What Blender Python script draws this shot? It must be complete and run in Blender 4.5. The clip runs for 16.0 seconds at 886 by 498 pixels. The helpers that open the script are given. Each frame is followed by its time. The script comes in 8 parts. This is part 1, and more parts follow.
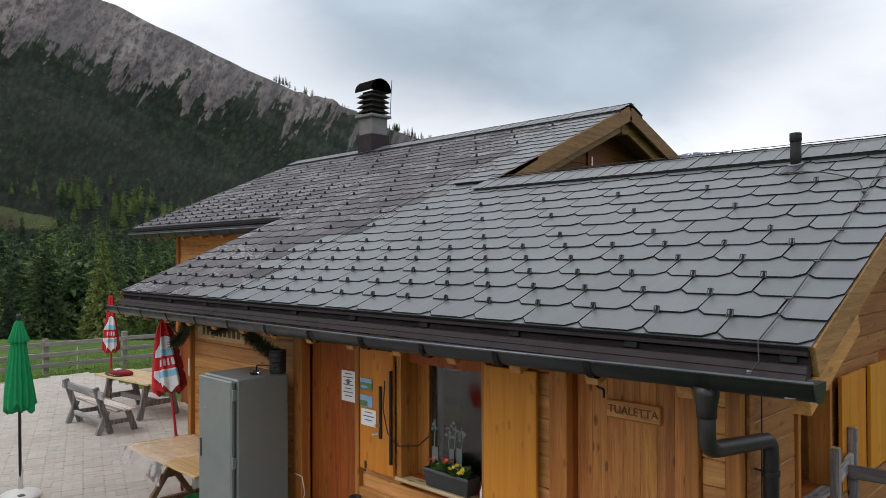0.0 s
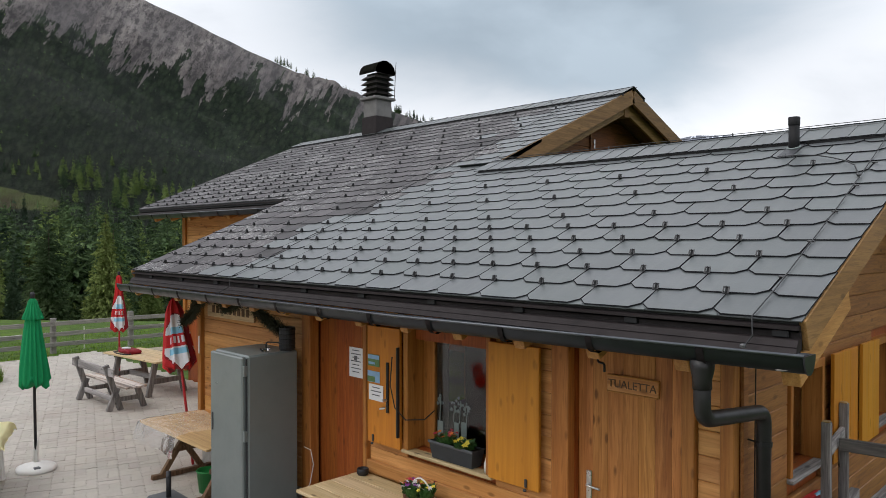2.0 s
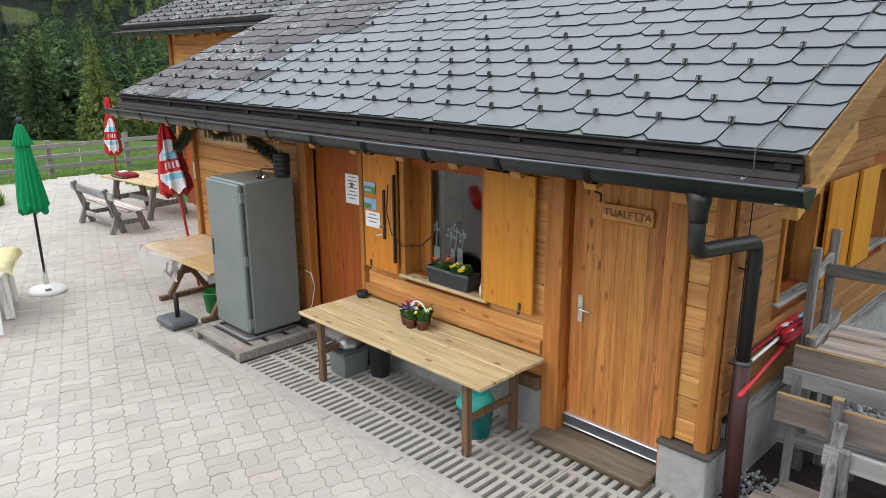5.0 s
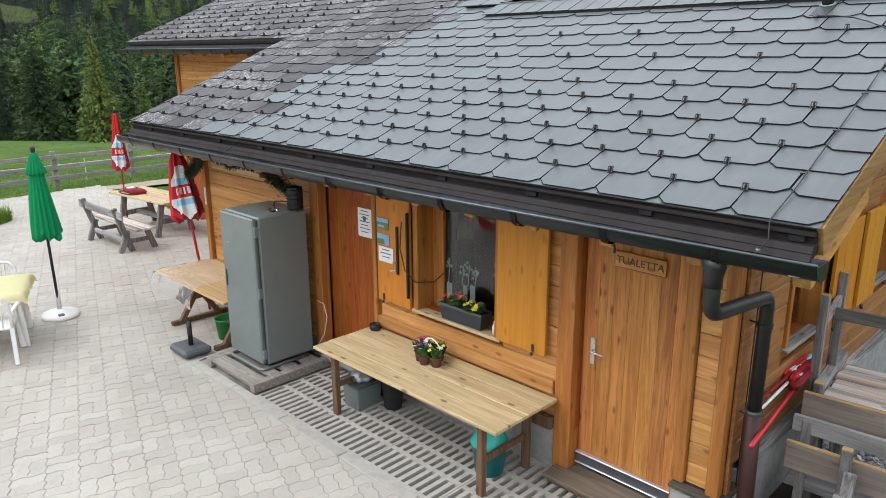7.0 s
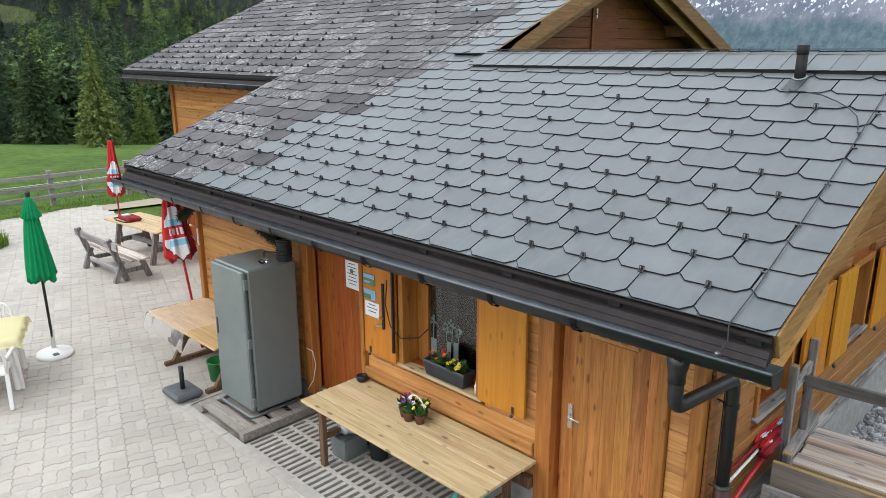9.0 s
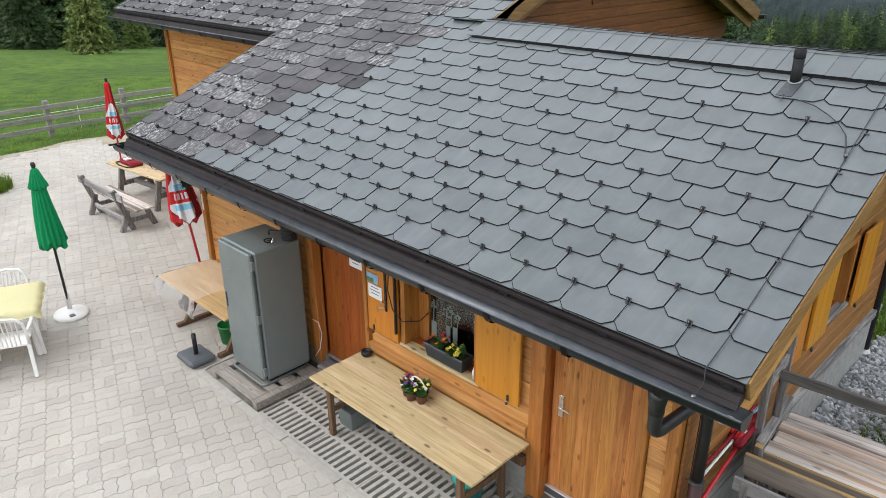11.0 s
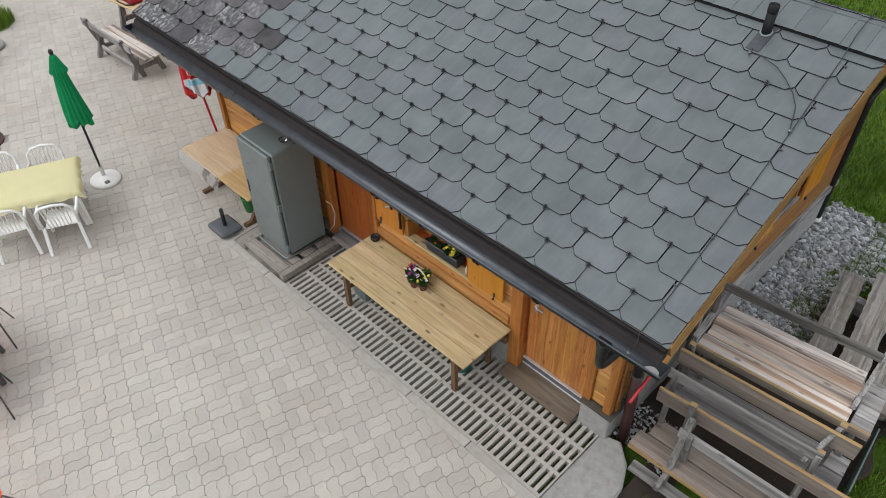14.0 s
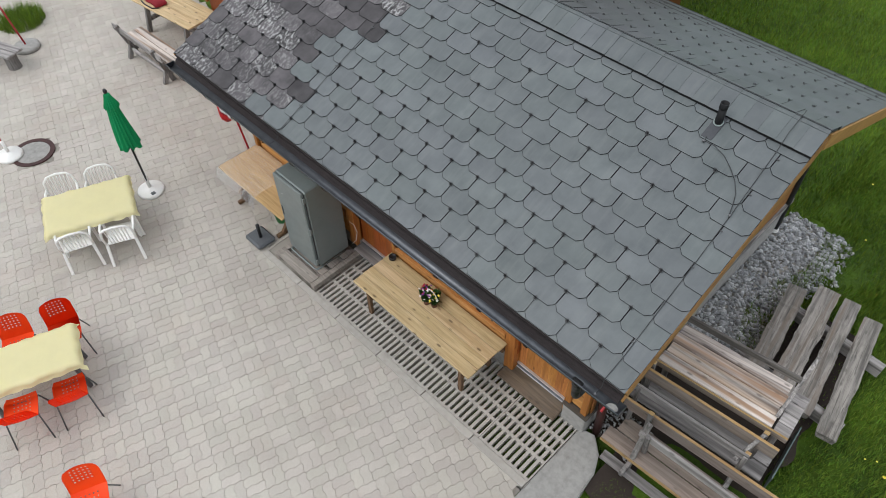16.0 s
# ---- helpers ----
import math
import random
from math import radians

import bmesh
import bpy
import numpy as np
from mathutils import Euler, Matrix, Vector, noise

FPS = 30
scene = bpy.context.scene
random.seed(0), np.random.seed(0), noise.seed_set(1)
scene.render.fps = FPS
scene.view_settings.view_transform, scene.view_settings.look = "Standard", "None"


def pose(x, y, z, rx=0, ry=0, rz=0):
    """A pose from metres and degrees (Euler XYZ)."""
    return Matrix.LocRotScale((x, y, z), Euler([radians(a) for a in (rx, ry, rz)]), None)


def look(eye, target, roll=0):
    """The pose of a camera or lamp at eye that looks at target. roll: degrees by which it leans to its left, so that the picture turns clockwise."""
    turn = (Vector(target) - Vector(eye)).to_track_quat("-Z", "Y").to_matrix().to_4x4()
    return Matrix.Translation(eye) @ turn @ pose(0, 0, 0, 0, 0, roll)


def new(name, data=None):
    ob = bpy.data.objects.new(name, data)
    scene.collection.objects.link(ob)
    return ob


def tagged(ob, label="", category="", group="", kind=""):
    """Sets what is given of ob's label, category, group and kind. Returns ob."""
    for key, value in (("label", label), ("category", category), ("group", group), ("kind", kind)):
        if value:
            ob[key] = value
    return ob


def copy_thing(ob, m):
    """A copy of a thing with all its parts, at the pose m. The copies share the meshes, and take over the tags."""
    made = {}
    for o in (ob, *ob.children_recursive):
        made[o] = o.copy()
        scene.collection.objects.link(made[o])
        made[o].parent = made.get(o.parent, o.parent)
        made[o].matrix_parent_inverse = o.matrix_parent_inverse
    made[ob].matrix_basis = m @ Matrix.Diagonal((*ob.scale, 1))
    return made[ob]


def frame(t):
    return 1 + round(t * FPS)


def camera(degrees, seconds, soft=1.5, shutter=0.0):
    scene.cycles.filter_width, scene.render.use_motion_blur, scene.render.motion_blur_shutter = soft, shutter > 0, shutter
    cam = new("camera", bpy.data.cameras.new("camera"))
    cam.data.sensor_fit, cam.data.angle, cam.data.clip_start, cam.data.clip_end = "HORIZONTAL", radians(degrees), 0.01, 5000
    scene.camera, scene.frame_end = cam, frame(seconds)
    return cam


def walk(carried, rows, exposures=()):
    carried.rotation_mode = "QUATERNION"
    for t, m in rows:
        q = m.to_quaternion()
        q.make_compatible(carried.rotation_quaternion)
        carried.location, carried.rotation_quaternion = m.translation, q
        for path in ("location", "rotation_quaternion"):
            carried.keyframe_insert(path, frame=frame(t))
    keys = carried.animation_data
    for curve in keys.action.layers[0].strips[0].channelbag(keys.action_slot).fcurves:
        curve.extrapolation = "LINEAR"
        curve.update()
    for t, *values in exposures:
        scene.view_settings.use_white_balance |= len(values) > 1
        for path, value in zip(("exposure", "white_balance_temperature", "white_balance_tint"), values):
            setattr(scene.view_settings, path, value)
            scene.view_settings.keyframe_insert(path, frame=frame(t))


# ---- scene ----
cam = camera(63.5, 16.0, 0.8)
METRES, EYE, TILT, LEAN, TURN = 6.9, 3.2, 0.6, 0.2, 45.0
ROWS = [
    (0.0, 0.0, 0.0, 0.0, -0.0, 0.0, -0.0),
    (0.5, -0.0003, -0.0023, -0.0002, 0.08, 4.86, -0.02),
    (1.0, 0.0002, -0.0095, -0.0047, 0.07, 4.78, -0.19),
    (1.5, -0.0036, -0.019, -0.0041, 0.1, 1.88, -0.2),
    (2.0, -0.0063, -0.0269, -0.0033, 0.12, -1.39, -0.21),
    (2.5, -0.0058, -0.02, 0.0006, 0.17, -4.64, -0.18),
    (3.0, -0.0033, -0.0067, 0.0026, 0.19, -7.66, -0.11),
    (3.5, -0.002, -0.0016, 0.002, 0.16, -10.65, -0.03),
    (4.0, -0.0007, -0.0032, -0.0003, 0.12, -13.63, 0.02),
    (4.2, -0.0005, -0.0046, 0.0008, 0.1, -15.0, -0.05),
    (6.3, -0.0110, -0.0200, 0.0363, 0.03, -16.16, 0.05),
    (6.5, -0.0138, -0.0208, 0.0448, 0.02, -16.15, 0.06),
    (7.0, -0.0206, -0.0093, 0.0669, -0.01, -16.12, 0.05),
    (7.5, -0.015, -0.0005, 0.0869, -0.04, -16.08, -0.06),
    (8.0, -0.0048, -0.0034, 0.1094, -0.09, -16.08, -0.05),
    (8.5, 0.0001, -0.009, 0.1325, -0.1, -16.09, -0.06),
    (8.7, 0.0004, -0.0102, 0.1422, -0.1, -16.12, -0.06),
    (10.8, 0.0027, -0.0026, 0.2782, -0.13, -22.1, 0.08),
    (11.0, 0.002, -0.0008, 0.297, -0.14, -24.17, 0.14),
    (11.5, 0.0066, -0.0032, 0.3436, -0.13, -29.1, 0.29),
    (12.0, 0.0087, 0.0052, 0.3941, -0.06, -33.72, 0.35),
    (12.5, 0.012, 0.0089, 0.4415, -0.03, -38.3, 0.43),
    (13.0, 0.0178, 0.0055, 0.4896, -0.01, -42.91, 0.47),
    (13.5, 0.0212, 0.0023, 0.5358, 0.04, -43.4, 0.48),
    (14.0, 0.0152, 0.0013, 0.5877, 0.06, -43.39, 0.49),
    (14.5, 0.0068, 0.0057, 0.6553, 0.05, -44.48, 0.5),
    (15.0, 0.0023, -0.0012, 0.7339, 0.02, -46.05, 0.49),
    (15.5, 0.0031, -0.0073, 0.8185, 0.0, -48.01, 0.54),
    (16.0, 0.0013, -0.0114, 0.9162, -0.0, -49.92, 0.56),
]
EXPOSURES = [(0.0, 0.0, 6500, 14), (0.5, -0.42, 6440, 14), (1.0, -0.67, 6440, 14), (1.5, -0.3, 6470, 14), (2.0, 0.03, 6520, 13), (2.5, 0.23, 6530, 13), (3.5, 0.59, 6480, 12), (4.2, 0.71, 6400, 11), (6.3, 0.68, 6270, 10), (8.5, 0.7, 6260, 10), (11.0, 0.66, 6350, 11), (12.5, 0.36, 6400, 11), (13.5, 0.22, 6420, 11), (16.0, 0.21, 6400, 11)]
walk(cam, [(t, pose(0, 0, EYE, TILT, LEAN, TURN) @ pose(METRES * x, METRES * y, METRES * z, 90 + pitch, roll, yaw)) for t, x, y, z, yaw, pitch, roll in ROWS], EXPOSURES)

# ---- world and sun: a bright overcast sky with grey clouds ----
SUN_AZ, SUN_EL = 243.0, 54.0
world = bpy.data.worlds.new("overcast_sky")
scene.world = world
world.use_nodes = True
wt = world.node_tree
wt.nodes.clear()
w_out = wt.nodes.new("ShaderNodeOutputWorld")
w_bg = wt.nodes.new("ShaderNodeBackground")
w_sky = wt.nodes.new("ShaderNodeTexSky")
w_sky.sky_type = "NISHITA"
w_sky.sun_disc = False
w_sky.sun_elevation = radians(SUN_EL)
w_sky.sun_rotation = radians(90 - SUN_AZ)
w_sky.air_density, w_sky.dust_density = 1.0, 2.0
w_co = wt.nodes.new("ShaderNodeTexCoord")
w_map = wt.nodes.new("ShaderNodeMapping")
w_map.inputs["Scale"].default_value = (1.0, 1.0, 2.6)
w_map.inputs["Location"].default_value = (0.35, 0.1, 0.2)
w_n1 = wt.nodes.new("ShaderNodeTexNoise")
w_n1.inputs["Scale"].default_value = 1.7
w_n1.inputs["Detail"].default_value = 9.0
w_n1.inputs["Roughness"].default_value = 0.52
w_n1.inputs["Distortion"].default_value = 0.35
w_rmp = wt.nodes.new("ShaderNodeValToRGB")
w_rmp.color_ramp.elements[0].position = 0.34
w_rmp.color_ramp.elements[0].color = (6.0, 6.5, 6.9, 1)
w_rmp.color_ramp.elements[1].position = 0.66
w_rmp.color_ramp.elements[1].color = (11.3, 11.7, 12.0, 1)
w_mix = wt.nodes.new("ShaderNodeMix")
w_mix.data_type = "RGBA"
w_mix.inputs[0].default_value = 0.92
wt.links.new(w_co.outputs["Generated"], w_map.inputs["Vector"])
wt.links.new(w_map.outputs["Vector"], w_n1.inputs["Vector"])
wt.links.new(w_n1.outputs["Fac"], w_rmp.inputs["Fac"])
wt.links.new(w_sky.outputs["Color"], w_mix.inputs[6])
wt.links.new(w_rmp.outputs["Color"], w_mix.inputs[7])
# the grey belly of one broad cloud over the ridge
w_far = wt.nodes.new("ShaderNodeVectorMath")
w_far.operation = "DISTANCE"
w_far.inputs[1].default_value = (-0.585, 0.755, 0.98)
w_edge = wt.nodes.new("ShaderNodeMath")
w_edge.operation = "MULTIPLY_ADD"
w_edge.inputs[1].default_value = -1.0
w_belly = wt.nodes.new("ShaderNodeMapRange")
w_belly.inputs["From Min"].default_value, w_belly.inputs["From Max"].default_value = -0.34, 0.0
w_belly.interpolation_type = "SMOOTHSTEP"
w_grey = wt.nodes.new("ShaderNodeVectorMath")
w_grey.operation = "MULTIPLY"
w_tint = wt.nodes.new("ShaderNodeValToRGB")
w_tint.color_ramp.elements[0].color = (0.42, 0.49, 0.54, 1)
w_tint.color_ramp.elements[1].color = (1, 1, 1, 1)
w_flat = wt.nodes.new("ShaderNodeMapping")
w_flat.inputs["Scale"].default_value = (1.0, 1.0, 3.2)
wt.links.new(w_co.outputs["Generated"], w_flat.inputs["Vector"])
wt.links.new(w_flat.outputs["Vector"], w_far.inputs[0])
wt.links.new(w_n1.outputs["Fac"], w_edge.inputs[0])
wt.links.new(w_far.outputs["Value"], w_edge.inputs[2])
wt.links.new(w_edge.outputs[0], w_belly.inputs["Value"])
wt.links.new(w_mix.outputs[2], w_grey.inputs[0])
wt.links.new(w_belly.outputs["Result"], w_tint.inputs["Fac"])
wt.links.new(w_tint.outputs["Color"], w_grey.inputs[1])
wt.links.new(w_grey.outputs[0], w_bg.inputs["Color"])
wt.links.new(w_bg.outputs["Background"], w_out.inputs["Surface"])
# an overcast sky is brighter overhead than near the skyline
w_sep = wt.nodes.new("ShaderNodeSeparateXYZ")
w_up = wt.nodes.new("ShaderNodeMapRange")
w_up.inputs["From Min"].default_value, w_up.inputs["From Max"].default_value = 0.10, 0.50
w_up.inputs["To Min"].default_value, w_up.inputs["To Max"].default_value = 0.098, 0.142
wt.links.new(w_co.outputs["Generated"], w_sep.inputs[0])
wt.links.new(w_sep.outputs["Z"], w_up.inputs["Value"])
wt.links.new(w_up.outputs["Result"], w_bg.inputs["Strength"])

sun_data = bpy.data.lights.new("sun", "SUN")
sun_data.energy, sun_data.angle, sun_data.color = 0.85, radians(25), (1.0, 0.96, 0.9)
sun = new("sun", sun_data)
sun_dir = Vector((math.cos(radians(SUN_AZ)) * math.cos(radians(SUN_EL)), math.sin(radians(SUN_AZ)) * math.cos(radians(SUN_EL)), math.sin(radians(SUN_EL))))
sun.matrix_world = look(sun_dir * 40, (0, 0, 0))


# ---- materials ----
class Mat:
    """A node material: m.fac() and m.mix() chain colours, m.done() closes it."""

    def __init__(self, name, rough=0.6, metal=0.0, spec=0.5):
        self.m = bpy.data.materials.new(name)
        self.m.use_nodes = True
        self.t = self.m.node_tree
        self.b = self.t.nodes["Principled BSDF"]
        self.b.inputs["Roughness"].default_value = rough
        self.b.inputs["Metallic"].default_value = metal
        self.b.inputs["Specular IOR Level"].default_value = spec
        self.co = self.t.nodes.new("ShaderNodeTexCoord")
        self.geo = self.t.nodes.new("ShaderNodeNewGeometry")

    def node(self, kind, **values):
        n = self.t.nodes.new(kind)
        for k, v in values.items():
            n.inputs[k].default_value = v
        return n

    def link(self, a, b):
        self.t.links.new(a, b)

    def vec(self, scale=(1, 1, 1), space="Object", rot=(0, 0, 0)):
        n = self.node("ShaderNodeMapping", Scale=scale, Rotation=[radians(a) for a in rot])
        src = self.geo.outputs["Position"] if space == "World" else self.co.outputs[space]
        self.link(src, n.inputs["Vector"])
        return n.outputs["Vector"]

    def noise(self, vec, scale, detail=4.0, rough=0.55, distort=0.0):
        n = self.node("ShaderNodeTexNoise", Scale=scale, Detail=detail, Roughness=rough, Distortion=distort)
        self.link(vec, n.inputs["Vector"])
        return n.outputs["Fac"]

    def cells(self, vec, scale, what="Distance", feature="F1"):
        n = self.node("ShaderNodeTexVoronoi", Scale=scale)
        n.feature = feature
        self.link(vec, n.inputs["Vector"])
        return n.outputs[what]

    def ramp(self, fac, *stops):
        n = self.node("ShaderNodeValToRGB")
        r = n.color_ramp
        while len(r.elements) < len(stops):
            r.elements.new(0.5)
        for e, (p, c) in zip(r.elements, stops):
            e.position = p
            e.color = (*c, 1) if not isinstance(c, (int, float)) else (c, c, c, 1)
        self.link(fac, n.inputs["Fac"])
        return n.outputs["Color"]

    def mix(self, fac, a, b, mode="MIX"):
        n = self.node("ShaderNodeMix")
        n.data_type, n.blend_type = "RGBA", mode
        for i, v in ((0, fac), (6, a), (7, b)):
            if isinstance(v, (int, float)):
                n.inputs[i].default_value = v if i == 0 else (v, v, v, 1)
            elif isinstance(v, tuple):
                n.inputs[i].default_value = (*v, 1)
            else:
                self.link(v, n.inputs[i])
        return n.outputs[2]

    def calc(self, op, a, b=0.0):
        n = self.node("ShaderNodeMath")
        n.operation = op
        for i, v in ((0, a), (1, b)):
            if isinstance(v, (int, float)):
                n.inputs[i].default_value = v
            else:
                self.link(v, n.inputs[i])
        return n.outputs[0]

    def chance(self, per="object"):
        if per == "island":
            return self.geo.outputs["Random Per Island"]
        return self.node("ShaderNodeObjectInfo").outputs["Random"]

    def vary(self, colour, per="object", amount=0.3, hue=0.0):
        n = self.node("ShaderNodeHueSaturation")
        r = self.chance(per)
        self.link(colour, n.inputs["Color"])
        self.link(self.calc("ADD", self.calc("MULTIPLY", r, amount), 1 - amount / 2), n.inputs["Value"])
        if hue:
            self.link(self.calc("ADD", self.calc("MULTIPLY", self.calc("FRACT", self.calc("MULTIPLY", r, 7.3)), hue), 0.5 - hue / 2), n.inputs["Hue"])
        return n.outputs["Color"]

    def rough(self, fac, lo, hi):
        self.link(self.calc("ADD", self.calc("MULTIPLY", fac, hi - lo), lo), self.b.inputs["Roughness"])
        return self

    def bump(self, height, strength=0.3, dist=0.01):
        n = self.node("ShaderNodeBump", Strength=strength, Distance=dist)
        self.link(height, n.inputs["Height"])
        if self.b.inputs["Normal"].is_linked:
            self.link(self.b.inputs["Normal"].links[0].from_socket, n.inputs["Normal"])
        self.link(n.outputs["Normal"], self.b.inputs["Normal"])
        return self

    def done(self, colour):
        if isinstance(colour, tuple):
            self.b.inputs["Base Color"].default_value = (*colour, 1)
        else:
            self.link(colour, self.b.inputs["Base Color"])
        return self.m


def wood(name, dark, light, axis="x", rough=0.55, vary=0.25, weather=0.0, per="object", knots=0.6, fine=1.0, soft=0.15, lined=0.5, blotch=None):
    """Planed or weathered board, its grain along one axis."""
    m = Mat(name, rough, spec=0.35)
    long = {"x": (0.9, 16, 16), "y": (16, 0.9, 16), "z": (16, 16, 0.9)}[axis]
    lk = {"x": (3.4, 8.5, 8.5), "y": (8.5, 3.4, 8.5), "z": (8.5, 8.5, 3.4)}[axis]
    v = m.vec(tuple(a * fine for a in long))
    shift = m.node("ShaderNodeVectorMath")
    shift.operation = "ADD"
    m.link(v, shift.inputs[0])
    comb = m.node("ShaderNodeCombineXYZ")
    r = m.chance(per)
    for k, f in (("X", 31.0), ("Y", 57.0), ("Z", 83.0)):
        m.link(m.calc("MULTIPLY", r, f), comb.inputs[k])
    m.link(comb.outputs[0], shift.inputs[1])
    g = m.noise(shift.outputs[0], 1.6, 6, 0.6, 0.6)
    g2 = m.noise(shift.outputs[0], 7.0, 3, 0.5)
    col = m.ramp(g, (0.5 - soft, dark), (0.5, tuple((a + b) / 2 for a, b in zip(dark, light))), (0.5 + soft, light))
    lines = m.noise(shift.outputs[0], 4.2, 4, 0.6, 1.2)
    col = m.mix(m.calc("MULTIPLY", m.ramp(lines, (0.5, 0.0), (0.66, 1.0)), lined), col, tuple(a * 0.6 for a in dark))
    col = m.mix(m.calc("MULTIPLY", g2, 0.3), col, tuple(a * 0.62 for a in dark))
    sk = m.node("ShaderNodeVectorMath")
    sk.operation = "ADD"
    m.link(m.vec(lk), sk.inputs[0])
    m.link(comb.outputs[0], sk.inputs[1])
    kn = m.cells(sk.outputs[0], 1.0)
    kf = m.ramp(kn, (0.09, 1.0), (0.19, 0.0))
    col = m.mix(m.calc("MULTIPLY", kf, knots), col, tuple(a * 0.4 for a in dark))
    if blotch:
        bl = m.noise(shift.outputs[0], 0.75, 3, 0.5, 0.8)
        col = m.mix(m.ramp(bl, (0.5, 0.0), (0.62, 0.75)), col, blotch)
    if weather:
        w = m.noise(m.vec((0.8, 0.8, 0.8), "World"), 2.2, 5, 0.65)
        col = m.mix(m.calc("MULTIPLY", m.ramp(w, (0.35, 0.0), (0.7, 1.0)), weather), col, (0.22, 0.21, 0.2))
    col = m.vary(col, per, vary, 0.012)
    m.rough(g, rough - 0.1, rough + 0.15)
    m.bump(g2, 0.25, 0.004)
    return m.done(col)


def plain(name, colour, rough=0.5, metal=0.0, spot=0.12, scale=9.0, vary=0.0, bump=0.05, spec=0.5):
    """Paint, plastic, cloth or metal with faint stains and unevenness."""
    m = Mat(name, rough, metal, spec)
    v = m.vec()
    a = m.noise(v, scale, 5, 0.6)
    b = m.noise(v, scale * 0.17, 3)
    col = m.mix(m.calc("MULTIPLY", m.ramp(a, (0.4, 0.0), (0.75, 1.0)), spot * 2), colour, tuple(c * 0.6 for c in colour))
    col = m.mix(m.calc("MULTIPLY", b, spot), col, tuple(min(1, c * 1.25 + 0.02) for c in colour))
    if vary:
        col = m.vary(col, "object", vary)
    m.rough(a, max(0.05, rough - 0.1), min(1, rough + 0.12))
    m.bump(m.noise(v, scale * 9, 2), bump, 0.002)
    return m.done(col)


def make_slate(name, old=False, per="object"):
    m = Mat(name, 0.55, spec=0.36 if old else 0.5)
    v = m.vec((1, 1, 1), "World")
    n1 = m.noise(v, 3.2, 5, 0.6)
    n2 = m.noise(v, 46, 4, 0.6)
    if old:
        col = m.ramp(n1, (0.3, (0.033, 0.030, 0.032)), (0.7, (0.096, 0.088, 0.092)))
        col = m.vary(col, per, 0.75)
        lich = m.noise(m.vec((1.0, 0.55, 0.55), "World", (0, 0, 24)), 26, 8, 0.74)
        where = m.ramp(m.calc("FRACT", m.calc("MULTIPLY", m.chance(per), 5.7)), (0.28, 0.0), (0.6, 1.0))
        patch = m.ramp(m.noise(v, 1.3, 3), (0.4, 0.0), (0.56, 1.0))
        k = m.calc("MULTIPLY", m.ramp(lich, (0.515, 0.0), (0.555, 1.0)), m.calc("MULTIPLY", where, m.calc("ADD", m.calc("MULTIPLY", patch, 0.75), 0.2)))
        col = m.mix(m.calc("MULTIPLY", k, 0.85), col, (0.38, 0.38, 0.37))
    else:
        col = m.ramp(n1, (0.3, (0.073, 0.084, 0.087)), (0.7, (0.107, 0.119, 0.122)))
        col = m.vary(col, per, 0.2, 0.06)
        streak = m.noise(m.vec((9, 1.2, 1.2), "World"), 1.5, 4, 0.6)
        col = m.mix(m.calc("MULTIPLY", m.ramp(streak, (0.5, 0.0), (0.8, 1.0)), 0.3), col, (0.17, 0.175, 0.165))
    m.rough(n1, *((0.55, 0.75) if old else (0.34, 0.50)))
    m.bump(n2, 0.18, 0.003)
    return m.done(col)


# near-black edges: joint shadow put into the colour along with dirt on the cut
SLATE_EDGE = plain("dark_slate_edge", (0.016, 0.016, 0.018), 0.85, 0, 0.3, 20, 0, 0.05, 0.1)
SLATE = make_slate("new_fibre_slate")
SLATE_J = make_slate("new_fibre_slate_field", False, "island")
OLD_SLATE = make_slate("old_lichen_slate", True)
OLD_SLATE_J = make_slate("old_lichen_slate_field", True, "island")
W_PLANK = wood("larch_plank_x", (0.43, 0.185, 0.046), (0.70, 0.37, 0.13), "x", 0.5, 0.28, 0, "object", 0.75, 0.65, 0.17, 0.3)
# gable-end boards: same larch, darkened in colour for the overhang's shade
W_PLANK_SHADED = wood("shaded_larch_plank_y", (0.23, 0.09, 0.024), (0.40, 0.185, 0.06), "y")
W_POST = wood("larch_post", (0.33, 0.122, 0.022), (0.50, 0.215, 0.05), "z", 0.45, 0.2, 0, "object", 0.6, 0.6)
W_DOOR = wood("door_board", (0.36, 0.132, 0.029), (0.58, 0.25, 0.070), "z", 0.5, 0.3, 0, "object", 0.85, 0.62, 0.13, 0.6)
W_PANEL = wood("panel_board", (0.26, 0.064, 0.010), (0.40, 0.115, 0.021), "z", 0.45, 0.12)
W_SHUT = wood("shutter_board", (0.50, 0.185, 0.016), (0.66, 0.275, 0.030), "z", 0.40, 0.08, 0, "object", 0.45, 0.5, 0.25, 0.15)
W_RAFTER = wood("rafter", (0.40, 0.18, 0.05), (0.58, 0.31, 0.10), "y", 0.6)
W_BARGE = wood("bargeboard", (0.26, 0.132, 0.040), (0.45, 0.25, 0.088), "y", 0.6)
W_GABLE = wood("tall_gable_board", (0.145, 0.078, 0.024), (0.27, 0.155, 0.056), "y", 0.6, 0.15)
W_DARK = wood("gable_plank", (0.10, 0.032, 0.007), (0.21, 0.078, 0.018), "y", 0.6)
W_SOFFIT = wood("soffit", (0.14, 0.065, 0.022), (0.24, 0.12, 0.045), "y", 0.7)
W_TABLE = wood("pale_spruce_top", (0.46, 0.325, 0.155), (0.74, 0.58, 0.345), "x", 0.5, 0.2, 0.12, "object", 1.0, 0.5, 0.2, 0.45)
W_LEG = wood("brown_leg", (0.10, 0.055, 0.028), (0.2, 0.12, 0.065), "z", 0.7)
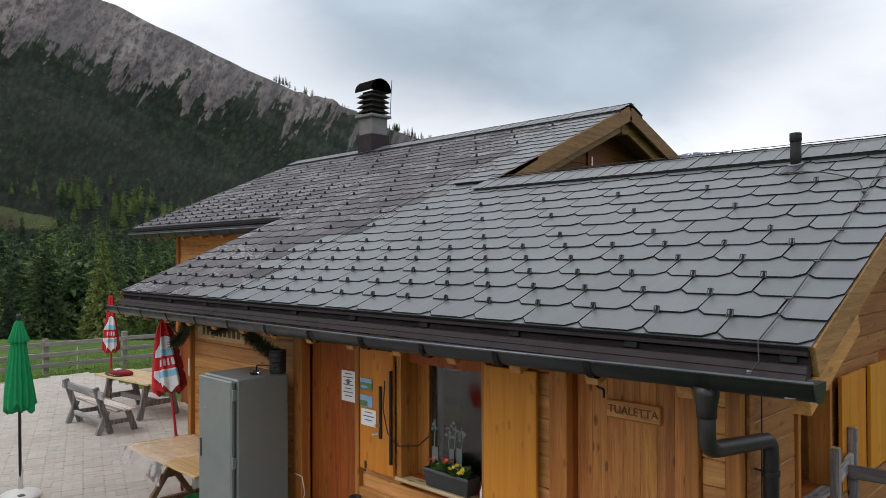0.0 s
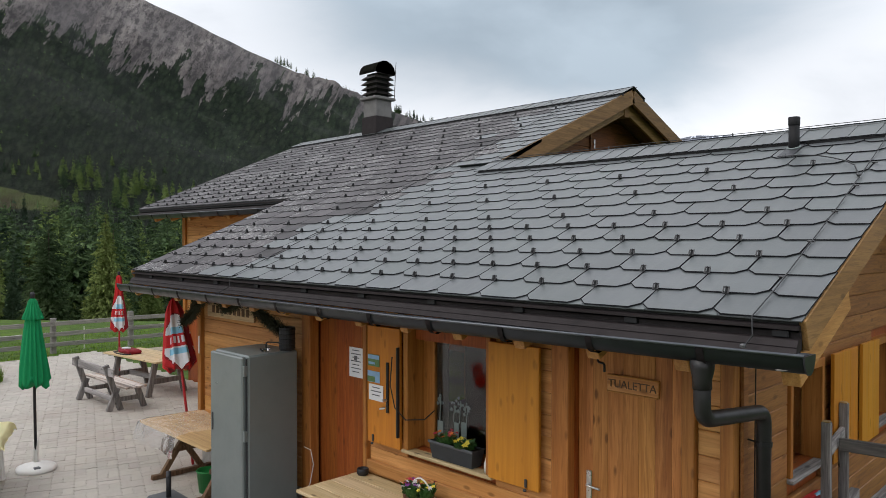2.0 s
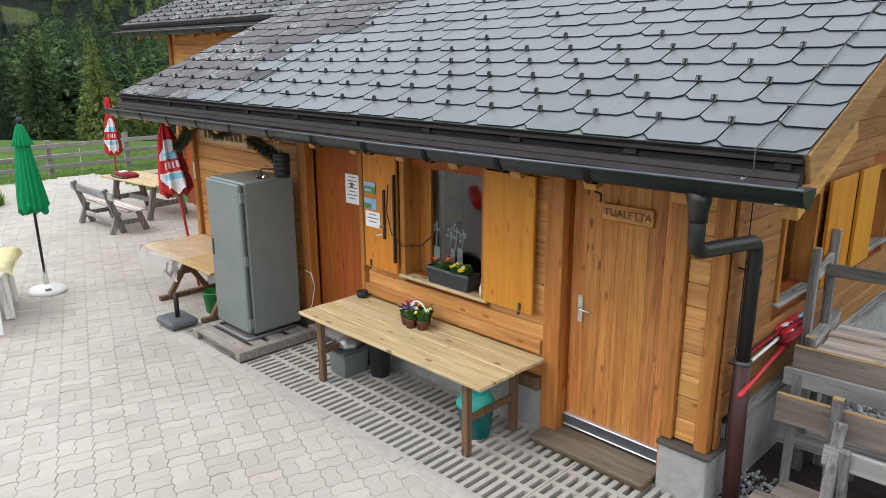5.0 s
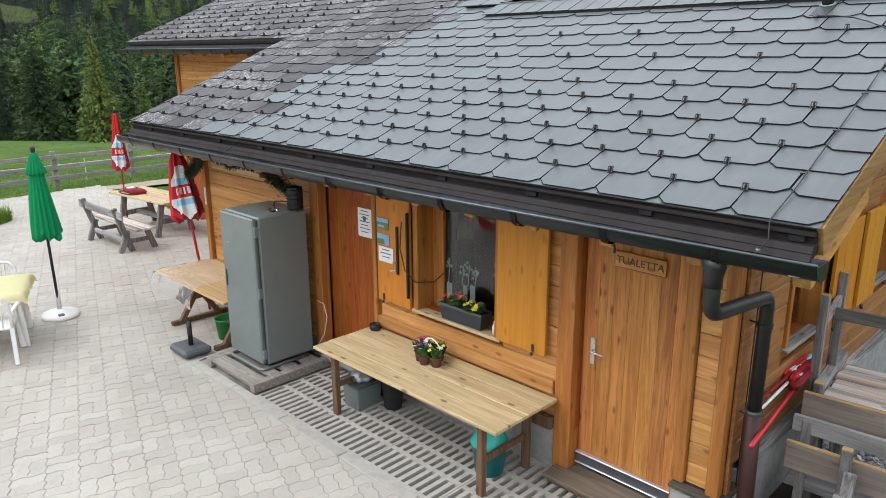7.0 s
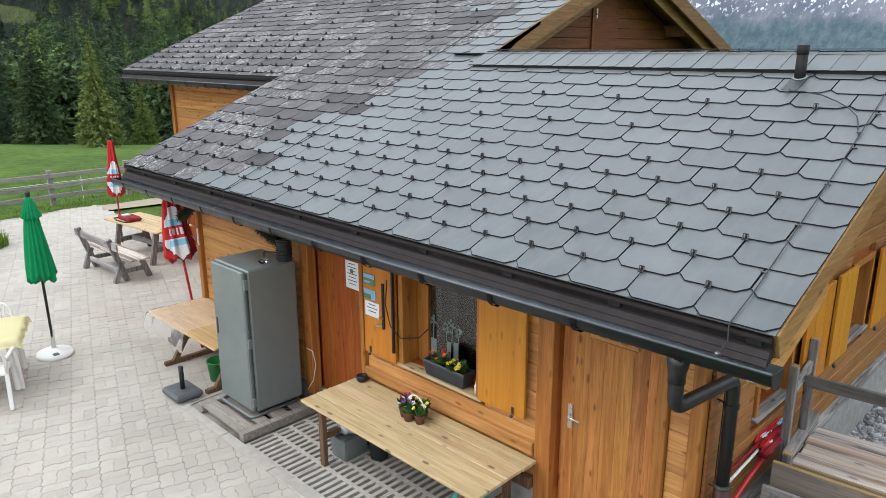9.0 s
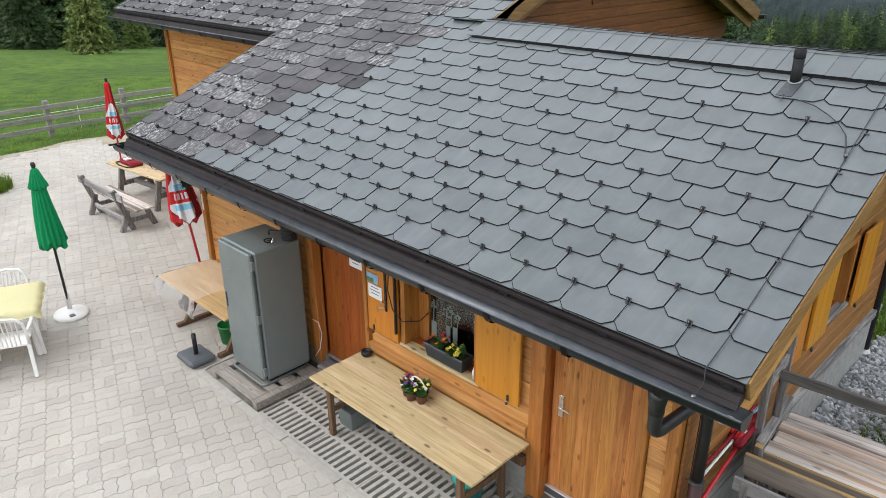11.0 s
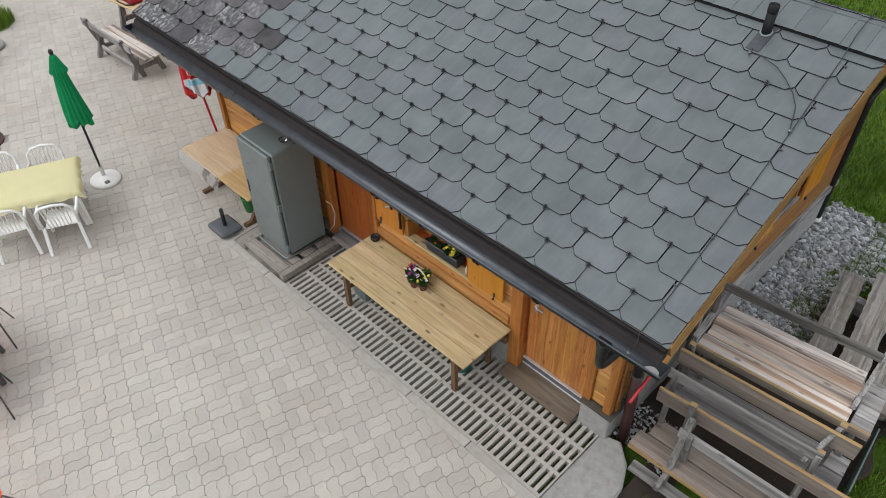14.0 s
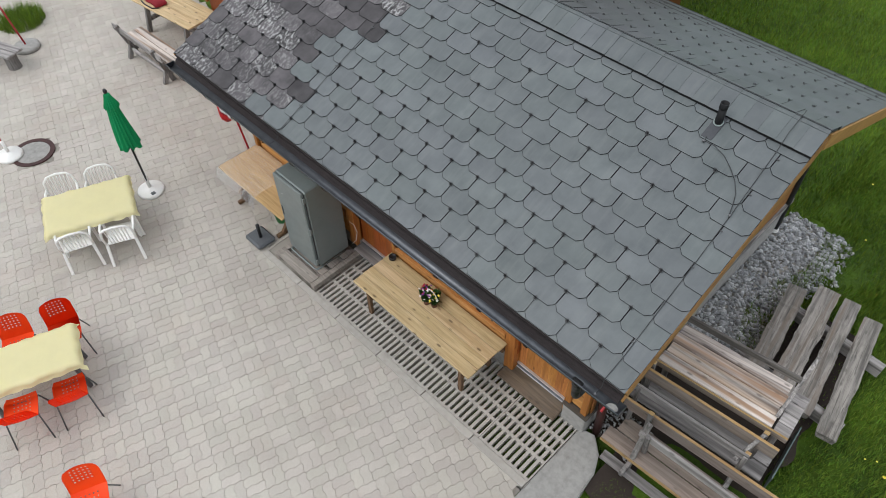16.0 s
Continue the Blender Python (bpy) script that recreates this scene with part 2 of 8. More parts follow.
W_STEP = wood("worn_step", (0.12, 0.085, 0.058), (0.26, 0.195, 0.14), "x", 0.8, 0.2, 0.25, "object", 0.4, 0.5)
W_CAP = wood("mossy_cap", (0.035, 0.03, 0.024), (0.11, 0.092, 0.072), "x", 0.85, 0.2, 0.3)
W_GREY = wood("grey_weathered_x", (0.12, 0.110, 0.106), (0.45, 0.42, 0.405), "x", 0.8, 0.35, 0.3, "object", 0.6, 0.38, 0.16, 0.3)
W_GREY_Y = wood("grey_weathered_y", (0.12, 0.112, 0.107), (0.47, 0.445, 0.425), "y", 0.85, 0.35, 0.25, "object", 0.7, 0.6, 0.10)
W_GREY_Z = wood("grey_weathered_z", (0.095, 0.088, 0.082), (0.31, 0.29, 0.275), "z", 0.8, 0.3, 0.3)
W_BROWN = wood("brown_weathered", (0.155, 0.12, 0.098), (0.39, 0.315, 0.26), "x", 0.8, 0.3, 0.3, "object", 0.6, 0.36, 0.16, 0.3)
W_STREAK = wood("streaky_bleached", (0.17, 0.14, 0.125), (0.78, 0.70, 0.635), "x", 0.75, 0.25, 0.12, "object", 0.6, 0.27, 0.10, 0.25, (0.36, 0.21, 0.105))
W_SLAB = wood("rough_grey_slab", (0.10, 0.090, 0.080), (0.37, 0.34, 0.305), "y", 0.9, 0.3, 0.4, "object", 0.5, 0.5, 0.12, 0.7, (0.17, 0.13, 0.10))
W_CUT = wood("fresh_cut_edge", (0.32, 0.20, 0.08), (0.46, 0.32, 0.15), "x", 0.7)
W_DECK = wood("grey_pallet_board", (0.20, 0.17, 0.145), (0.40, 0.355, 0.31), "x", 0.8, 0.3, 0.3)
GUTTER = plain("zinc_gutter", (0.030, 0.032, 0.037), 0.34, 0.5, 0.6, 7, 0, 0.08, 0.4)
FLASH = plain("brown_flashing", (0.024, 0.0185, 0.019), 0.6, 0.1, 0.7, 8, 0, 0.12, 0.18)
DARK = plain("black_metal", (0.02, 0.02, 0.022), 0.5, 0.3)
PIPE_RED = plain("oxide_pipe", (0.042, 0.013, 0.011), 0.45, 0.0, 0.3, 6, 0, 0.05, 0.3)
STEEL = plain("galvanised_hook", (0.07, 0.07, 0.072), 0.45, 0.6)
CHROME = plain("brushed_steel", (0.62, 0.62, 0.62), 0.28, 1.0, 0.05)
ALU = plain("aluminium_strip", (0.62, 0.63, 0.65), 0.35, 0.7, 0.1)
CONCRETE = plain("concrete", (0.28, 0.272, 0.255), 0.85, 0, 0.55, 11, 0.1, 0.5)
GRATE = plain("slatted_concrete", (0.37, 0.345, 0.31), 0.85, 0, 0.3, 9, 0.12, 0.25)
FRIDGE = plain("grey_green_enamel", (0.150, 0.173, 0.168), 0.34, 0.0, 0.12, 5, 0, 0.05, 0.8)
FRIDGE_SEAL = plain("dark_rubber_seal", (0.03, 0.032, 0.034), 0.7)
WHITE = plain("white_plastic", (0.74, 0.73, 0.70), 0.4, 0, 0.06, 12, 0.05)
PAPER = plain("paper", (0.78, 0.78, 0.77), 0.6, 0, 0.03)
INK = plain("printed_ink", (0.12, 0.12, 0.13), 0.7, 0, 0.03)
PHOTO_G = plain("photo_meadow", (0.10, 0.2, 0.07), 0.4, 0, 0.6, 30)
PHOTO_B = plain("photo_sky", (0.25, 0.42, 0.62), 0.4, 0, 0.3, 20)
GREEN_CLOTH = plain("green_canvas", (0.004, 0.215, 0.075), 0.75, 0, 0.12, 25, 0, 0.2, 0.2)
RED_CLOTH = plain("red_canvas", (0.50, 0.018, 0.02), 0.65, 0, 0.15, 20, 0, 0.2, 0.3)
DARK_RED = plain("dark_red_canvas", (0.22, 0.008, 0.016), 0.7, 0, 0.15, 20, 0, 0.2, 0.3)
WHITE_CLOTH = plain("white_canvas", (0.66, 0.66, 0.68), 0.7, 0, 0.1, 20)
BLUE_CLOTH = plain("pale_blue_canvas", (0.22, 0.5, 0.66), 0.7, 0, 0.1, 20)
RED_PAINT = plain("red_pole", (0.42, 0.015, 0.022), 0.35)
CLOTH_Y = plain("yellow_tablecloth", (0.88, 0.825, 0.52), 0.6, 0, 0.05, 4, 0, 0.1)
ORANGE = plain("orange_red_plastic", (0.86, 0.066, 0.005), 0.42, 0, 0.06, 10, 0, 0.05, 0.3)
GREY_TUBE = plain("grey_steel_tube", (0.13, 0.13, 0.135), 0.35, 0.7)
GREY_PLASTIC = plain("grey_plastic", (0.085, 0.092, 0.10), 0.5)
TEAL = plain("teal_plastic", (0.008, 0.20, 0.20), 0.4)
TEAL_LID = plain("light_teal_plastic", (0.035, 0.42, 0.35), 0.4)
GREEN_PLASTIC = plain("green_plastic", (0.012, 0.23, 0.05), 0.45)
TERRACOTTA = plain("brown_pot", (0.13, 0.05, 0.028), 0.6)
SOIL = plain("soil", (0.03, 0.02, 0.014), 0.95, 0, 0.3, 30, 0, 0.5)
PETAL_R = plain("red_petal", (0.42, 0.02, 0.05), 0.6)
PETAL_Y = plain("yellow_petal", (0.75, 0.62, 0.06), 0.6)
PETAL_O = plain("orange_petal", (0.72, 0.16, 0.02), 0.6)
PETAL_V = plain("violet_petal", (0.25, 0.06, 0.3), 0.6)
FLOWER_LEAF = plain("pansy_leaf", (0.035, 0.11, 0.018), 0.6, 0, 0.3, 30)
GARLAND = plain("dry_fir_garland", (0.032, 0.034, 0.014), 0.9, 0, 0.4, 30)
FROST = plain("frosted_film", (0.19, 0.23, 0.22), 0.6)
W_FENCE = wood("fence_wood", (0.24, 0.225, 0.205), (0.40, 0.375, 0.34), "y", 0.85, 0.3, 0.2)
# unlit interior painted near-black on floor and backdrops; the dark curtain shares it
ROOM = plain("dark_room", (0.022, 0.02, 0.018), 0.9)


def make_glass():
    m = Mat("window_glass", 0.03)
    m.b.inputs["Transmission Weight"].default_value = 1.0
    m.b.inputs["IOR"].default_value = 1.45
    return m.done((0.9, 0.93, 0.93))


def make_film():
    """Thin clear plastic sheet."""
    m = Mat("clear_plastic_sheet", 0.09)
    v = m.vec()
    m.b.inputs["Transmission Weight"].default_value = 0.86
    m.b.inputs["IOR"].default_value = 1.15
    m.bump(m.noise(v, 16, 4, 0.6), 0.7, 0.01)
    return m.done((0.9, 0.9, 0.9))


def make_paver(name, per):
    m = Mat(name, 0.85, spec=0.25)
    w = m.vec((1, 1, 1), "World")
    n1, n2, n3 = m.noise(w, 0.55, 4, 0.6), m.noise(w, 55, 5, 0.75), m.noise(w, 210, 3, 0.7)
    col = m.ramp(n1, (0.3, (0.38, 0.345, 0.300)), (0.7, (0.467, 0.434, 0.386)))
    col = m.vary(col, per, 0.16, 0.03)
    col = m.mix(m.calc("MULTIPLY", m.ramp(n2, (0.42, 0.0), (0.72, 1.0)), 0.42), col, (0.24, 0.218, 0.193))
    col = m.mix(m.calc("MULTIPLY", m.ramp(n3, (0.5, 0.0), (0.68, 1.0)), 0.35), col, (0.60, 0.58, 0.54))
    col = m.mix(m.calc("MULTIPLY", m.ramp(n3, (0.34, 1.0), (0.45, 0.0)), 0.35), col, (0.17, 0.155, 0.14))
    st = m.noise(w, 1.9, 6, 0.7)
    col = m.mix(m.calc("MULTIPLY", m.ramp(st, (0.56, 0.0), (0.75, 1.0)), 0.32), col, (0.235, 0.215, 0.195))
    warm = m.noise(w, 0.9, 5, 0.65)
    col = m.mix(m.calc("MULTIPLY", m.ramp(warm, (0.52, 0.0), (0.7, 1.0)), 0.30), col, (0.40, 0.325, 0.275))
    sp = m.cells(w, 2.4)
    col = m.mix(m.ramp(sp, (0.015, 0.55), (0.028, 0.0)), col, (0.09, 0.085, 0.08))
    m.bump(n2, 0.35, 0.003)
    return m.done(col)


def make_grass(name, per=None):
    m = Mat(name, 0.85, spec=0.2)
    w = m.vec((1, 1, 1), "World")
    n1, n2, n3 = m.noise(w, 0.09, 4, 0.6), m.noise(w, 1.1, 5, 0.65), m.noise(w, 14, 4, 0.7)
    col = m.ramp(n1, (0.3, (0.042, 0.090, 0.005)), (0.7, (0.088, 0.155, 0.008)))
    col = m.mix(m.ramp(n2, (0.38, 0.85), (0.6, 0.0)), col, (0.020, 0.045, 0.005))
    col = m.mix(m.calc("MULTIPLY", m.ramp(n3, (0.4, 0.0), (0.75, 1.0)), 0.32), col, (0.10, 0.15, 0.03))
    if per:
        col = m.vary(m.mix(0.6, col, (0.170, 0.275, 0.032)), per, 0.8, 0.05)
    m.bump(n2, 0.5, 0.25)
    m.bump(n3, 0.6, 0.05)
    return m.done(col)


def make_foliage(name, dark, light):
    m = Mat(name, 0.85, spec=0.15)
    w = m.vec((1, 1, 1), "World")
    col = m.ramp(m.noise(w, 0.14, 3, 0.6), (0.36, dark), (0.64, light))
    col = m.vary(m.vary(col, "island", 0.4, 0.02), "object", 0.5, 0.03)
    return m.done(col)


def make_mountain():
    """Scree and rock above, dwarf pine below, gullies running downhill, a few snow patches."""
    m = Mat("alpine_slope", 0.95, spec=0.1)
    w = m.vec((1, 1, 1), "World")
    sep = m.node("ShaderNodeSeparateXYZ")
    m.link(m.geo.outputs["Position"], sep.inputs[0])
    z = sep.outputs["Z"]
    az = m.calc("ARCTAN2", sep.outputs["Y"], sep.outputs["X"])
    flat = m.calc("SQRT", m.calc("ADD", m.calc("MULTIPLY", sep.outputs["X"], sep.outputs["X"]), m.calc("MULTIPLY", sep.outputs["Y"], sep.outputs["Y"])))
    steep = m.calc("DIVIDE", z, m.calc("MAXIMUM", flat, 1.0))
    fall = m.node("ShaderNodeCombineXYZ")
    m.link(m.calc("MULTIPLY", m.calc("ADD", az, m.calc("MULTIPLY", steep, 0.45)), 46.0), fall.inputs["X"])
    m.link(m.calc("MULTIPLY", steep, 13.0), fall.inputs["Y"])
    gully = m.noise(fall.outputs[0], 0.9, 6, 0.62, 0.5)
    thin = m.noise(fall.outputs[0], 2.6, 5, 0.65, 0.5)
    face = m.node("ShaderNodeCombineXYZ")
    m.link(m.calc("MULTIPLY", m.calc("ADD", az, m.calc("MULTIPLY", steep, 0.3)), 1100.0), face.inputs["X"])
    m.link(m.calc("MULTIPLY", steep, 800.0), face.inputs["Y"])
    f = face.outputs[0]
    big, mid, fine = m.noise(w, 0.0042, 6, 0.62), m.noise(f, 0.020, 7, 0.68), m.noise(f, 0.11, 6, 0.75)
    rock = m.ramp(mid, (0.32, (0.045, 0.040, 0.040)), (0.64, (0.22, 0.20, 0.19)))
    rock = m.mix(m.ramp(fine, (0.43, 0.85), (0.55, 0.0)), rock, (0.036, 0.033, 0.034))
    rock = m.mix(m.ramp(thin, (0.52, 0.0), (0.66, 0.7)), rock, (0.185, 0.163, 0.152))
    rock = m.mix(m.ramp(m.noise(f, 0.011, 5, 0.6), (0.45, 0.0), (0.6, 0.62)), rock, (0.052, 0.049, 0.052))
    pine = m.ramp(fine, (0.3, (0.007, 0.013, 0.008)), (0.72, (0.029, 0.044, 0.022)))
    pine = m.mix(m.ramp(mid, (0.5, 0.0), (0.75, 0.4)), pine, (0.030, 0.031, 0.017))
    # near-black between the clumps: shade among the bushes put into the colour
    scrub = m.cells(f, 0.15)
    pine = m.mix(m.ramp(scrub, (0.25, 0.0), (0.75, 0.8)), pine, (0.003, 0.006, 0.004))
    edge = m.calc("ADD", m.calc("MULTIPLY", m.calc("SUBTRACT", az, 2.539), 0.21), 0.196)
    line = m.calc("ADD", m.calc("ADD", m.calc("MULTIPLY", m.calc("SUBTRACT", steep, edge), 8.0), 1.0), m.calc("ADD", m.calc("MULTIPLY", m.calc("SUBTRACT", gully, 0.5), 1.5), m.calc("MULTIPLY", m.calc("SUBTRACT", big, 0.5), 0.8)))
    line = m.calc("ADD", line, m.calc("ADD", m.calc("MULTIPLY", m.calc("SUBTRACT", fine, 0.5), 0.3), m.calc("MULTIPLY", m.calc("SUBTRACT", thin, 0.5), 0.8)))
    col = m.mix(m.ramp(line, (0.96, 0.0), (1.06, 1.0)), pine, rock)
    dist = m.node("ShaderNodeVectorMath")
    dist.operation = "DISTANCE"
    m.link(m.vec((1, 1, 0), "World"), dist.inputs[0])
    dist.inputs[1].default_value = (-256.0, 58.0, 0.0)
    glade = m.calc("ADD", m.calc("MULTIPLY", dist.outputs["Value"], 0.026), m.calc("MULTIPLY", m.noise(w, 0.03, 5, 0.6), 1.2))
    turf = m.ramp(mid, (0.38, (0.060, 0.052, 0.030)), (0.58, (0.085, 0.108, 0.038)))
    col = m.mix(m.ramp(glade, (0.95, 1.0), (1.05, 0.0)), col, turf)
    snow = m.calc("MULTIPLY", m.ramp(m.noise(f, 0.045, 4, 0.6), (0.70, 0.0), (0.715, 1.0)), m.ramp(m.calc("MULTIPLY", line, 0.5), (0.5, 0.0), (0.56, 1.0)))
    col = m.mix(snow, col, (0.8, 0.82, 0.85))
    # far forest and rock: the blue of haze is put into the colours
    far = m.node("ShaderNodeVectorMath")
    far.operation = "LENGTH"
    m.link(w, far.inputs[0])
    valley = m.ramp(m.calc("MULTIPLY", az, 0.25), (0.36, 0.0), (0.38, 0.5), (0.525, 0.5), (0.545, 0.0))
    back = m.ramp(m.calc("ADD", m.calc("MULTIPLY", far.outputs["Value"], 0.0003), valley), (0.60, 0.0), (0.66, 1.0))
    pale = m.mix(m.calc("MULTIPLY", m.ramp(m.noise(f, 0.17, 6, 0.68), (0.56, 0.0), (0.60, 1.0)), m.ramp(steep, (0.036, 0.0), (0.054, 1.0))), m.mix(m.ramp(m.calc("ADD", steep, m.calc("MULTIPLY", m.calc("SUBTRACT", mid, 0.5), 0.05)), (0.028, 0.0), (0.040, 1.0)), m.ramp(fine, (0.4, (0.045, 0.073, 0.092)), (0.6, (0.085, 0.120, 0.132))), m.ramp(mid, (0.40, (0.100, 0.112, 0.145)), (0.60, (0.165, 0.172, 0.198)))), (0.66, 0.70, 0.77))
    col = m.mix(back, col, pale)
    m.bump(fine, 0.9, 3.0)
    m.bump(mid, 0.9, 14.0)
    return m.done(col)


GLASS = make_glass()
FILM = make_film()
PAVER = make_paver("wavy_paver", "object")
PAVER_J = make_paver("wavy_paver_field", "island")
GRASS = make_grass("meadow")
BLADE = make_grass("grass_blade", "island")
LARCH = make_foliage("larch_needles", (0.135, 0.185, 0.050), (0.240, 0.305, 0.095))
SPRUCE = make_foliage("spruce_needles", (0.022, 0.040, 0.023), (0.064, 0.094, 0.052))
STONEPINE = make_foliage("stone_pine_needles", (0.036, 0.062, 0.026), (0.088, 0.130, 0.054))
BARK = plain("bark", (0.07, 0.052, 0.04), 0.95, 0, 0.3, 6)
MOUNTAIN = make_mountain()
SAND = Mat("joint_sand", 0.95, spec=0.2)
SAND = SAND.done(SAND.mix(SAND.ramp(SAND.noise(SAND.vec((1, 1, 1), "World"), 1.1, 6, 0.68), (0.40, 0.0), (0.56, 1.0)), (0.115, 0.103, 0.086), (0.30, 0.277, 0.243)))
STONE = Mat("grey_gravel", 0.85, spec=0.3)
STONE = STONE.done(STONE.vary(STONE.ramp(STONE.noise(STONE.vec((1, 1, 1), "World"), 9, 4), (0.3, (0.25, 0.255, 0.265)), (0.7, (0.44, 0.44, 0.435))), "island", 0.8))


# ---- mesh helpers ----
def part(name, bm, material=None, parent=None, label="", smooth=False):
    """Links a bmesh (or a mesh) as one object under a thing or a part."""
    if isinstance(bm, bmesh.types.BMesh):
        mesh = bpy.data.meshes.new(name)
        bmesh.ops.recalc_face_normals(bm, faces=bm.faces)
        bm.to_mesh(mesh)
        bm.free()
    else:
        mesh = bm
    if material and not mesh.materials:
        mesh.materials.append(material)
    if smooth:
        for p in mesh.polygons:
            p.use_smooth = True
    ob = new(name, mesh)
    if parent is not None:
        ob.parent = parent
        ob.matrix_parent_inverse = parent.matrix_basis.inverted()
    if label:
        tagged(ob, label)
    return ob


def thing(name, at, label, category, group="", kind="", turn=0.0):
    """An Empty at the base of a thing; its parts are given in the thing's own metres."""
    ob = new(name)
    ob.empty_display_size = 0.1
    ob.matrix_basis = pose(*at, 0, 0, turn)
    return tagged(ob, label, category, group, kind)


def local(name, bm, material, parent, label="", smooth=False):
    """A part whose vertices are in its parent's own frame."""
    ob = part(name, bm, material, None, label, smooth)
    ob.parent = parent
    return ob


def box(x0, x1, y0, y1, z0, z1, bevel=0.004, bm=None):
    own = bm is None
    bm = bm or bmesh.new()
    m = Matrix.Translation(((x0 + x1) / 2, (y0 + y1) / 2, (z0 + z1) / 2)) @ Matrix.Diagonal((abs(x1 - x0), abs(y1 - y0), abs(z1 - z0), 1))
    vs = bmesh.ops.create_cube(bm, size=1.0, matrix=m)["verts"]
    if bevel:
        es = list({e for v in vs for e in v.link_edges})
        bmesh.ops.bevel(bm, geom=es, offset=bevel, segments=1, affect="EDGES")
    return bm


def beam(a, b, w, h, bevel=0.004, bm=None, up=(0, 0, 1)):
    """A squared bar from a to b, w wide and h high."""
    bm = bm or bmesh.new()
    a, b = Vector(a), Vector(b)
    d = (b - a)
    z = d.normalized()
    x = Vector(up).cross(z)
    if x.length < 1e-4:
        x = Vector((1, 0, 0)).cross(z)
    x.normalize()
    y = z.cross(x)
    m = Matrix((x, y, z)).transposed().to_4x4()
    m.translation = (a + b) / 2
    vs = bmesh.ops.create_cube(bm, size=1.0, matrix=m @ Matrix.Diagonal((w, h, d.length, 1)))["verts"]
    if bevel:
        bmesh.ops.bevel(bm, geom=list({e for v in vs for e in v.link_edges}), offset=bevel, segments=1, affect="EDGES")
    return bm


def tube(points, r, n=10, bm=None, caps=True):
    """A round bar or pipe along a line of points; r may be a list."""
    bm = bm or bmesh.new()
    pts = [Vector(p) for p in points]
    rings = []
    side = None
    for i, p in enumerate(pts):
        d = (pts[min(i + 1, len(pts) - 1)] - pts[max(i - 1, 0)]).normalized()
        if side is None:
            side = d.orthogonal().normalized()
        side = (side - d * side.dot(d)).normalized()
        up = d.cross(side)
        rr = r[i] if isinstance(r, (list, tuple)) else r
        rings.append([bm.verts.new(p + rr * (math.cos(k * math.tau / n) * side + math.sin(k * math.tau / n) * up)) for k in range(n)])
    for a, b in zip(rings, rings[1:]):
        for k in range(n):
            bm.faces.new((a[k], a[(k + 1) % n], b[(k + 1) % n], b[k]))
    if caps:
        bm.faces.new(rings[0][::-1])
        bm.faces.new(rings[-1])
    return bm


def lathe(profile, n=24, folds=0, depth=0.0, bm=None, at=(0, 0, 0)):
    """A turned shape from (radius, height) pairs; folds pleat it."""
    bm = bm or bmesh.new()
    rings = []
    for r, z in profile:
        ring = []
        for k in range(n):
            a = k * math.tau / n
            q = r * (1 + depth * (math.cos(folds * a) if folds else 0))
            ring.append(bm.verts.new((at[0] + q * math.cos(a), at[1] + q * math.sin(a), at[2] + z)))
        rings.append(ring)
    for a, b in zip(rings, rings[1:]):
        for k in range(n):
            bm.faces.new((a[k], a[(k + 1) % n], b[(k + 1) % n], b[k]))
    bm.faces.new(rings[0][::-1])
    bm.faces.new(rings[-1])
    return bm


def raw(name, verts, faces, material):
    mesh = bpy.data.meshes.new(name)
    mesh.from_pydata([tuple(v) for v in verts], [], [tuple(int(i) for i in f) for f in faces])
    mesh.materials.append(material)
    mesh.update()
    return mesh


# ---- roof geometry shared by all that follows ----
EAVE_Y, EAVE_Z, PITCH = 3.90, 2.73, 0.428
RUN = math.sqrt(1 + PITCH * PITCH)
X_RIGHT, X_LEFT = -1.25, -10.25          # verges of the low front part
X_GABLE, X_MAIN = -6.45, -16.6           # verges of the tall part
GABLE_WALL = -7.05                       # face of the boarded gable
Y_RIDGE, Y_MAIN, Y_UPPER = 7.35, 11.03, 6.55


def roof_z(y):
    return EAVE_Z + (y - EAVE_Y) * PITCH


BACK_PITCH, Y_BACK = 0.402, 15.97        # far slope of the tall part


def back_z(y):
    return roof_z(Y_MAIN) - (y - Y_MAIN) * BACK_PITCH


def lerp(x, pts):
    for (a, u), (b, v) in zip(pts, pts[1:]):
        if x <= b:
            return u + (v - u) * max(0.0, (x - a) / (b - a))
    return pts[-1][1]


def smooth01(t):
    t = min(1.0, max(0.0, t))
    return t * t * (3 - 2 * t)


# ---- ground sheet with meadow, valley and mountains ----
SKYLINE = [(0, 4), (60, 5), (95, 7.6), (112, 7.95), (117, 7.5), (126, 8.0), (135, 8.9), (141.6, 11.0), (145.4, 12.6), (149.2, 14.1), (155.6, 16.6), (159.6, 18.0), (164, 18.6), (168, 19.0), (178, 19.8), (200, 14), (240, 6), (300, 5), (360, 4)]
FAR = [(0, 2600), (100, 3200), (117, 3000), (128, 1500), (200, 1400), (240, 2400), (360, 2600)]


def yard_z(x, y):
    """The paved yard rises gently away from the drain along the wall."""
    return 0.03 * min(4.5, max(0.0, 3.3 - y))


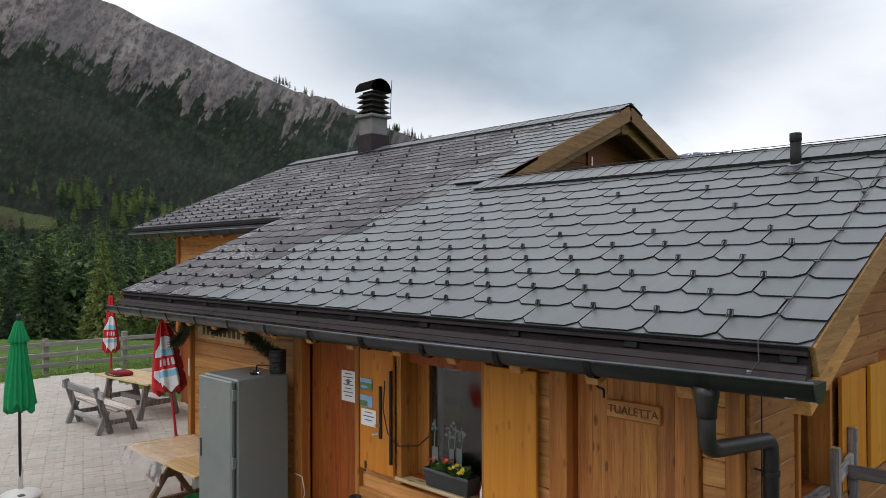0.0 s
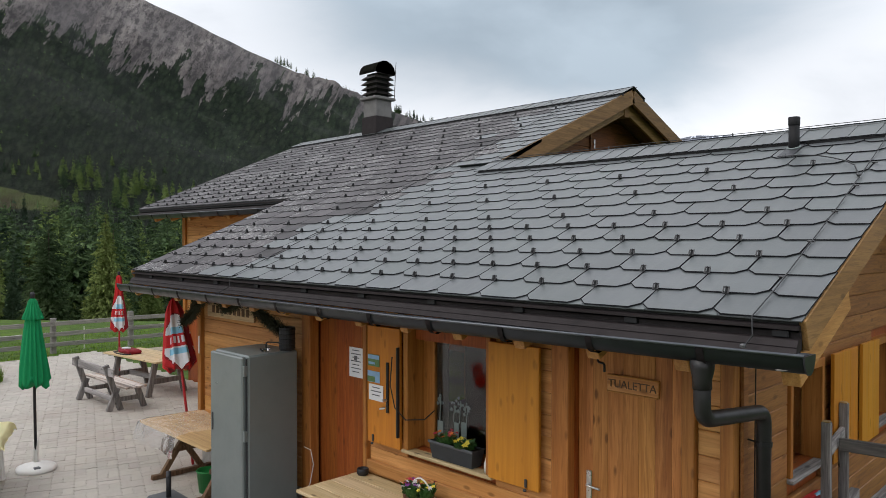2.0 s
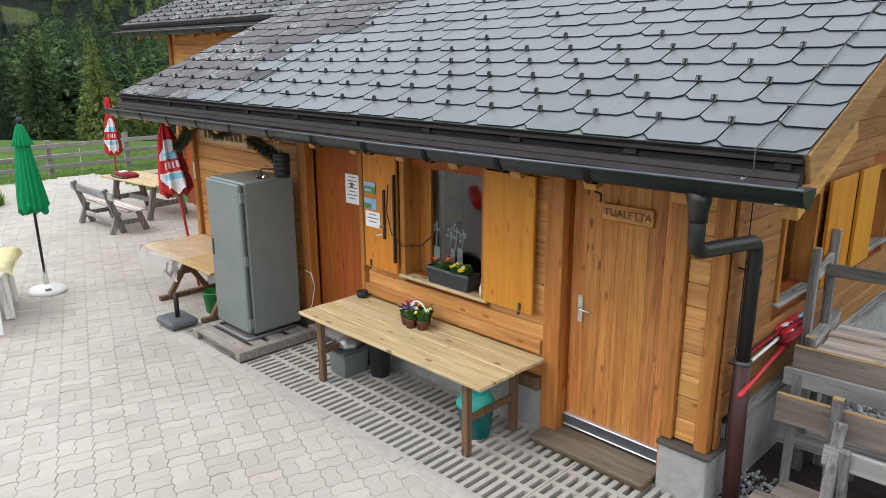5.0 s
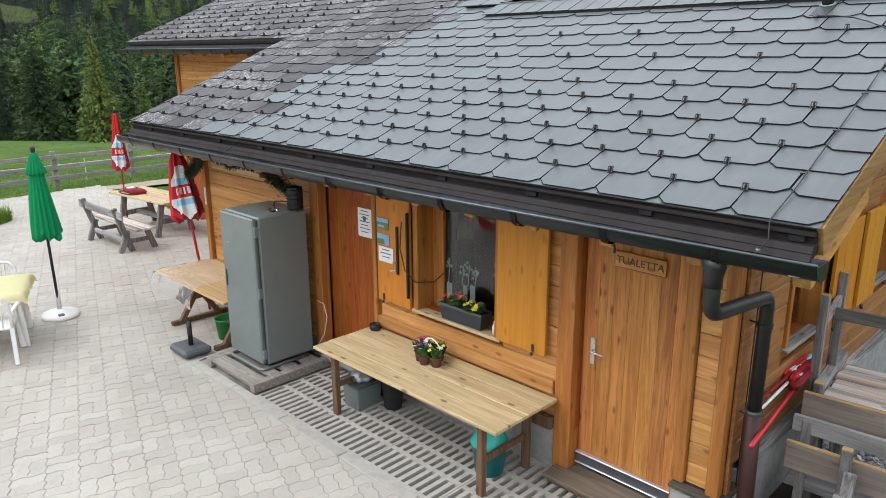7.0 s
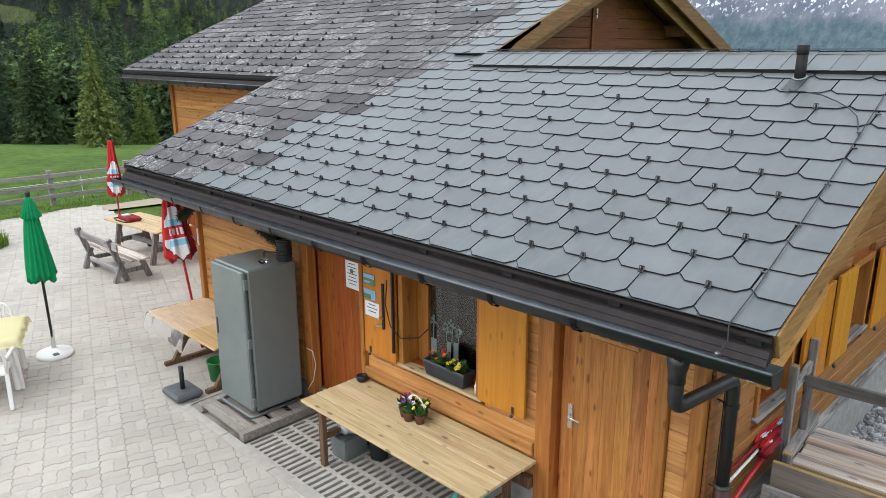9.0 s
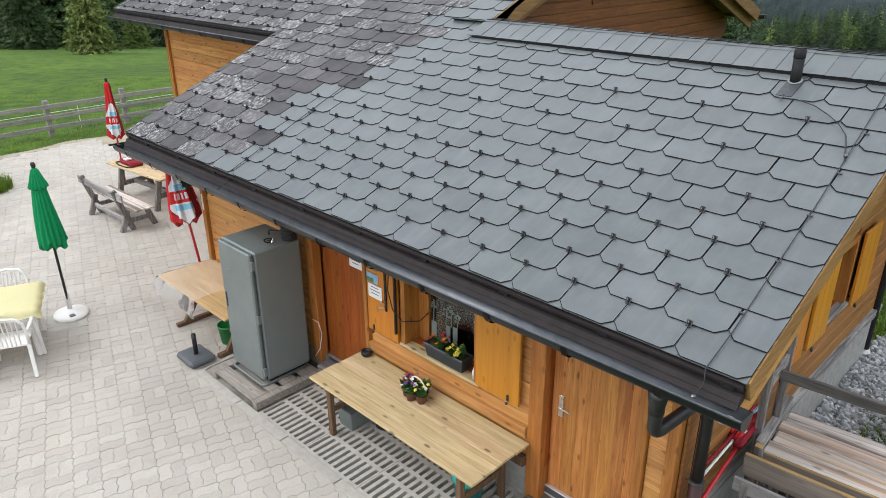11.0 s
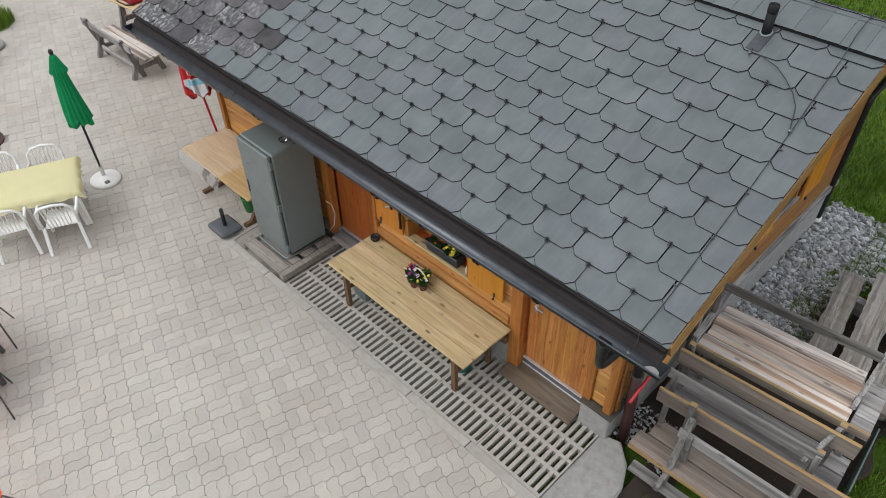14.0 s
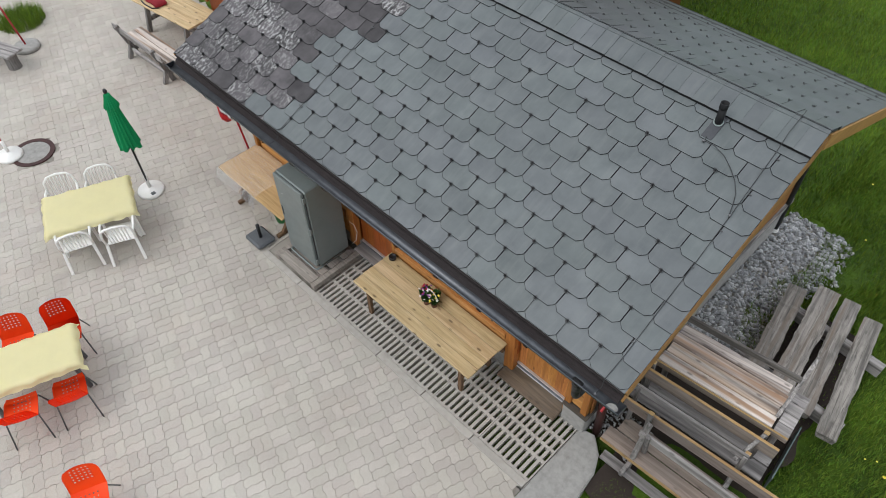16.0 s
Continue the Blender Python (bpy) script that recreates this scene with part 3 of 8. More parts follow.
def terrain(x, y):
    r = math.hypot(x, y)
    z = -0.10 + (yard_z(x, y) if -21 < x < -1.9 else 0.0)
    d = max(0.0, -20.6 - x)
    z -= 0.075 * min(d, 105)
    z -= 0.09 * min(204.0, max(0.0, y - 16))
    z -= 0.02 * max(0.0, -14 - y)
    if y > 16:
        z -= 0.018 * min(230.0, y - 16) * smooth01((124 - math.degrees(math.atan2(y, x))) / 6)
    z -= 0.30 * smooth01((x + 1.6) / 0.8) * smooth01((6.2 - y) / 1.4)
    z += 0.05 * noise.noise((x * 0.13, y * 0.13, 0.0)) * smooth01((max(-20.8 - x, x + 1.2, y - 12) - 0.4) / 4)
    if r > 130:
        th = math.degrees(math.atan2(y, x)) % 360
        top, far = lerp(th, SKYLINE), lerp(th, FAR)
        start = 170.0
        t = min(1.25, max(0.0, (r - start) / (far - start)))
        bend = 1.12 if th > 124 else 1.12 + 3.9 * smooth01((124 - th) / 5)
        h = far * math.tan(radians(top + 0.55)) + 12
        rise = h * (min(t, 1.0) ** bend if t <= 1 else 1 - 0.9 * (t - 1))
        rough = smooth01((r - 220) / 500) * (1 - 0.93 * smooth01((t - 0.8) / 0.2))
        p = (x * 0.0035, y * 0.0035, 0.3)
        rise += rough * 46 * (noise.fractal(p, 0.9, 2.1, 6)) + rough * 7 * noise.noise((x * 0.021, y * 0.021, 2.0))
        rise += smooth01((t - 0.8) / 0.2) * 5 * noise.noise((x * 0.012, y * 0.012, 5.0))
        z += rise * smooth01((r - 130) / 60)
    return z


def build_ground():
    angles = [a * 0.3 for a in range(int(95 / 0.3), int(182 / 0.3))] + [182 + 2.5 * k for k in range(1, 110)]
    angles = sorted({round(a % 360, 3) for a in angles})
    radii = [2.0 * k for k in range(1, 31)]
    while radii[-1] < 4400:
        radii.append(radii[-1] * 1.045)
    verts, faces = [(0, 0, terrain(0, 0))], []
    n = len(angles)
    for r in radii:
        for a in angles:
            x, y = r * math.cos(radians(a)), r * math.sin(radians(a))
            verts.append((x, y, terrain(x, y)))
    for k in range(n):
        faces.append((0, 1 + k, 1 + (k + 1) % n))
    split = 0
    for i in range(len(radii) - 1):
        if radii[i] < 165:
            split = len(faces) + n
        for k in range(n):
            a, b = 1 + i * n + k, 1 + i * n + (k + 1) % n
            faces.append((a, a + n, b + n, b))
    mesh = raw("ground", verts, faces, GRASS)
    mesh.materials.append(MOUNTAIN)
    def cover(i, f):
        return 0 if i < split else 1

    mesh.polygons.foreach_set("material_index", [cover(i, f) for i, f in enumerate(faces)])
    mesh.polygons.foreach_set("use_smooth", [True] * len(faces))
    ob = new("ground", mesh)
    return tagged(ob, "green alpine meadow running out to wooded rocky mountain slopes", "ground", "", "structure")


build_ground()


# ---- house: walls ----
WALL_Y, SIDE_X = 4.62, -1.88


def hut_walls():
    """Inner cores of the walls with real openings; boards and posts are laid on them as pieces."""
    bm = bmesh.new()
    y0, y1 = WALL_Y + 0.05, WALL_Y + 0.24
    top = 2.86
    for x0, x1, z0, z1 in [(-9.55, -6.80, 0.22, top), (-6.80, -5.86, 2.56, top), (-5.86, -5.14, 0.44, top), (-5.14, -4.10, 0.44, 1.09), (-5.14, -4.10, 2.18, top),
                           (-4.10, -3.24, 0.44, top), (-3.24, -2.26, 2.46, top), (-2.26, -1.93, 0.43, top)]:
        box(x0, x1, y0, y1, z0, z1, 0, bm)
    front = part("wall_front", bm, W_PANEL)
    tagged(front, "front wall of the hut in honey-coloured larch boards", "wall", "", "structure")
    bm = bmesh.new()
    x0, x1 = SIDE_X - 0.24, SIDE_X - 0.05
    for a, b, z0, z1 in [(4.86, 5.50, 0.6, 2.86), (5.50, 6.26, 0.6, 1.36), (5.50, 6.26, 2.2, 2.86), (6.26, 8.12, 0.6, 2.86), (8.12, 8.86, 0.6, 1.36), (8.12, 8.86, 2.2, 2.86), (8.86, 10.30, 0.6, 2.86)]:
        box(x0, x1, a, b, z0, z1, 0, bm)
    tri = [bm.verts.new(p) for p in [(x0, 4.86, 2.86), (x0, 10.3, 2.86), (x0, Y_RIDGE, roof_z(Y_RIDGE) - 0.14), (x1, 4.86, 2.86), (x1, 10.3, 2.86), (x1, Y_RIDGE, roof_z(Y_RIDGE) - 0.14)]]
    for f in ((0, 1, 2), (3, 5, 4), (0, 3, 4, 1), (1, 4, 5, 2), (2, 5, 3, 0)):
        bm.faces.new([tri[i] for i in f])
    side = part("wall_side", bm, W_PANEL)
    tagged(side, "gable-end wall of the hut in larch boards", "wall", "", "structure")
    bm = bmesh.new()
    box(-9.55, -1.93, 10.06, 10.28, -0.3, 2.86, 0, bm)
    box(-9.615, -9.56, 4.69, 7.1, -0.2, 2.9, 0, bm)
    tagged(part("wall_back", bm, W_PLANK), "plain rear walls of the hut in larch boards", "wall", "", "structure")
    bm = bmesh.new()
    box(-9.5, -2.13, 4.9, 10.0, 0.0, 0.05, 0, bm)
    tagged(part("floor", bm, ROOM), "floor inside the hut, coloured near-black for the unlit room", "floor", "", "structure")
    bm = bmesh.new()
    box(-15.5, -9.80, 7.2, 7.42, -0.8, 3.88, 0, bm)
    box(-15.5, -15.28, 7.43, 15.1, -0.8, 3.9, 0, bm)
    box(-15.27, GABLE_WALL - 0.21, 14.88, 15.1, -0.8, 3.9, 0, bm)
    upper = part("wall_upper", bm, W_PANEL)
    tagged(upper, "wall of the tall part in larch boards under the upper eave", "wall", "", "structure")
    bm = bmesh.new()
    g0, g1 = GABLE_WALL - 0.20, GABLE_WALL - 0.05
    vs = []
    for x in (g0, g1):
        vs.append([bm.verts.new((x, y, z)) for y, z in [(6.7, 2.0), (6.7, roof_z(6.7) - 0.2), (Y_MAIN, roof_z(Y_MAIN) - 0.16), (15.86, back_z(15.86) - 0.2), (15.78, 3.18), (15.1, 3.14), (15.1, -0.3), (10.4, -0.3), (10.4, 2.0)]])
    bm.faces.new(vs[0]), bm.faces.new(vs[1][::-1])
    for i in range(9):
        j = (i + 1) % 9
        bm.faces.new((vs[0][i], vs[0][j], vs[1][j], vs[1][i]))
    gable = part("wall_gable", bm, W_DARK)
    tagged(gable, "boarded gable wall of the tall part above the low roof", "wall", "", "structure")
    bm = bmesh.new()
    for x0, x1, z1 in [(-9.6, -6.80, 0.21), (-5.86, -3.42, 0.43)]:
        box(x0, x1, WALL_Y - 0.005, WALL_Y + 0.26, -0.3, z1, 0.008, bm)
    box(SIDE_X - 0.26, SIDE_X + 0.02, 4.89, 10.32, -0.5, 0.53, 0.008, bm)
    box(-2.262, SIDE_X + 0.005, 4.545, 4.885, -0.5, 0.378, 0.01, bm)
    tagged(part("plinth", bm, CONCRETE), "bare concrete plinth under the boarded walls", "plinth", "", "structure")
    return front, side, upper, gable


wall_front, wall_side, wall_upper, wall_gable = hut_walls()


def slope_slab(bm, x0, x1, ya, yb, za, zb, thick):
    vs = [bm.verts.new(p) for p in [(x0, ya, za), (x1, ya, za), (x1, yb, zb), (x0, yb, zb), (x0, ya, za - thick), (x1, ya, za - thick), (x1, yb, zb - thick), (x0, yb, zb - thick)]]
    for f in ((0, 1, 2, 3), (7, 6, 5, 4), (0, 4, 5, 1), (1, 5, 6, 2), (2, 6, 7, 3), (3, 7, 4, 0)):
        bm.faces.new([vs[i] for i in f])


def hut_roofs():
    s = -0.004
    bm = bmesh.new()
    slope_slab(bm, X_LEFT + 0.02, X_RIGHT - 0.03, EAVE_Y + 0.03, Y_UPPER, roof_z(EAVE_Y + 0.03) + s, roof_z(Y_UPPER) + s, 0.07)
    slope_slab(bm, X_GABLE, X_RIGHT - 0.03, Y_UPPER, Y_RIDGE, roof_z(Y_UPPER) + s, roof_z(Y_RIDGE) + s, 0.07)
    slope_slab(bm, X_GABLE - 0.7, X_RIGHT - 0.03, Y_RIDGE, 10.95, roof_z(Y_RIDGE) + s, roof_z(Y_RIDGE) + s - 3.55 * PITCH, 0.07)
    low = part("roof_low", bm, DARK)
    tagged(low, "low pitched roof of grey fibre slates with cut corners and snow hooks", "roof", "", "structure")
    bm = bmesh.new()
    slope_slab(bm, X_MAIN + 0.02, X_GABLE - 0.03, Y_UPPER, Y_MAIN, roof_z(Y_UPPER) + s, roof_z(Y_MAIN) + s, 0.07)
    slope_slab(bm, X_MAIN + 0.02, X_GABLE - 0.03, Y_MAIN, Y_BACK, back_z(Y_MAIN) + s, back_z(Y_BACK) + s, 0.07)
    main = part("roof_main", bm, DARK)
    tagged(main, "taller pitched roof of dark weathered slates with pale lichen", "roof", "", "structure")
    bm = bmesh.new()
    slope_slab(bm, X_LEFT + 0.05, X_RIGHT - 0.05, EAVE_Y + 0.06, 4.90, roof_z(EAVE_Y + 0.06) - 0.09, roof_z(4.90) - 0.09, 0.02)
    slope_slab(bm, X_MAIN + 0.05, X_LEFT, Y_UPPER + 0.04, 7.3, roof_z(Y_UPPER + 0.04) - 0.09, roof_z(7.3) - 0.09, 0.02)
    slope_slab(bm, GABLE_WALL - 0.1, X_GABLE - 0.06, Y_RIDGE + 0.1, Y_MAIN, roof_z(Y_RIDGE + 0.1) - 0.09, roof_z(Y_MAIN) - 0.09, 0.02)
    slope_slab(bm, X_MAIN + 0.05, X_GABLE - 0.06, Y_MAIN, 15.94, back_z(Y_MAIN) - 0.09, back_z(15.94) - 0.09, 0.02)
    slope_slab(bm, SIDE_X, X_RIGHT - 0.05, 4.90, Y_RIDGE, roof_z(4.9) - 0.09, roof_z(Y_RIDGE) - 0.09, 0.02)
    slope_slab(bm, SIDE_X, X_RIGHT - 0.05, Y_RIDGE, 10.9, roof_z(Y_RIDGE) - 0.09, roof_z(Y_RIDGE) - 0.09 - 3.5 * PITCH, 0.02)
    tagged(part("ceiling_eaves", bm, W_SOFFIT), "brown boarded soffit under the roof overhangs", "soffit", "", "structure")
    return low, main


roof_low, roof_main = hut_roofs()


def rafters():
    for k in range(15):
        x = -1.325 - 0.637 * k
        part("rafter", beam((x, 3.93, roof_z(3.93) - 0.30), (x, 4.64 if k else 4.80, roof_z(4.64 if k else 4.80) - 0.30), 0.10, 0.17, 0.006), W_RAFTER, roof_low)
    x = -10.93
    while x > X_MAIN:
        part("rafter", beam((x, 6.62, roof_z(6.62) - 0.26), (x, 7.22, roof_z(7.22) - 0.26), 0.11, 0.16, 0.006), W_RAFTER, roof_main)
        x -= 0.83


rafters()


def verge(name, x, ya, yb, za, zb, parent, w=0.03, h=0.20, drop=0.02, mtl=W_BARGE):
    """A bargeboard that follows the slope under the slates' ends."""
    return part(name, beam((x, ya, za - h / 2 - drop), (x, yb, zb - h / 2 - drop), w, h, 0.004), mtl, parent)


verge("bargeboard", X_RIGHT - 0.010, EAVE_Y + 0.05, Y_RIDGE, roof_z(EAVE_Y + 0.05), roof_z(Y_RIDGE), roof_low, 0.035, 0.18, 0.012)
verge("bargeboard", X_RIGHT + 0.005, Y_RIDGE, 10.97, roof_z(Y_RIDGE), roof_z(Y_RIDGE) - 3.57 * PITCH, roof_low, 0.035, 0.2)
verge("bargeboard", X_LEFT - 0.005, EAVE_Y, Y_UPPER + 0.3, roof_z(EAVE_Y), roof_z(Y_UPPER + 0.3), roof_low, 0.03, 0.1, 0.005)
for dx, h, drop in ((0.0, 0.24, 0.0), (-0.14, 0.22, 0.17)):
    verge("bargeboard", X_GABLE + dx, Y_RIDGE - 0.05, Y_MAIN, roof_z(Y_RIDGE - 0.05), roof_z(Y_MAIN), roof_main, 0.05, h, drop, W_GABLE)
    verge("bargeboard", X_GABLE + dx, Y_MAIN, Y_BACK, back_z(Y_MAIN), back_z(Y_BACK), roof_main, 0.05, h, drop, W_GABLE)
bm = bmesh.new()
foot = [bm.verts.new((X_GABLE + 0.031, y, roof_z(y) - d)) for y, d in ((7.32, 0.05), (7.55, 0.15), (7.85, 0.06), (8.4, 0.035), (8.4, -0.012), (7.32, -0.012))]
bm.faces.new(foot)
bmesh.ops.solidify(bm, geom=bm.faces[:], thickness=0.005)
part("verge_flashing", bm, FLASH, roof_main, "dark metal flashing at the foot of the bargeboard")
part("ridge_purlin", beam((GABLE_WALL - 0.1, Y_MAIN, roof_z(Y_MAIN) - 0.34), (X_GABLE - 0.1, Y_MAIN, roof_z(Y_MAIN) - 0.34), 0.16, 0.26, 0.008), W_GABLE, roof_main)
for yy, zz in ((Y_RIDGE + 1.5, roof_z(Y_RIDGE + 1.5)), (13.2, back_z(13.2))):
    part("purlin", beam((GABLE_WALL - 0.1, yy, zz - 0.3), (X_GABLE - 0.2, yy, zz - 0.3), 0.14, 0.2, 0.008), W_GABLE, roof_main)
for yy in (4.72, 7.40, 10.1):
    zz = roof_z(min(yy, 2 * Y_RIDGE - yy)) - 0.25
    part("purlin", beam((SIDE_X - 0.1, yy, zz), (X_RIGHT - 0.08, yy, zz), 0.14, 0.2, 0.008), W_BARGE, roof_low)


# ---- gutters, flashing and pipes ----
# rim paler than the gutter: its highlight is put into the colour
RIM = plain("highlit_gutter_rim", (0.10, 0.108, 0.12), 0.38, 0.7, 0.6, 10)
# paler inside: dust, with the sky's reflection put into the colour too
LINING = plain("pale_zinc_lining", (0.115, 0.122, 0.135), 0.38, 0.55, 0.7, 6, 0, 0.15, 0.5)


def gutter_run(name, x0, x1, y, z, r, label, rise=0.0):
    n, bm, deep = 10, bmesh.new(), 1.25
    mid = x1 - 3.2
    rings = []
    for rr in (r, r - 0.006):
        for x in (x0, mid, x1):
            rings.append([bm.verts.new((x, y + rr * math.cos(math.pi + math.pi * k / n), z + (rise if x == x1 else 0.0) + deep * rr * math.sin(math.pi + math.pi * k / n))) for k in range(n + 1)])
    for a, b in ((0, 1), (1, 2), (3, 4), (4, 5)):
        for k in range(n):
            bm.faces.new((rings[a][k], rings[a][k + 1], rings[b][k + 1], rings[b][k]))
    for a, b in ((0, 3), (2, 5)):
        for k in range(n):
            bm.faces.new((rings[a][k], rings[a][k + 1], rings[b][k + 1], rings[b][k]))
    for f in bm.faces:
        near = f.calc_center_median()
        f.material_index = 1 if math.hypot(near.y - y, (near.z - z - (rise if near.x > mid else 0) / 2) / deep) < r - 0.0035 else 0
    g = part(name, bm, GUTTER, None, "", True)
    g.data.materials.append(LINING)
    tagged(g, label, "gutter")
    part("rim", tube([(x0, y - r, z + 0.003), (mid, y - r, z + 0.003), (x1, y - r, z + rise + 0.003)], 0.010, 8), RIM, g, "", True)
    for x in (x0, x1):
        bm = bmesh.new()
        zc = z + (rise if x == x1 else 0.0)
        c = [bm.verts.new((x, y + (r + 0.004) * math.cos(math.pi + math.pi * k / n), zc + deep * (r + 0.004) * math.sin(math.pi + math.pi * k / n))) for k in range(n + 1)]
        bm.faces.new(c)
        ext = bmesh.ops.extrude_face_region(bm, geom=bm.faces[:])["geom"]
        bmesh.ops.translate(bm, verts=[v for v in ext if isinstance(v, bmesh.types.BMVert)], vec=(0.008, 0, 0))
        part("end_cap", bm, GUTTER, g)
    x = x1 - 0.55
    while x > x0:
        bm = bmesh.new()
        pts = [(y + (r + 0.014) * math.cos(math.pi + math.pi * k / n), z + rise * max(0.0, (x - mid) / (x1 - mid)) + (deep * r + 0.016) * math.sin(math.pi + math.pi * k / n)) for k in range(n + 1)]
        a = [bm.verts.new((x - 0.024, *p)) for p in pts]
        b = [bm.verts.new((x + 0.024, *p)) for p in pts]
        for k in range(n):
            bm.faces.new((a[k], a[k + 1], b[k + 1], b[k]))
        bmesh.ops.solidify(bm, geom=bm.faces[:], thickness=0.012)
        part("bracket", bm, FLASH, g)
        x -= 0.742
    return g


GUT_Y, GUT_Z, GUT_R = 3.808, 2.535, 0.080
gutter_run("gutter", X_LEFT - 0.12, X_RIGHT + 0.06, GUT_Y, GUT_Z, GUT_R, "dark zinc half-round gutter with bracket bands along the eave", 0.035)
gutter_run("gutter", X_MAIN - 0.1, X_LEFT - 0.25, Y_UPPER - 0.09, roof_z(Y_UPPER) - 0.16, 0.07, "dark zinc gutter under the upper eave")
gutter_run("gutter", X_MAIN - 0.1, X_GABLE + 0.12, Y_BACK + 0.085, back_z(Y_BACK) - 0.10, 0.075, "dark zinc gutter along the rear eave of the tall part")


def flashing(name, x0, x1, y, z, parent):
    bm = bmesh.new()
    prof = [(y + 0.05, z - 0.012), (y - 0.012, z - 0.030), (y - 0.012, z - 0.046), (y + 0.03, z - 0.05), (y + 0.03, z - 0.092), (y - 0.01, z - 0.10), (y - 0.052, z - 0.178), (y - 0.042, z - 0.184), (y + 0.05, z - 0.15)]
    a = [bm.verts.new((x0, *p)) for p in prof]
    b = [bm.verts.new((x1, *p)) for p in prof]
    for k in range(len(prof)):
        j = (k + 1) % len(prof)
        bm.faces.new((a[k], a[j], b[j], b[k]))
    bm.faces.new(a), bm.faces.new(b[::-1])
    return part(name, bm, FLASH, parent)


part("sheet_edge", tube([(X_LEFT, EAVE_Y - 0.032, EAVE_Z - 0.135), (X_RIGHT - 0.02, EAVE_Y - 0.032, EAVE_Z - 0.135)], 0.003, 6), FLASH, roof_low)
eave_flash = flashing("eave_flashing", X_LEFT, X_RIGHT - 0.02, EAVE_Y, EAVE_Z, roof_low)
flashing("eave_flashing", X_MAIN, X_LEFT - 0.2, Y_UPPER, roof_z(Y_UPPER), roof_main)
x = X_RIGHT - 0.12
while x > X_LEFT:
    part("vent_block", box(x - 0.045, x + 0.045, EAVE_Y + 0.005, EAVE_Y + 0.03, EAVE_Z - 0.09, EAVE_Z - 0.05, 0.004), DARK, roof_low)
    x -= 0.92


def arc_pts(points, r=0.09, n=5):
    """Rounds the corners of a line of points."""
    pts = [Vector(p) for p in points]
    out = [pts[0]]
    for a, b, c in zip(pts, pts[1:], pts[2:]):
        u, v = (a - b).normalized(), (c - b).normalized()
        s, e = b + u * r, b + v * r
        for k in range(n + 1):
            t = k / n
            out.append((1 - t) ** 2 * s + 2 * t * (1 - t) * b + t * t * e)
    return out + [pts[-1]]


PIPE_GREY = plain("weathered_dark_pipe", (0.022, 0.021, 0.021), 0.42, 0.2, 0.5, 8, 0, 0.05, 0.35)
downpipe = thing("downpipe", (-1.74, 4.52, 0.0), "dark zinc downpipe with elbows over an oxide-red standpipe", "downpipe")
part("pipe", tube(arc_pts([(-1.765, GUT_Y, 2.46), (-1.765, GUT_Y, 2.13), (-1.755, 4.70, 2.03), (-1.765, 4.715, 1.14)], 0.1), 0.049, 14), PIPE_GREY, downpipe, "", True)
part("outlet", lathe([(0.070, 0.08), (0.068, 0.03), (0.055, -0.03), (0.055, -0.09)], 16, at=(-1.765, GUT_Y, 2.40)), PIPE_GREY, downpipe, "", True)
part("standpipe", tube([(-1.745, 4.735, -0.12), (-1.767, 4.715, 1.15)], 0.060, 14), PIPE_RED, downpipe, "oxide-red standpipe", True)
part("collar", lathe([(0.064, 0.0), (0.068, 0.015), (0.064, 0.03)], 14, at=(-1.767, 4.715, 1.135)), GREY_TUBE, downpipe, "bright steel clamp ring")
part("clamp", lathe([(0.055, 0.0), (0.055, 0.03)], 14, at=(-1.757, 4.702, 1.80)), DARK, downpipe)
part("clamp_arm", beam((-1.81, 4.71, 1.815), (-1.875, 4.73, 1.815), 0.012, 0.012), DARK, downpipe)
part("clamp_arm", beam((-1.81, 4.72, 1.10), (-1.875, 4.74, 1.10), 0.010, 0.010), DARK, downpipe)
chip = thing("flat_stone", (-1.30, 3.80, 2.45), "small pale flat stone lying in the gutter end", "stone")
bm = lathe([(0.02, 0.0), (0.055, 0.006), (0.058, 0.02), (0.03, 0.028)], 9, at=(0, 0, 0))
for v in bm.verts:
    v.co = Vector((-1.30 + v.co.x * 1.2, 3.80 + v.co.y * 0.8, 2.478 + v.co.z)) + 0.012 * noise.noise_vector(v.co * 17)
part("body", bm, CONCRETE, chip)
rear_pipe = thing("rear_downpipe", (-1.86, 10.1, -0.06), "black plastic downpipe at the rear corner of the hut", "downpipe")
part("pipe", tube(arc_pts([(-1.80, 10.85, 2.52), (-1.80, 10.80, 2.40), (-1.86, 10.12, 2.12), (-1.86, 10.1, 0.02)], 0.1), 0.05, 12), DARK, rear_pipe, "", True)
part("foot", lathe([(0.075, 0.0), (0.065, 0.05)], 12, at=(-1.86, 10.1, -0.04)), WHITE, rear_pipe, "pale foot ring")

# ---- doors, windows, shutters and posts ----
def board_door(name, x0, x1, z0, z1, y, count, material, label):
    d = thing(name, ((x0 + x1) / 2, y, z0), label, "door", "", "structure")
    w = (x1 - x0) / count
    for k in range(count):
        part("board", box(x0 + k * w + 0.0005, x0 + (k + 1) * w - 0.0005, y, y + 0.04, z0, z1, 0.002), material, d)
    part("kick_plate", box(x0, x1, y - 0.030, y - 0.002, z0 - 0.055, z0 + 0.040, 0.003), LINING, d, "dull zinc kick plate")
    part("kick_lip", box(x0, x1, y - 0.045, y - 0.002, z0 + 0.041, z0 + 0.055, 0.003), ALU, d, "bright aluminium lip")
    part("kick_lip", box(x0, x1, y - 0.050, y - 0.031, z0 - 0.052, z0 - 0.042, 0.003), ALU, d, "bright aluminium lip")
    return d


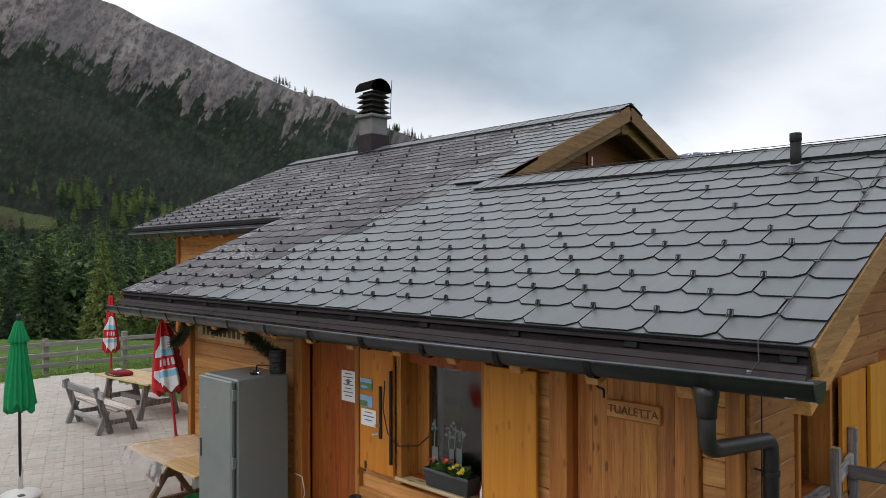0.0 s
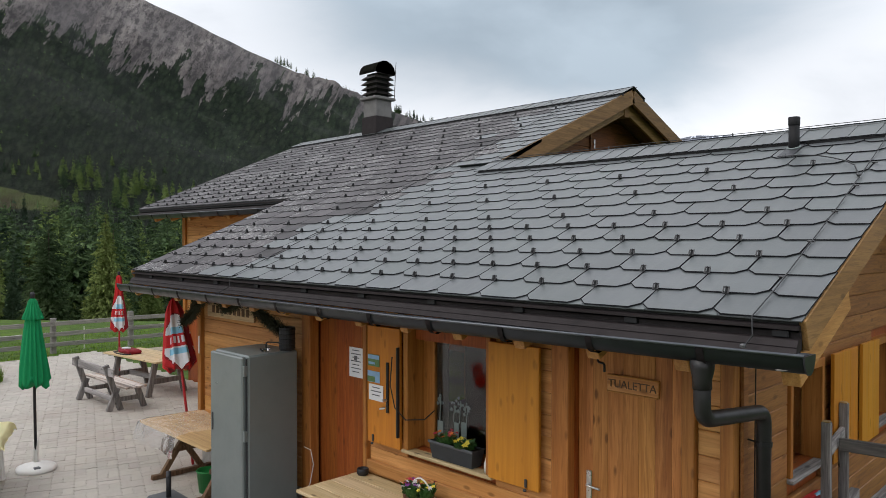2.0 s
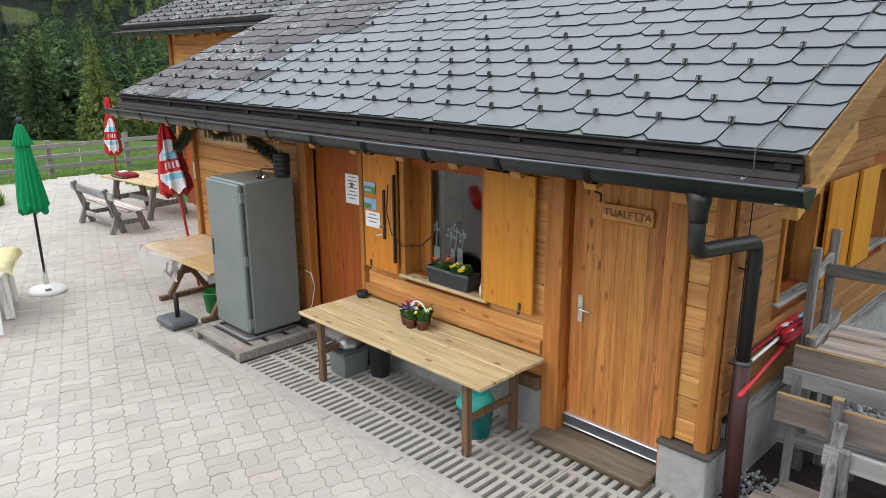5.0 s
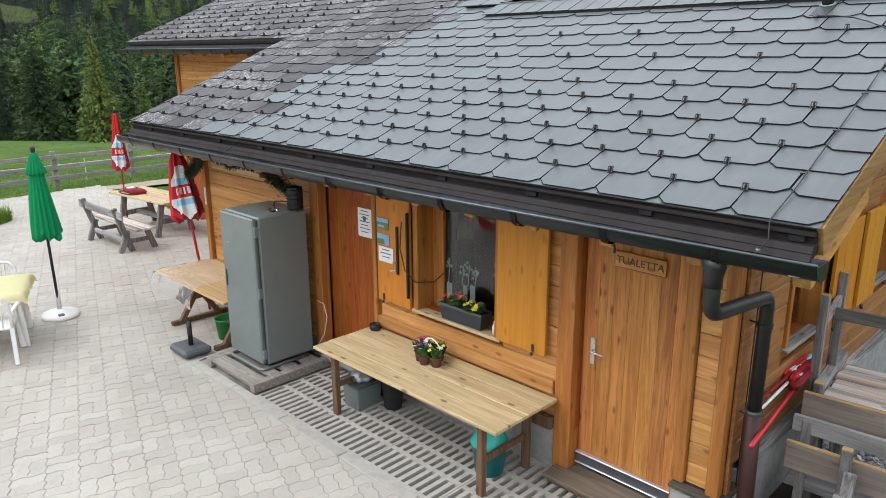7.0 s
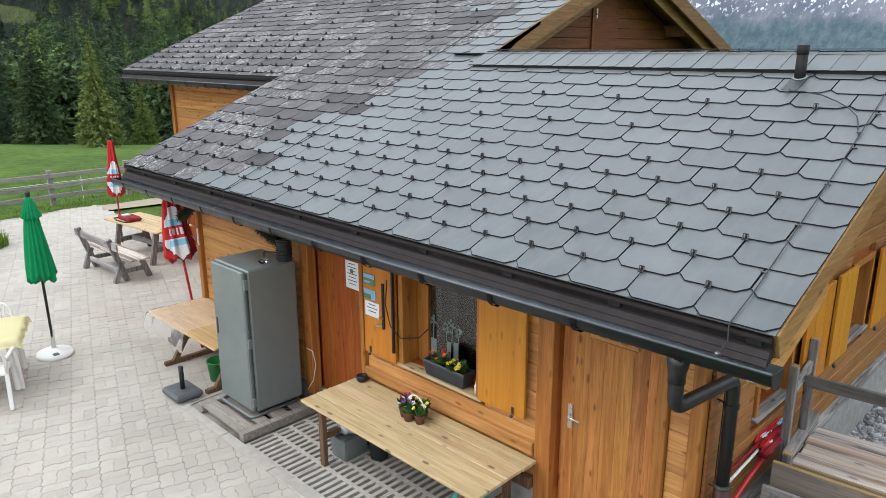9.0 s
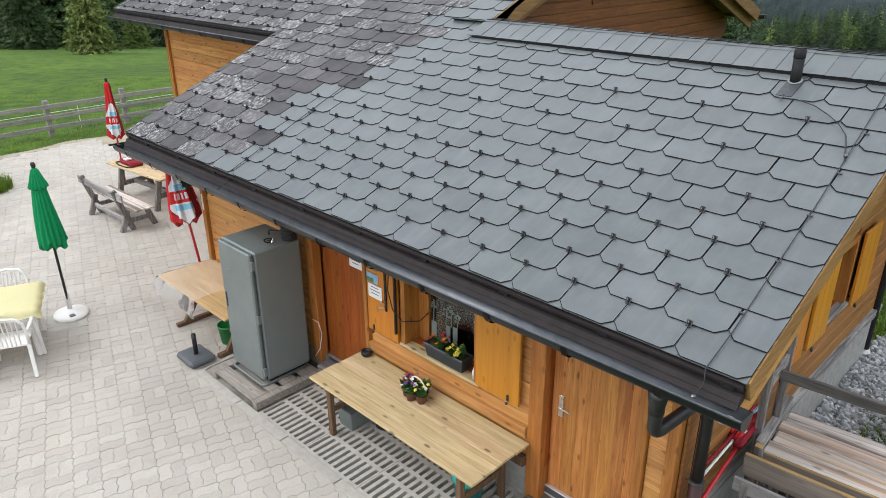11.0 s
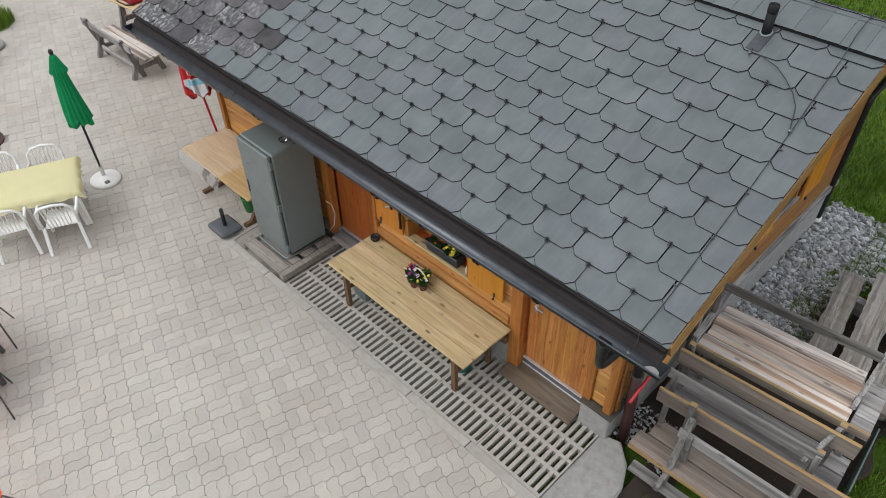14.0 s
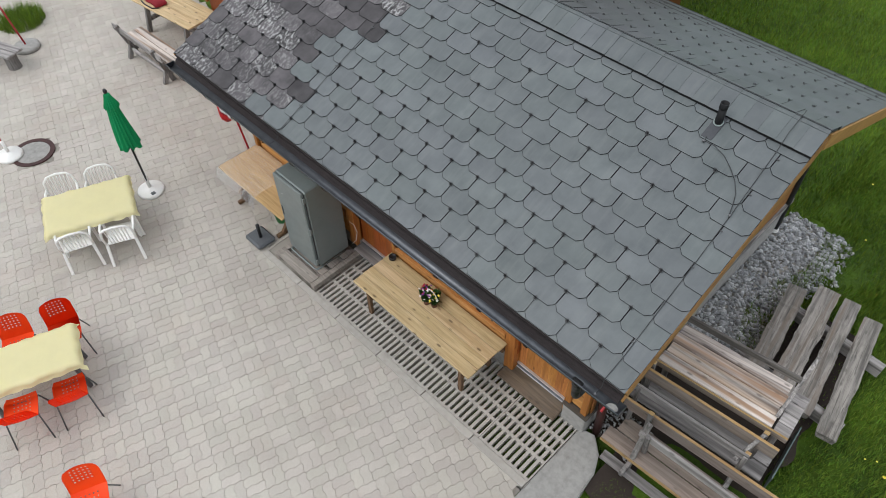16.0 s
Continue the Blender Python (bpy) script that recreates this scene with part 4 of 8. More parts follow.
door_wc = board_door("door_1", -3.235, -2.285, 0.17, 2.44, 4.72, 7, W_DOOR, "closed larch-board toilet door with a lever handle")
plate = part("handle_plate", box(-3.155, -3.105, 4.708, 4.719, 1.08, 1.32, 0.004), CHROME, door_wc, "steel handle plate")
part("lever", tube(arc_pts([(-3.13, 4.71, 1.21), (-3.13, 4.665, 1.21), (-3.0, 4.665, 1.205)], 0.02), 0.010, 8), CHROME, plate, "", True)
door_panel = board_door("door_2", -6.79, -5.87, 0.14, 2.54, 4.70, 6, W_PANEL, "closed reddish-brown boarded door beside the kiosk window")
post_spec = [("post", -6.97, -6.80, 4.55, 4.70, 0.12, 2.75), ("post", -5.862, -5.80, 4.57, 4.70, 0.14, 2.72), ("post", -3.415, -3.245, 4.585, 4.75, 0.02, 2.72),
             ("post", -2.277, -2.18, 4.575, 4.75, 0.425, 2.72), ("post", -1.998, -1.90, 4.568, 4.66, 0.415, 2.72), ("post", -9.62, -9.53, 4.56, 4.68, 0.2, 2.7)]
for nm, x0, x1, y0, y1, z0, z1 in post_spec:
    part(nm, box(x0, x1, y0, y1, z0, z1, 0.006), W_POST, wall_front)
part("post", box(SIDE_X - 0.02, SIDE_X + 0.006, 4.665, 4.74, 0.42, 2.75, 0.003), W_PLANK_SHADED, wall_side)
part("lightning_rod", tube([(SIDE_X + 0.02, 4.80, 0.45), (SIDE_X + 0.02, 4.81, 1.2), (SIDE_X + 0.03, 4.80, 2.3)], 0.005, 6), DARK, wall_side, "thin black lightning conductor")


def kiosk_window():
    w = thing("window_1", (-4.6, WALL_Y, 1.09), "kiosk window with dark glass in a deep larch reveal", "window", "", "structure")
    part("reveal", box(-5.20, -5.135, 4.56, 4.88, 1.09, 2.50, 0.004), W_POST, w)
    part("reveal", box(-4.105, -4.05, 4.56, 4.88, 1.09, 2.50, 0.004), W_POST, w)
    part("lintel", box(-5.2, -4.05, 4.60, 4.88, 2.50, 2.58, 0.004), W_POST, w)
    part("window_sill", box(-5.22, -4.03, 4.545, 4.80, 1.055, 1.088, 0.006), W_TABLE, w, "worn pale sill board")
    fr = bmesh.new()
    for a in (box(-5.134, -4.985, 4.78, 4.84, 1.09, 2.50, 0.004, fr), box(-4.16, -4.106, 4.78, 4.84, 1.09, 2.50, 0.004, fr), box(-4.985, -4.16, 4.78, 4.84, 2.45, 2.50, 0.004, fr), box(-4.985, -4.16, 4.78, 4.84, 1.09, 1.16, 0.004, fr)):
        pass
    part("window_frame", fr, W_POST, w)
    p = part("pane", box(-4.985, -4.16, 4.805, 4.812, 1.16, 2.45, 0), GLASS, w)
    p.visible_shadow = False
    part("curtain", box(-4.985, -4.83, 4.825, 4.835, 1.16, 2.45, 0.002), ROOM, w, "dark curtain edge")
    rnd = random.Random(4)
    for cx, z0, hh in ((-4.93, 1.38, 0.26), (-4.74, 1.40, 0.17), (-4.66, 1.40, 0.22), (-4.57, 1.40, 0.18), (-4.29, 1.45, 0.24), (-4.23, 1.44, 0.18)):
        bm = bmesh.new()
        tube([(cx, 4.803, z0), (cx + 0.01, 4.803, z0 + hh * 0.6), (cx + 0.02, 4.803, z0 + hh)], 0.005, 5, bm)
        for k in range(12):
            a, q = rnd.uniform(0, math.tau), rnd.uniform(0.2, 1)
            bmesh.ops.create_circle(bm, cap_ends=True, radius=rnd.uniform(0.009, 0.02), segments=7, matrix=Matrix.Translation((cx + 0.05 * q * math.cos(a), 4.8022, z0 + hh * 0.8 + 0.07 * q * math.sin(a))) @ pose(0, 0, 0, 90))
        part("flower_decal", bm, FROST, w, "frosted flower film on the glass")
    for cx, z0, ww, hh in ((-4.60, 1.20, 0.035, 0.22), (-4.70, 1.20, 0.03, 0.2), (-4.92, 1.18, 0.04, 0.2)):
        part("jar_decal", box(cx - ww, cx + ww, 4.8015, 4.8035, z0, z0 + hh, 0.0008), FROST, w)
    part("vase", lathe([(0.03, 0), (0.05, 0.06), (0.042, 0.12), (0.024, 0.17), (0.034, 0.20)], 14, at=(-4.25, 4.86, 1.26)), TEAL, w, "teal vase behind the glass", True)
    # black sheet added behind the glass stands in for the unlit room
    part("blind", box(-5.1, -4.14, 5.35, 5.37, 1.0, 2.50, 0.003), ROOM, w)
    return w


kiosk_window()


def shutter(name, x0, x1, z0, z1, y, notch, label, tilt=0.0):
    s = thing(name, ((x0 + x1) / 2, y, z0), label, "shutter", "window shutters")
    n = 1
    w = (x1 - x0) / n
    for k in range(n):
        part("board", box(x0 + k * w + 0.0008, x0 + (k + 1) * w - 0.0008, y, y + 0.032, z0, z1, 0.003), W_SHUT, s)
    for z in (z0 + 0.14, z1 - 0.16):
        part("batten", box(x0 + 0.05, x1 - 0.05, y + 0.033, y + 0.056, z - 0.04, z + 0.04, 0.004), W_SHUT, s)
    hx = x0 + 0.1 if notch else x1 - 0.13
    h = part("hold_back", box(hx - 0.012, hx + 0.012, y - 0.016, y - 0.001, z0 + 0.015, z0 + 0.085, 0.004), STEEL, s, "steel shutter catch")
    part("catch_knob", lathe([(0.014, 0), (0.017, 0.012), (0.010, 0.022)], 10, at=(hx, y - 0.02, z0 - 0.015)), STEEL, h, "", True)
    return s


sh_l = shutter("shutter", -5.735, -5.225, 1.075, 2.28, 4.535, True, "open honey-yellow shutter with posters and a black bolt")
shutter("shutter", -4.055, -3.50, 1.085, 2.28, 4.535, False, "open honey-yellow board shutter folded against the wall")
part("bolt", box(-5.415, -5.385, 4.515, 4.533, 1.42, 1.93, 0.003), DARK, sh_l, "long black slide bolt")
part("bolt_knob", tube([(-5.40, 4.51, 1.55), (-5.40, 4.46, 1.56)], 0.014, 8), CHROME, sh_l)
part("bolt_knob", tube([(-5.42, 4.51, 1.47), (-5.46, 4.47, 1.46)], 0.012, 8), CHROME, sh_l)
# black bar fills the slit at the shutter's edge to give its shade
part("hinge_rail", box(-5.245, -5.222, 4.50, 4.533, 1.2, 2.1, 0.003), DARK, sh_l)


def notice(name, x0, x1, z0, z1, y, label, rows, picture=None):
    p = thing(name, ((x0 + x1) / 2, y, z0), label, "notice")
    part("sheet", box(x0, x1, y, y + 0.003, z0, z1, 0), PAPER if picture is None else picture, p)
    for k in range(rows):
        zz = z1 - 0.03 - k * (z1 - z0 - 0.05) / max(rows, 1)
        half = (x1 - x0) * (0.36 if k % 2 else 0.26)
        part("text_bar", box((x0 + x1) / 2 - half, (x0 + x1) / 2 + half, y - 0.0015, y - 0.0002, zz - 0.006, zz + 0.004, 0), INK, p)
    return p


nt = notice("notice", -6.245, -6.01, 1.66, 1.985, 4.692, "white laminated notice on the boarded door", 7)
part("emblem", box(-6.155, -6.105, 4.6895, 4.6915, 1.845, 1.895, 0), INK, nt)
nt = notice("postcard", -5.715, -5.53, 1.865, 1.985, 4.527, "postcard of a lake and green hills", 0, PHOTO_G)
part("sky_strip", box(-5.713, -5.532, 4.524, 4.526, 1.94, 1.983, 0), PHOTO_B, nt)
part("lake_strip", box(-5.70, -5.60, 4.524, 4.526, 1.885, 1.91, 0), PHOTO_B, nt)
nt = notice("postcard", -5.72, -5.525, 1.70, 1.815, 4.527, "postcard of a mountain lake", 0, PHOTO_B)
part("wood_strip", box(-5.718, -5.60, 4.524, 4.526, 1.705, 1.76, 0), PHOTO_G, nt)
notice("notice", -5.70, -5.47, 1.515, 1.68, 4.527, "small white handwritten paper", 3)


def tualetta_sign():
    s = thing("toilet_sign", (-2.73, 4.70, 1.97), "carved wooden sign board that reads TUALETTA", "sign")
    part("board", box(-2.955, -2.515, 4.69, 4.718, 1.985, 2.125, 0.006), W_PLANK, s)
    for z in (1.992, 2.118):
        part("edge_strip", box(-2.95, -2.52, 4.684, 4.691, z - 0.006, z + 0.006, 0.002), W_POST, s)
    cu = bpy.data.curves.new("letters", "FONT")
    cu.body, cu.size, cu.extrude, cu.align_x, cu.align_y = "TUALETTA", 0.085, 0.003, "CENTER", "CENTER"
    tmp = new("letters_source", cu)
    dg = bpy.context.evaluated_depsgraph_get()
    dg.update()
    mesh = bpy.data.meshes.new_from_object(tmp.evaluated_get(dg))
    bpy.data.objects.remove(tmp)
    mesh.transform(pose(-2.735, 4.688, 2.055, 90))
    mesh.materials.clear()
    part("letters", mesh, W_LEG, s, "dark carved letters TUALETTA")


tualetta_sign()
lamp_hook = thing("wall_hook", (-2.9, 4.6, 2.3), "black bent iron hook over the toilet door", "hook")
part("rod", tube(arc_pts([(-2.86, 4.70, 2.33), (-2.86, 4.42, 2.33), (-2.86, 4.42, 2.26), (-2.78, 4.38, 2.26), (-2.78, 4.38, 2.20)], 0.02), 0.009, 8), DARK, lamp_hook, "", True)


def side_window(name, y0, y1):
    w = thing(name, (SIDE_X, (y0 + y1) / 2, 1.36), "side window with a deep larch reveal and grey sill", "window", "", "structure")
    fr = bmesh.new()
    box(SIDE_X - 0.16, SIDE_X + 0.02, y0, y0 + 0.05, 1.36, 2.2, 0.004, fr)
    box(SIDE_X - 0.16, SIDE_X + 0.02, y1 - 0.05, y1, 1.36, 2.2, 0.004, fr)
    box(SIDE_X - 0.16, SIDE_X + 0.02, y0 + 0.05, y1 - 0.05, 2.13, 2.2, 0.004, fr)
    part("window_frame", fr, W_POST, w)
    part("window_sill", box(SIDE_X - 0.18, SIDE_X + 0.05, y0 - 0.03, y1 + 0.03, 1.325, 1.358, 0.005), W_GREY_Y, w)
    p = part("pane", box(SIDE_X - 0.15, SIDE_X - 0.143, y0 + 0.05, y1 - 0.05, 1.36, 2.13, 0), GLASS, w)
    p.visible_shadow = False
    # added backdrop: the room's darkness as a sheet
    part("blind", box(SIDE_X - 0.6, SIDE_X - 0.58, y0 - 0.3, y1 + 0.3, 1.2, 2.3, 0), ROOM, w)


side_window("window_2", 5.50, 6.26)
side_window("window_3", 7.70, 8.44)
for y0, y1 in ((6.32, 6.98), (7.12, 7.66), (8.48, 9.05)):
    s = thing("side_shutter", (SIDE_X + 0.05, (y0 + y1) / 2, 1.3), "open honey-yellow shutter on the gable-end wall", "shutter", "window shutters")
    for k in range(3):
        d = (y1 - y0) / 3
        part("board", box(SIDE_X + 0.045, SIDE_X + 0.075, y0 + k * d + 0.001, y0 + (k + 1) * d - 0.001, 1.30, 2.22, 0.003), W_SHUT, s)
    part("batten", box(SIDE_X + 0.02, SIDE_X + 0.044, y0 + 0.05, y1 - 0.05, 1.42, 1.5, 0.003), W_SHUT, s)
    part("hold_back", lathe([(0.015, 0.0), (0.018, 0.02), (0.01, 0.05)], 10, at=(SIDE_X + 0.09, y0 + 0.12, 1.26)), STEEL, s, "", True)
part("base_board", box(SIDE_X - 0.02, SIDE_X + 0.05, 4.9, 10.3, 0.535, 0.64, 0.005), W_GREY_Y, wall_side, "dark weathered base board")

# gable shutter of the tall part
gsh = thing("gable_hatch", (GABLE_WALL, 11.0, 4.3), "closed boarded hatch with a steel latch in the gable", "hatch")
part("panel", box(GABLE_WALL + 0.001, GABLE_WALL + 0.025, 10.66, 11.4, 4.25, 5.2, 0.004), W_DARK, gsh)
part("frame", box(GABLE_WALL + 0.001, GABLE_WALL + 0.035, 10.6, 10.655, 4.2, 5.25, 0.004), W_DARK, gsh)
part("latch", box(GABLE_WALL + 0.026, GABLE_WALL + 0.045, 10.70, 10.73, 4.78, 4.94, 0.004), CHROME, gsh, "steel latch")

# ---- chimney, vent pipe, cable ----
COWL = plain("weathered_cowl", (0.065, 0.058, 0.054), 0.5, 0.3, 0.5, 8)
DIRTY = plain("sooty_concrete", (0.17, 0.165, 0.16), 0.9, 0, 0.5, 5)


def chimney():
    cx, cy, zb = -13.30, 10.95, 5.50
    c = thing("chimney", (cx, cy, zb), "concrete chimney with louvred slabs and a barrel metal cowl", "chimney")
    w, low = 0.27, -0.055
    part("flashing_skirt", box(cx - w, cx + w, cy - w, cy + w, 5.3 + low, 6.16 + low, 0.01), FLASH, c, "dark metal skirt")
    part("shaft", box(cx - w + 0.03, cx + w - 0.03, cy - w + 0.03, cy + w - 0.03, 6.16 + low, 6.56 + low, 0.01), DIRTY, c)
    part("slab", box(cx - w - 0.045, cx + w + 0.045, cy - w - 0.045, cy + w + 0.045, 6.56 + low, 6.63 + low, 0.015), DIRTY, c)
    part("core", box(cx - 0.18, cx + 0.18, cy - 0.18, cy + 0.18, 6.63 + low, 7.2 + low, 0.01), DARK, c)
    for k in range(4):
        z = 6.69 + low + 0.125 * k
        bm = bmesh.new()
        a = [bm.verts.new((cx + sx * (w + 0.02), cy + sy * (w + 0.02), z)) for sx, sy in ((-1, -1), (1, -1), (1, 1), (-1, 1))]
        b = [bm.verts.new((cx + sx * (w - 0.08), cy + sy * (w - 0.08), z + 0.085)) for sx, sy in ((-1, -1), (1, -1), (1, 1), (-1, 1))]
        for i in range(4):
            bm.faces.new((a[i], a[(i + 1) % 4], b[(i + 1) % 4], b[i]))
        bm.faces.new(b)
        bmesh.ops.solidify(bm, geom=bm.faces[:], thickness=0.02)
        part("louvre", bm, COWL, c)
    bm = bmesh.new()
    n, r = 12, w + 0.04
    prof = [(cy + r * math.cos(math.pi * k / n), 7.18 + low + 0.30 * math.sin(math.pi * k / n)) for k in range(n + 1)]
    rows = [[bm.verts.new((x, *p)) for p in prof] for x in (cx - w - 0.045, cx + w + 0.04)]
    for k in range(n):
        bm.faces.new((rows[0][k], rows[0][k + 1], rows[1][k + 1], rows[1][k]))
    bmesh.ops.solidify(bm, geom=bm.faces[:], thickness=0.018)
    part("cowl", bm, COWL, c, "dark barrel-vaulted metal cowl", True)
    bm = bmesh.new()
    bm.faces.new([bm.verts.new((cx + w + 0.02, *p)) for p in prof])
    bmesh.ops.solidify(bm, geom=bm.faces[:], thickness=0.015)
    part("cowl_end", bm, DARK, c)
    part("rod", tube([(cx + w, cy + 0.30, 6.6 + low), (cx + w + 0.02, cy + 0.34, 7.5 + low)], 0.008, 6), STEEL, c)


chimney()
PIPE_GAP_BLACK = plain("black_pipe_and_gap", (0.009, 0.009, 0.010), 0.6, 0, 0.2, 30, 0, 0.05, 0.25)
VX, VY = -2.332, 6.885
vent = thing("vent_pipe", (VX, VY, roof_z(VY)), "short black vent pipe on a lead slate", "vent pipe")
part("pipe", tube([(VX, VY, roof_z(VY) - 0.1), (VX, VY, roof_z(VY) + 0.24)], 0.048, 18), PIPE_GAP_BLACK, vent, "", True)
part("rim", lathe([(0.049, 0.225), (0.0515, 0.235), (0.0515, 0.305), (0.046, 0.307), (0.043, 0.26), (0.01, 0.25)], 18, at=(VX, VY, roof_z(VY))), PIPE_GAP_BLACK, vent, "", True)
bm = lathe([(0.047, 0.0), (0.063, 0.0), (0.062, 0.005), (0.047, 0.009)], 20)
bmesh.ops.transform(bm, matrix=Matrix.Translation((VX, VY, roof_z(VY) + 0.026)) @ pose(0, 0, 0, math.degrees(math.atan(PITCH))), verts=bm.verts[:])
part("collar", bm, FROST, vent, "thin pale sealing ring", True)
bm = bmesh.new()
slope_slab(bm, -2.398, -2.262, 6.655, 6.985, roof_z(6.655) + 0.026, roof_z(6.985) + 0.024, 0.006)
part("lead_slate", bm, plain("dull_lead", (0.040, 0.042, 0.048), 0.5, 0.1, 0.3, 20), vent, "smooth dark base sheet")


WIRE = plain("dull_wire", (0.035, 0.036, 0.038), 0.6, 0.3)


def on_roof(x, v, h=0.03):
    y = EAVE_Y + v / RUN
    return (x, y - h * PITCH / RUN, roof_z(y) + h / RUN)


cable = thing("lightning_cable", on_roof(-1.6, 2.0), "thin grey lightning cable clipped down the slates", "cable")
run = [on_roof(-1.60, 3.85, 0.07), on_roof(-1.60, 3.5, 0.08), on_roof(-1.585, 3.23), on_roof(-1.565, 2.8), on_roof(-1.545, 2.32), on_roof(-1.52, 1.55), on_roof(-1.512, 1.06), on_roof(-1.498, 0.32), on_roof(-1.505, 0.03), on_roof(-1.505, -0.03, 0.03), (-1.50, 3.86, 2.64), (-1.51, 3.755, 2.585)]
part("wire", tube(run, 0.0042, 6), WIRE, cable, "", True)
loop = [on_roof(-2.33, 3.02, 0.03), on_roof(-2.325, 2.955, 0.035), on_roof(-2.19, 2.96, 0.035), on_roof(-2.02, 2.905, 0.035), on_roof(-1.88, 2.81, 0.035), on_roof(-1.75, 2.70, 0.035), on_roof(-1.65, 2.57, 0.035), on_roof(-1.60, 2.44, 0.035), on_roof(-1.57, 2.34), on_roof(-1.54, 2.26)]
part("wire", tube(loop, 0.005, 6), WIRE, cable, "", True)
for v in (0.5, 1.04, 1.57, 2.1, 2.64, 3.17):
    part("clip", box(-0.026, 0.016, -0.008, 0.008, 0, 0.010, 0.002), STEEL, cable).matrix_basis = Matrix.Translation(on_roof(-1.515, v, 0.02)) @ pose(0, 0, 0, math.degrees(math.atan(PITCH)))
for p in ((-1.51, 3.755, 2.585), on_roof(-1.55, 2.30, 0.035), on_roof(-2.325, 2.95, 0.03)):
    part("bolt", lathe([(0.018, 0.0), (0.018, 0.012), (0.010, 0.02)], 10, at=p), GREY_TUBE, cable)


cable2 = thing("lightning_cable", on_roof(-7.37, 1.0), "thin dark lightning cable down the slates beside the weathered part", "cable")
part("wire", tube([on_roof(-7.40, 7.6, 0.03), on_roof(-7.40, 5.5), on_roof(-7.38, 3.6), on_roof(-7.385, 1.5), on_roof(-7.37, 0.1), on_roof(-7.37, -0.03, 0.03), (-7.38, 3.86, 2.64), (-7.44, 3.745, 2.56)], 0.0042, 6), WIRE, cable2, "", True)
for v in (0.5, 1.3, 2.1, 2.9):
    part("clip", box(-0.035, 0.03, -0.012, 0.012, 0, 0.014, 0.003), STEEL, cable2).matrix_basis = Matrix.Translation(on_roof(-7.38, v, 0.02)) @ pose(0, 0, 0, math.degrees(math.atan(PITCH)))


# ---- yard edging, grate, step and slab ----
def grate():
    g = thing("floor_grate", (-4.4, 4.0, -0.02), "slatted concrete floor grate with dark slots along the wall", "grate")
    x0, x1 = -6.60, -1.95
    panels = 5
    pw = (x1 - x0) / panels
    ys = [3.455, 3.50, 3.80, 3.85, 4.02, 4.065, 4.235, 4.285, 4.565, 4.61]
    for p in range(panels):
        a, b = x0 + p * pw + 0.003, x0 + (p + 1) * pw - 0.003
        n = 10
        w = (b - a) / n
        xs = [a, a + 0.022]
        for i in range(1, n):
            xs += [a + i * w - 0.023, a + i * w + 0.023]
        xs += [b - 0.022, b]
        bm = bmesh.new()
        grid = [[bm.verts.new((x, y, -0.001)) for x in xs] for y in ys]
        for j in range(len(ys) - 1):
            for i in range(len(xs) - 1):
                if not (i % 2 == 1 and j % 2 == 1):
                    bm.faces.new((grid[j][i], grid[j][i + 1], grid[j + 1][i + 1], grid[j + 1][i]))
        ext = bmesh.ops.extrude_face_region(bm, geom=bm.faces[:])["geom"]
        bmesh.ops.translate(bm, verts=[v for v in ext if isinstance(v, bmesh.types.BMVert)], vec=(0, 0, -0.09))
        part("panel", bm, GRATE, g)
    part("pit", box(x0 - 0.1, x1, 3.44, 4.618, -0.34, -0.24, 0), SOIL, g, "dark pit under the slots")
    return g


grate()
kerb = thing("kerb", (-4.9, 3.38, 0.0), "row of narrow concrete edging stones along the grate", "kerb", "", "structure")
kx = -7.95
while kx < -1.95:
    e = min(kx + 0.995, -1.93)
    part("kerb_stone", box(kx + 0.003, e - 0.003, 3.335, 3.452, -0.2, 0.012, 0.008), GRATE, kerb)
    kx += 1.0
step = thing("door_step", (-2.7, 4.5, 0.0), "low worn brown wooden step before the toilet door", "step")
part("tread", box(-3.37, -2.285, 4.38, 4.80, 0.035, 0.075, 0.008), W_STEP, step)
part("riser", box(-3.33, -2.29, 4.40, 4.60, 0.0, 0.034, 0.004), W_LEG, step)
part("tread", box(-6.80, -5.86, 4.47, 4.68, 0.07, 0.118, 0.008), W_GREY, thing("door_step", (-6.3, 4.55, 0), "narrow grey wooden step at the boarded door", "step"))


def slab():
    bm = bmesh.new()
    pts = [(-1.945, 2.2), (-1.945, 4.60), (-1.72, 4.66), (-1.50, 4.46), (-1.38, 4.20), (-1.33, 3.75), (-1.40, 3.3), (-1.30, 2.7), (-1.36, 2.2)]
    f = bm.faces.new([bm.verts.new((x, y, 0.005)) for x, y in pts])
    ext = bmesh.ops.extrude_face_region(bm, geom=[f])["geom"]
    bmesh.ops.translate(bm, verts=[v for v in ext if isinstance(v, bmesh.types.BMVert)], vec=(0, 0, -0.45))
    bmesh.ops.bevel(bm, geom=[e for e in bm.edges if all(v.co.z > 0 for v in e.verts)], offset=0.02, segments=2, affect="EDGES")
    tagged(part("concrete_slab", bm, CONCRETE), "rough pale concrete apron at the corner of the grate", "slab", "", "structure")


slab()
manhole = thing("manhole_cover", (-13.37, 1.66, 0.04), "round concrete manhole cover in a rusty iron ring", "manhole")
part("ring", lathe([(0.42, -0.03), (0.42, 0.012), (0.33, 0.012), (0.33, -0.03)], 32, at=(-13.37, 1.66, yard_z(0, 1.66))), PIPE_RED, manhole, "rusty iron ring")
part("lid", lathe([(0.325, -0.03), (0.325, 0.006), (0.28, 0.010)], 32, at=(-13.37, 1.66, yard_z(0, 1.66))), CONCRETE, manhole)

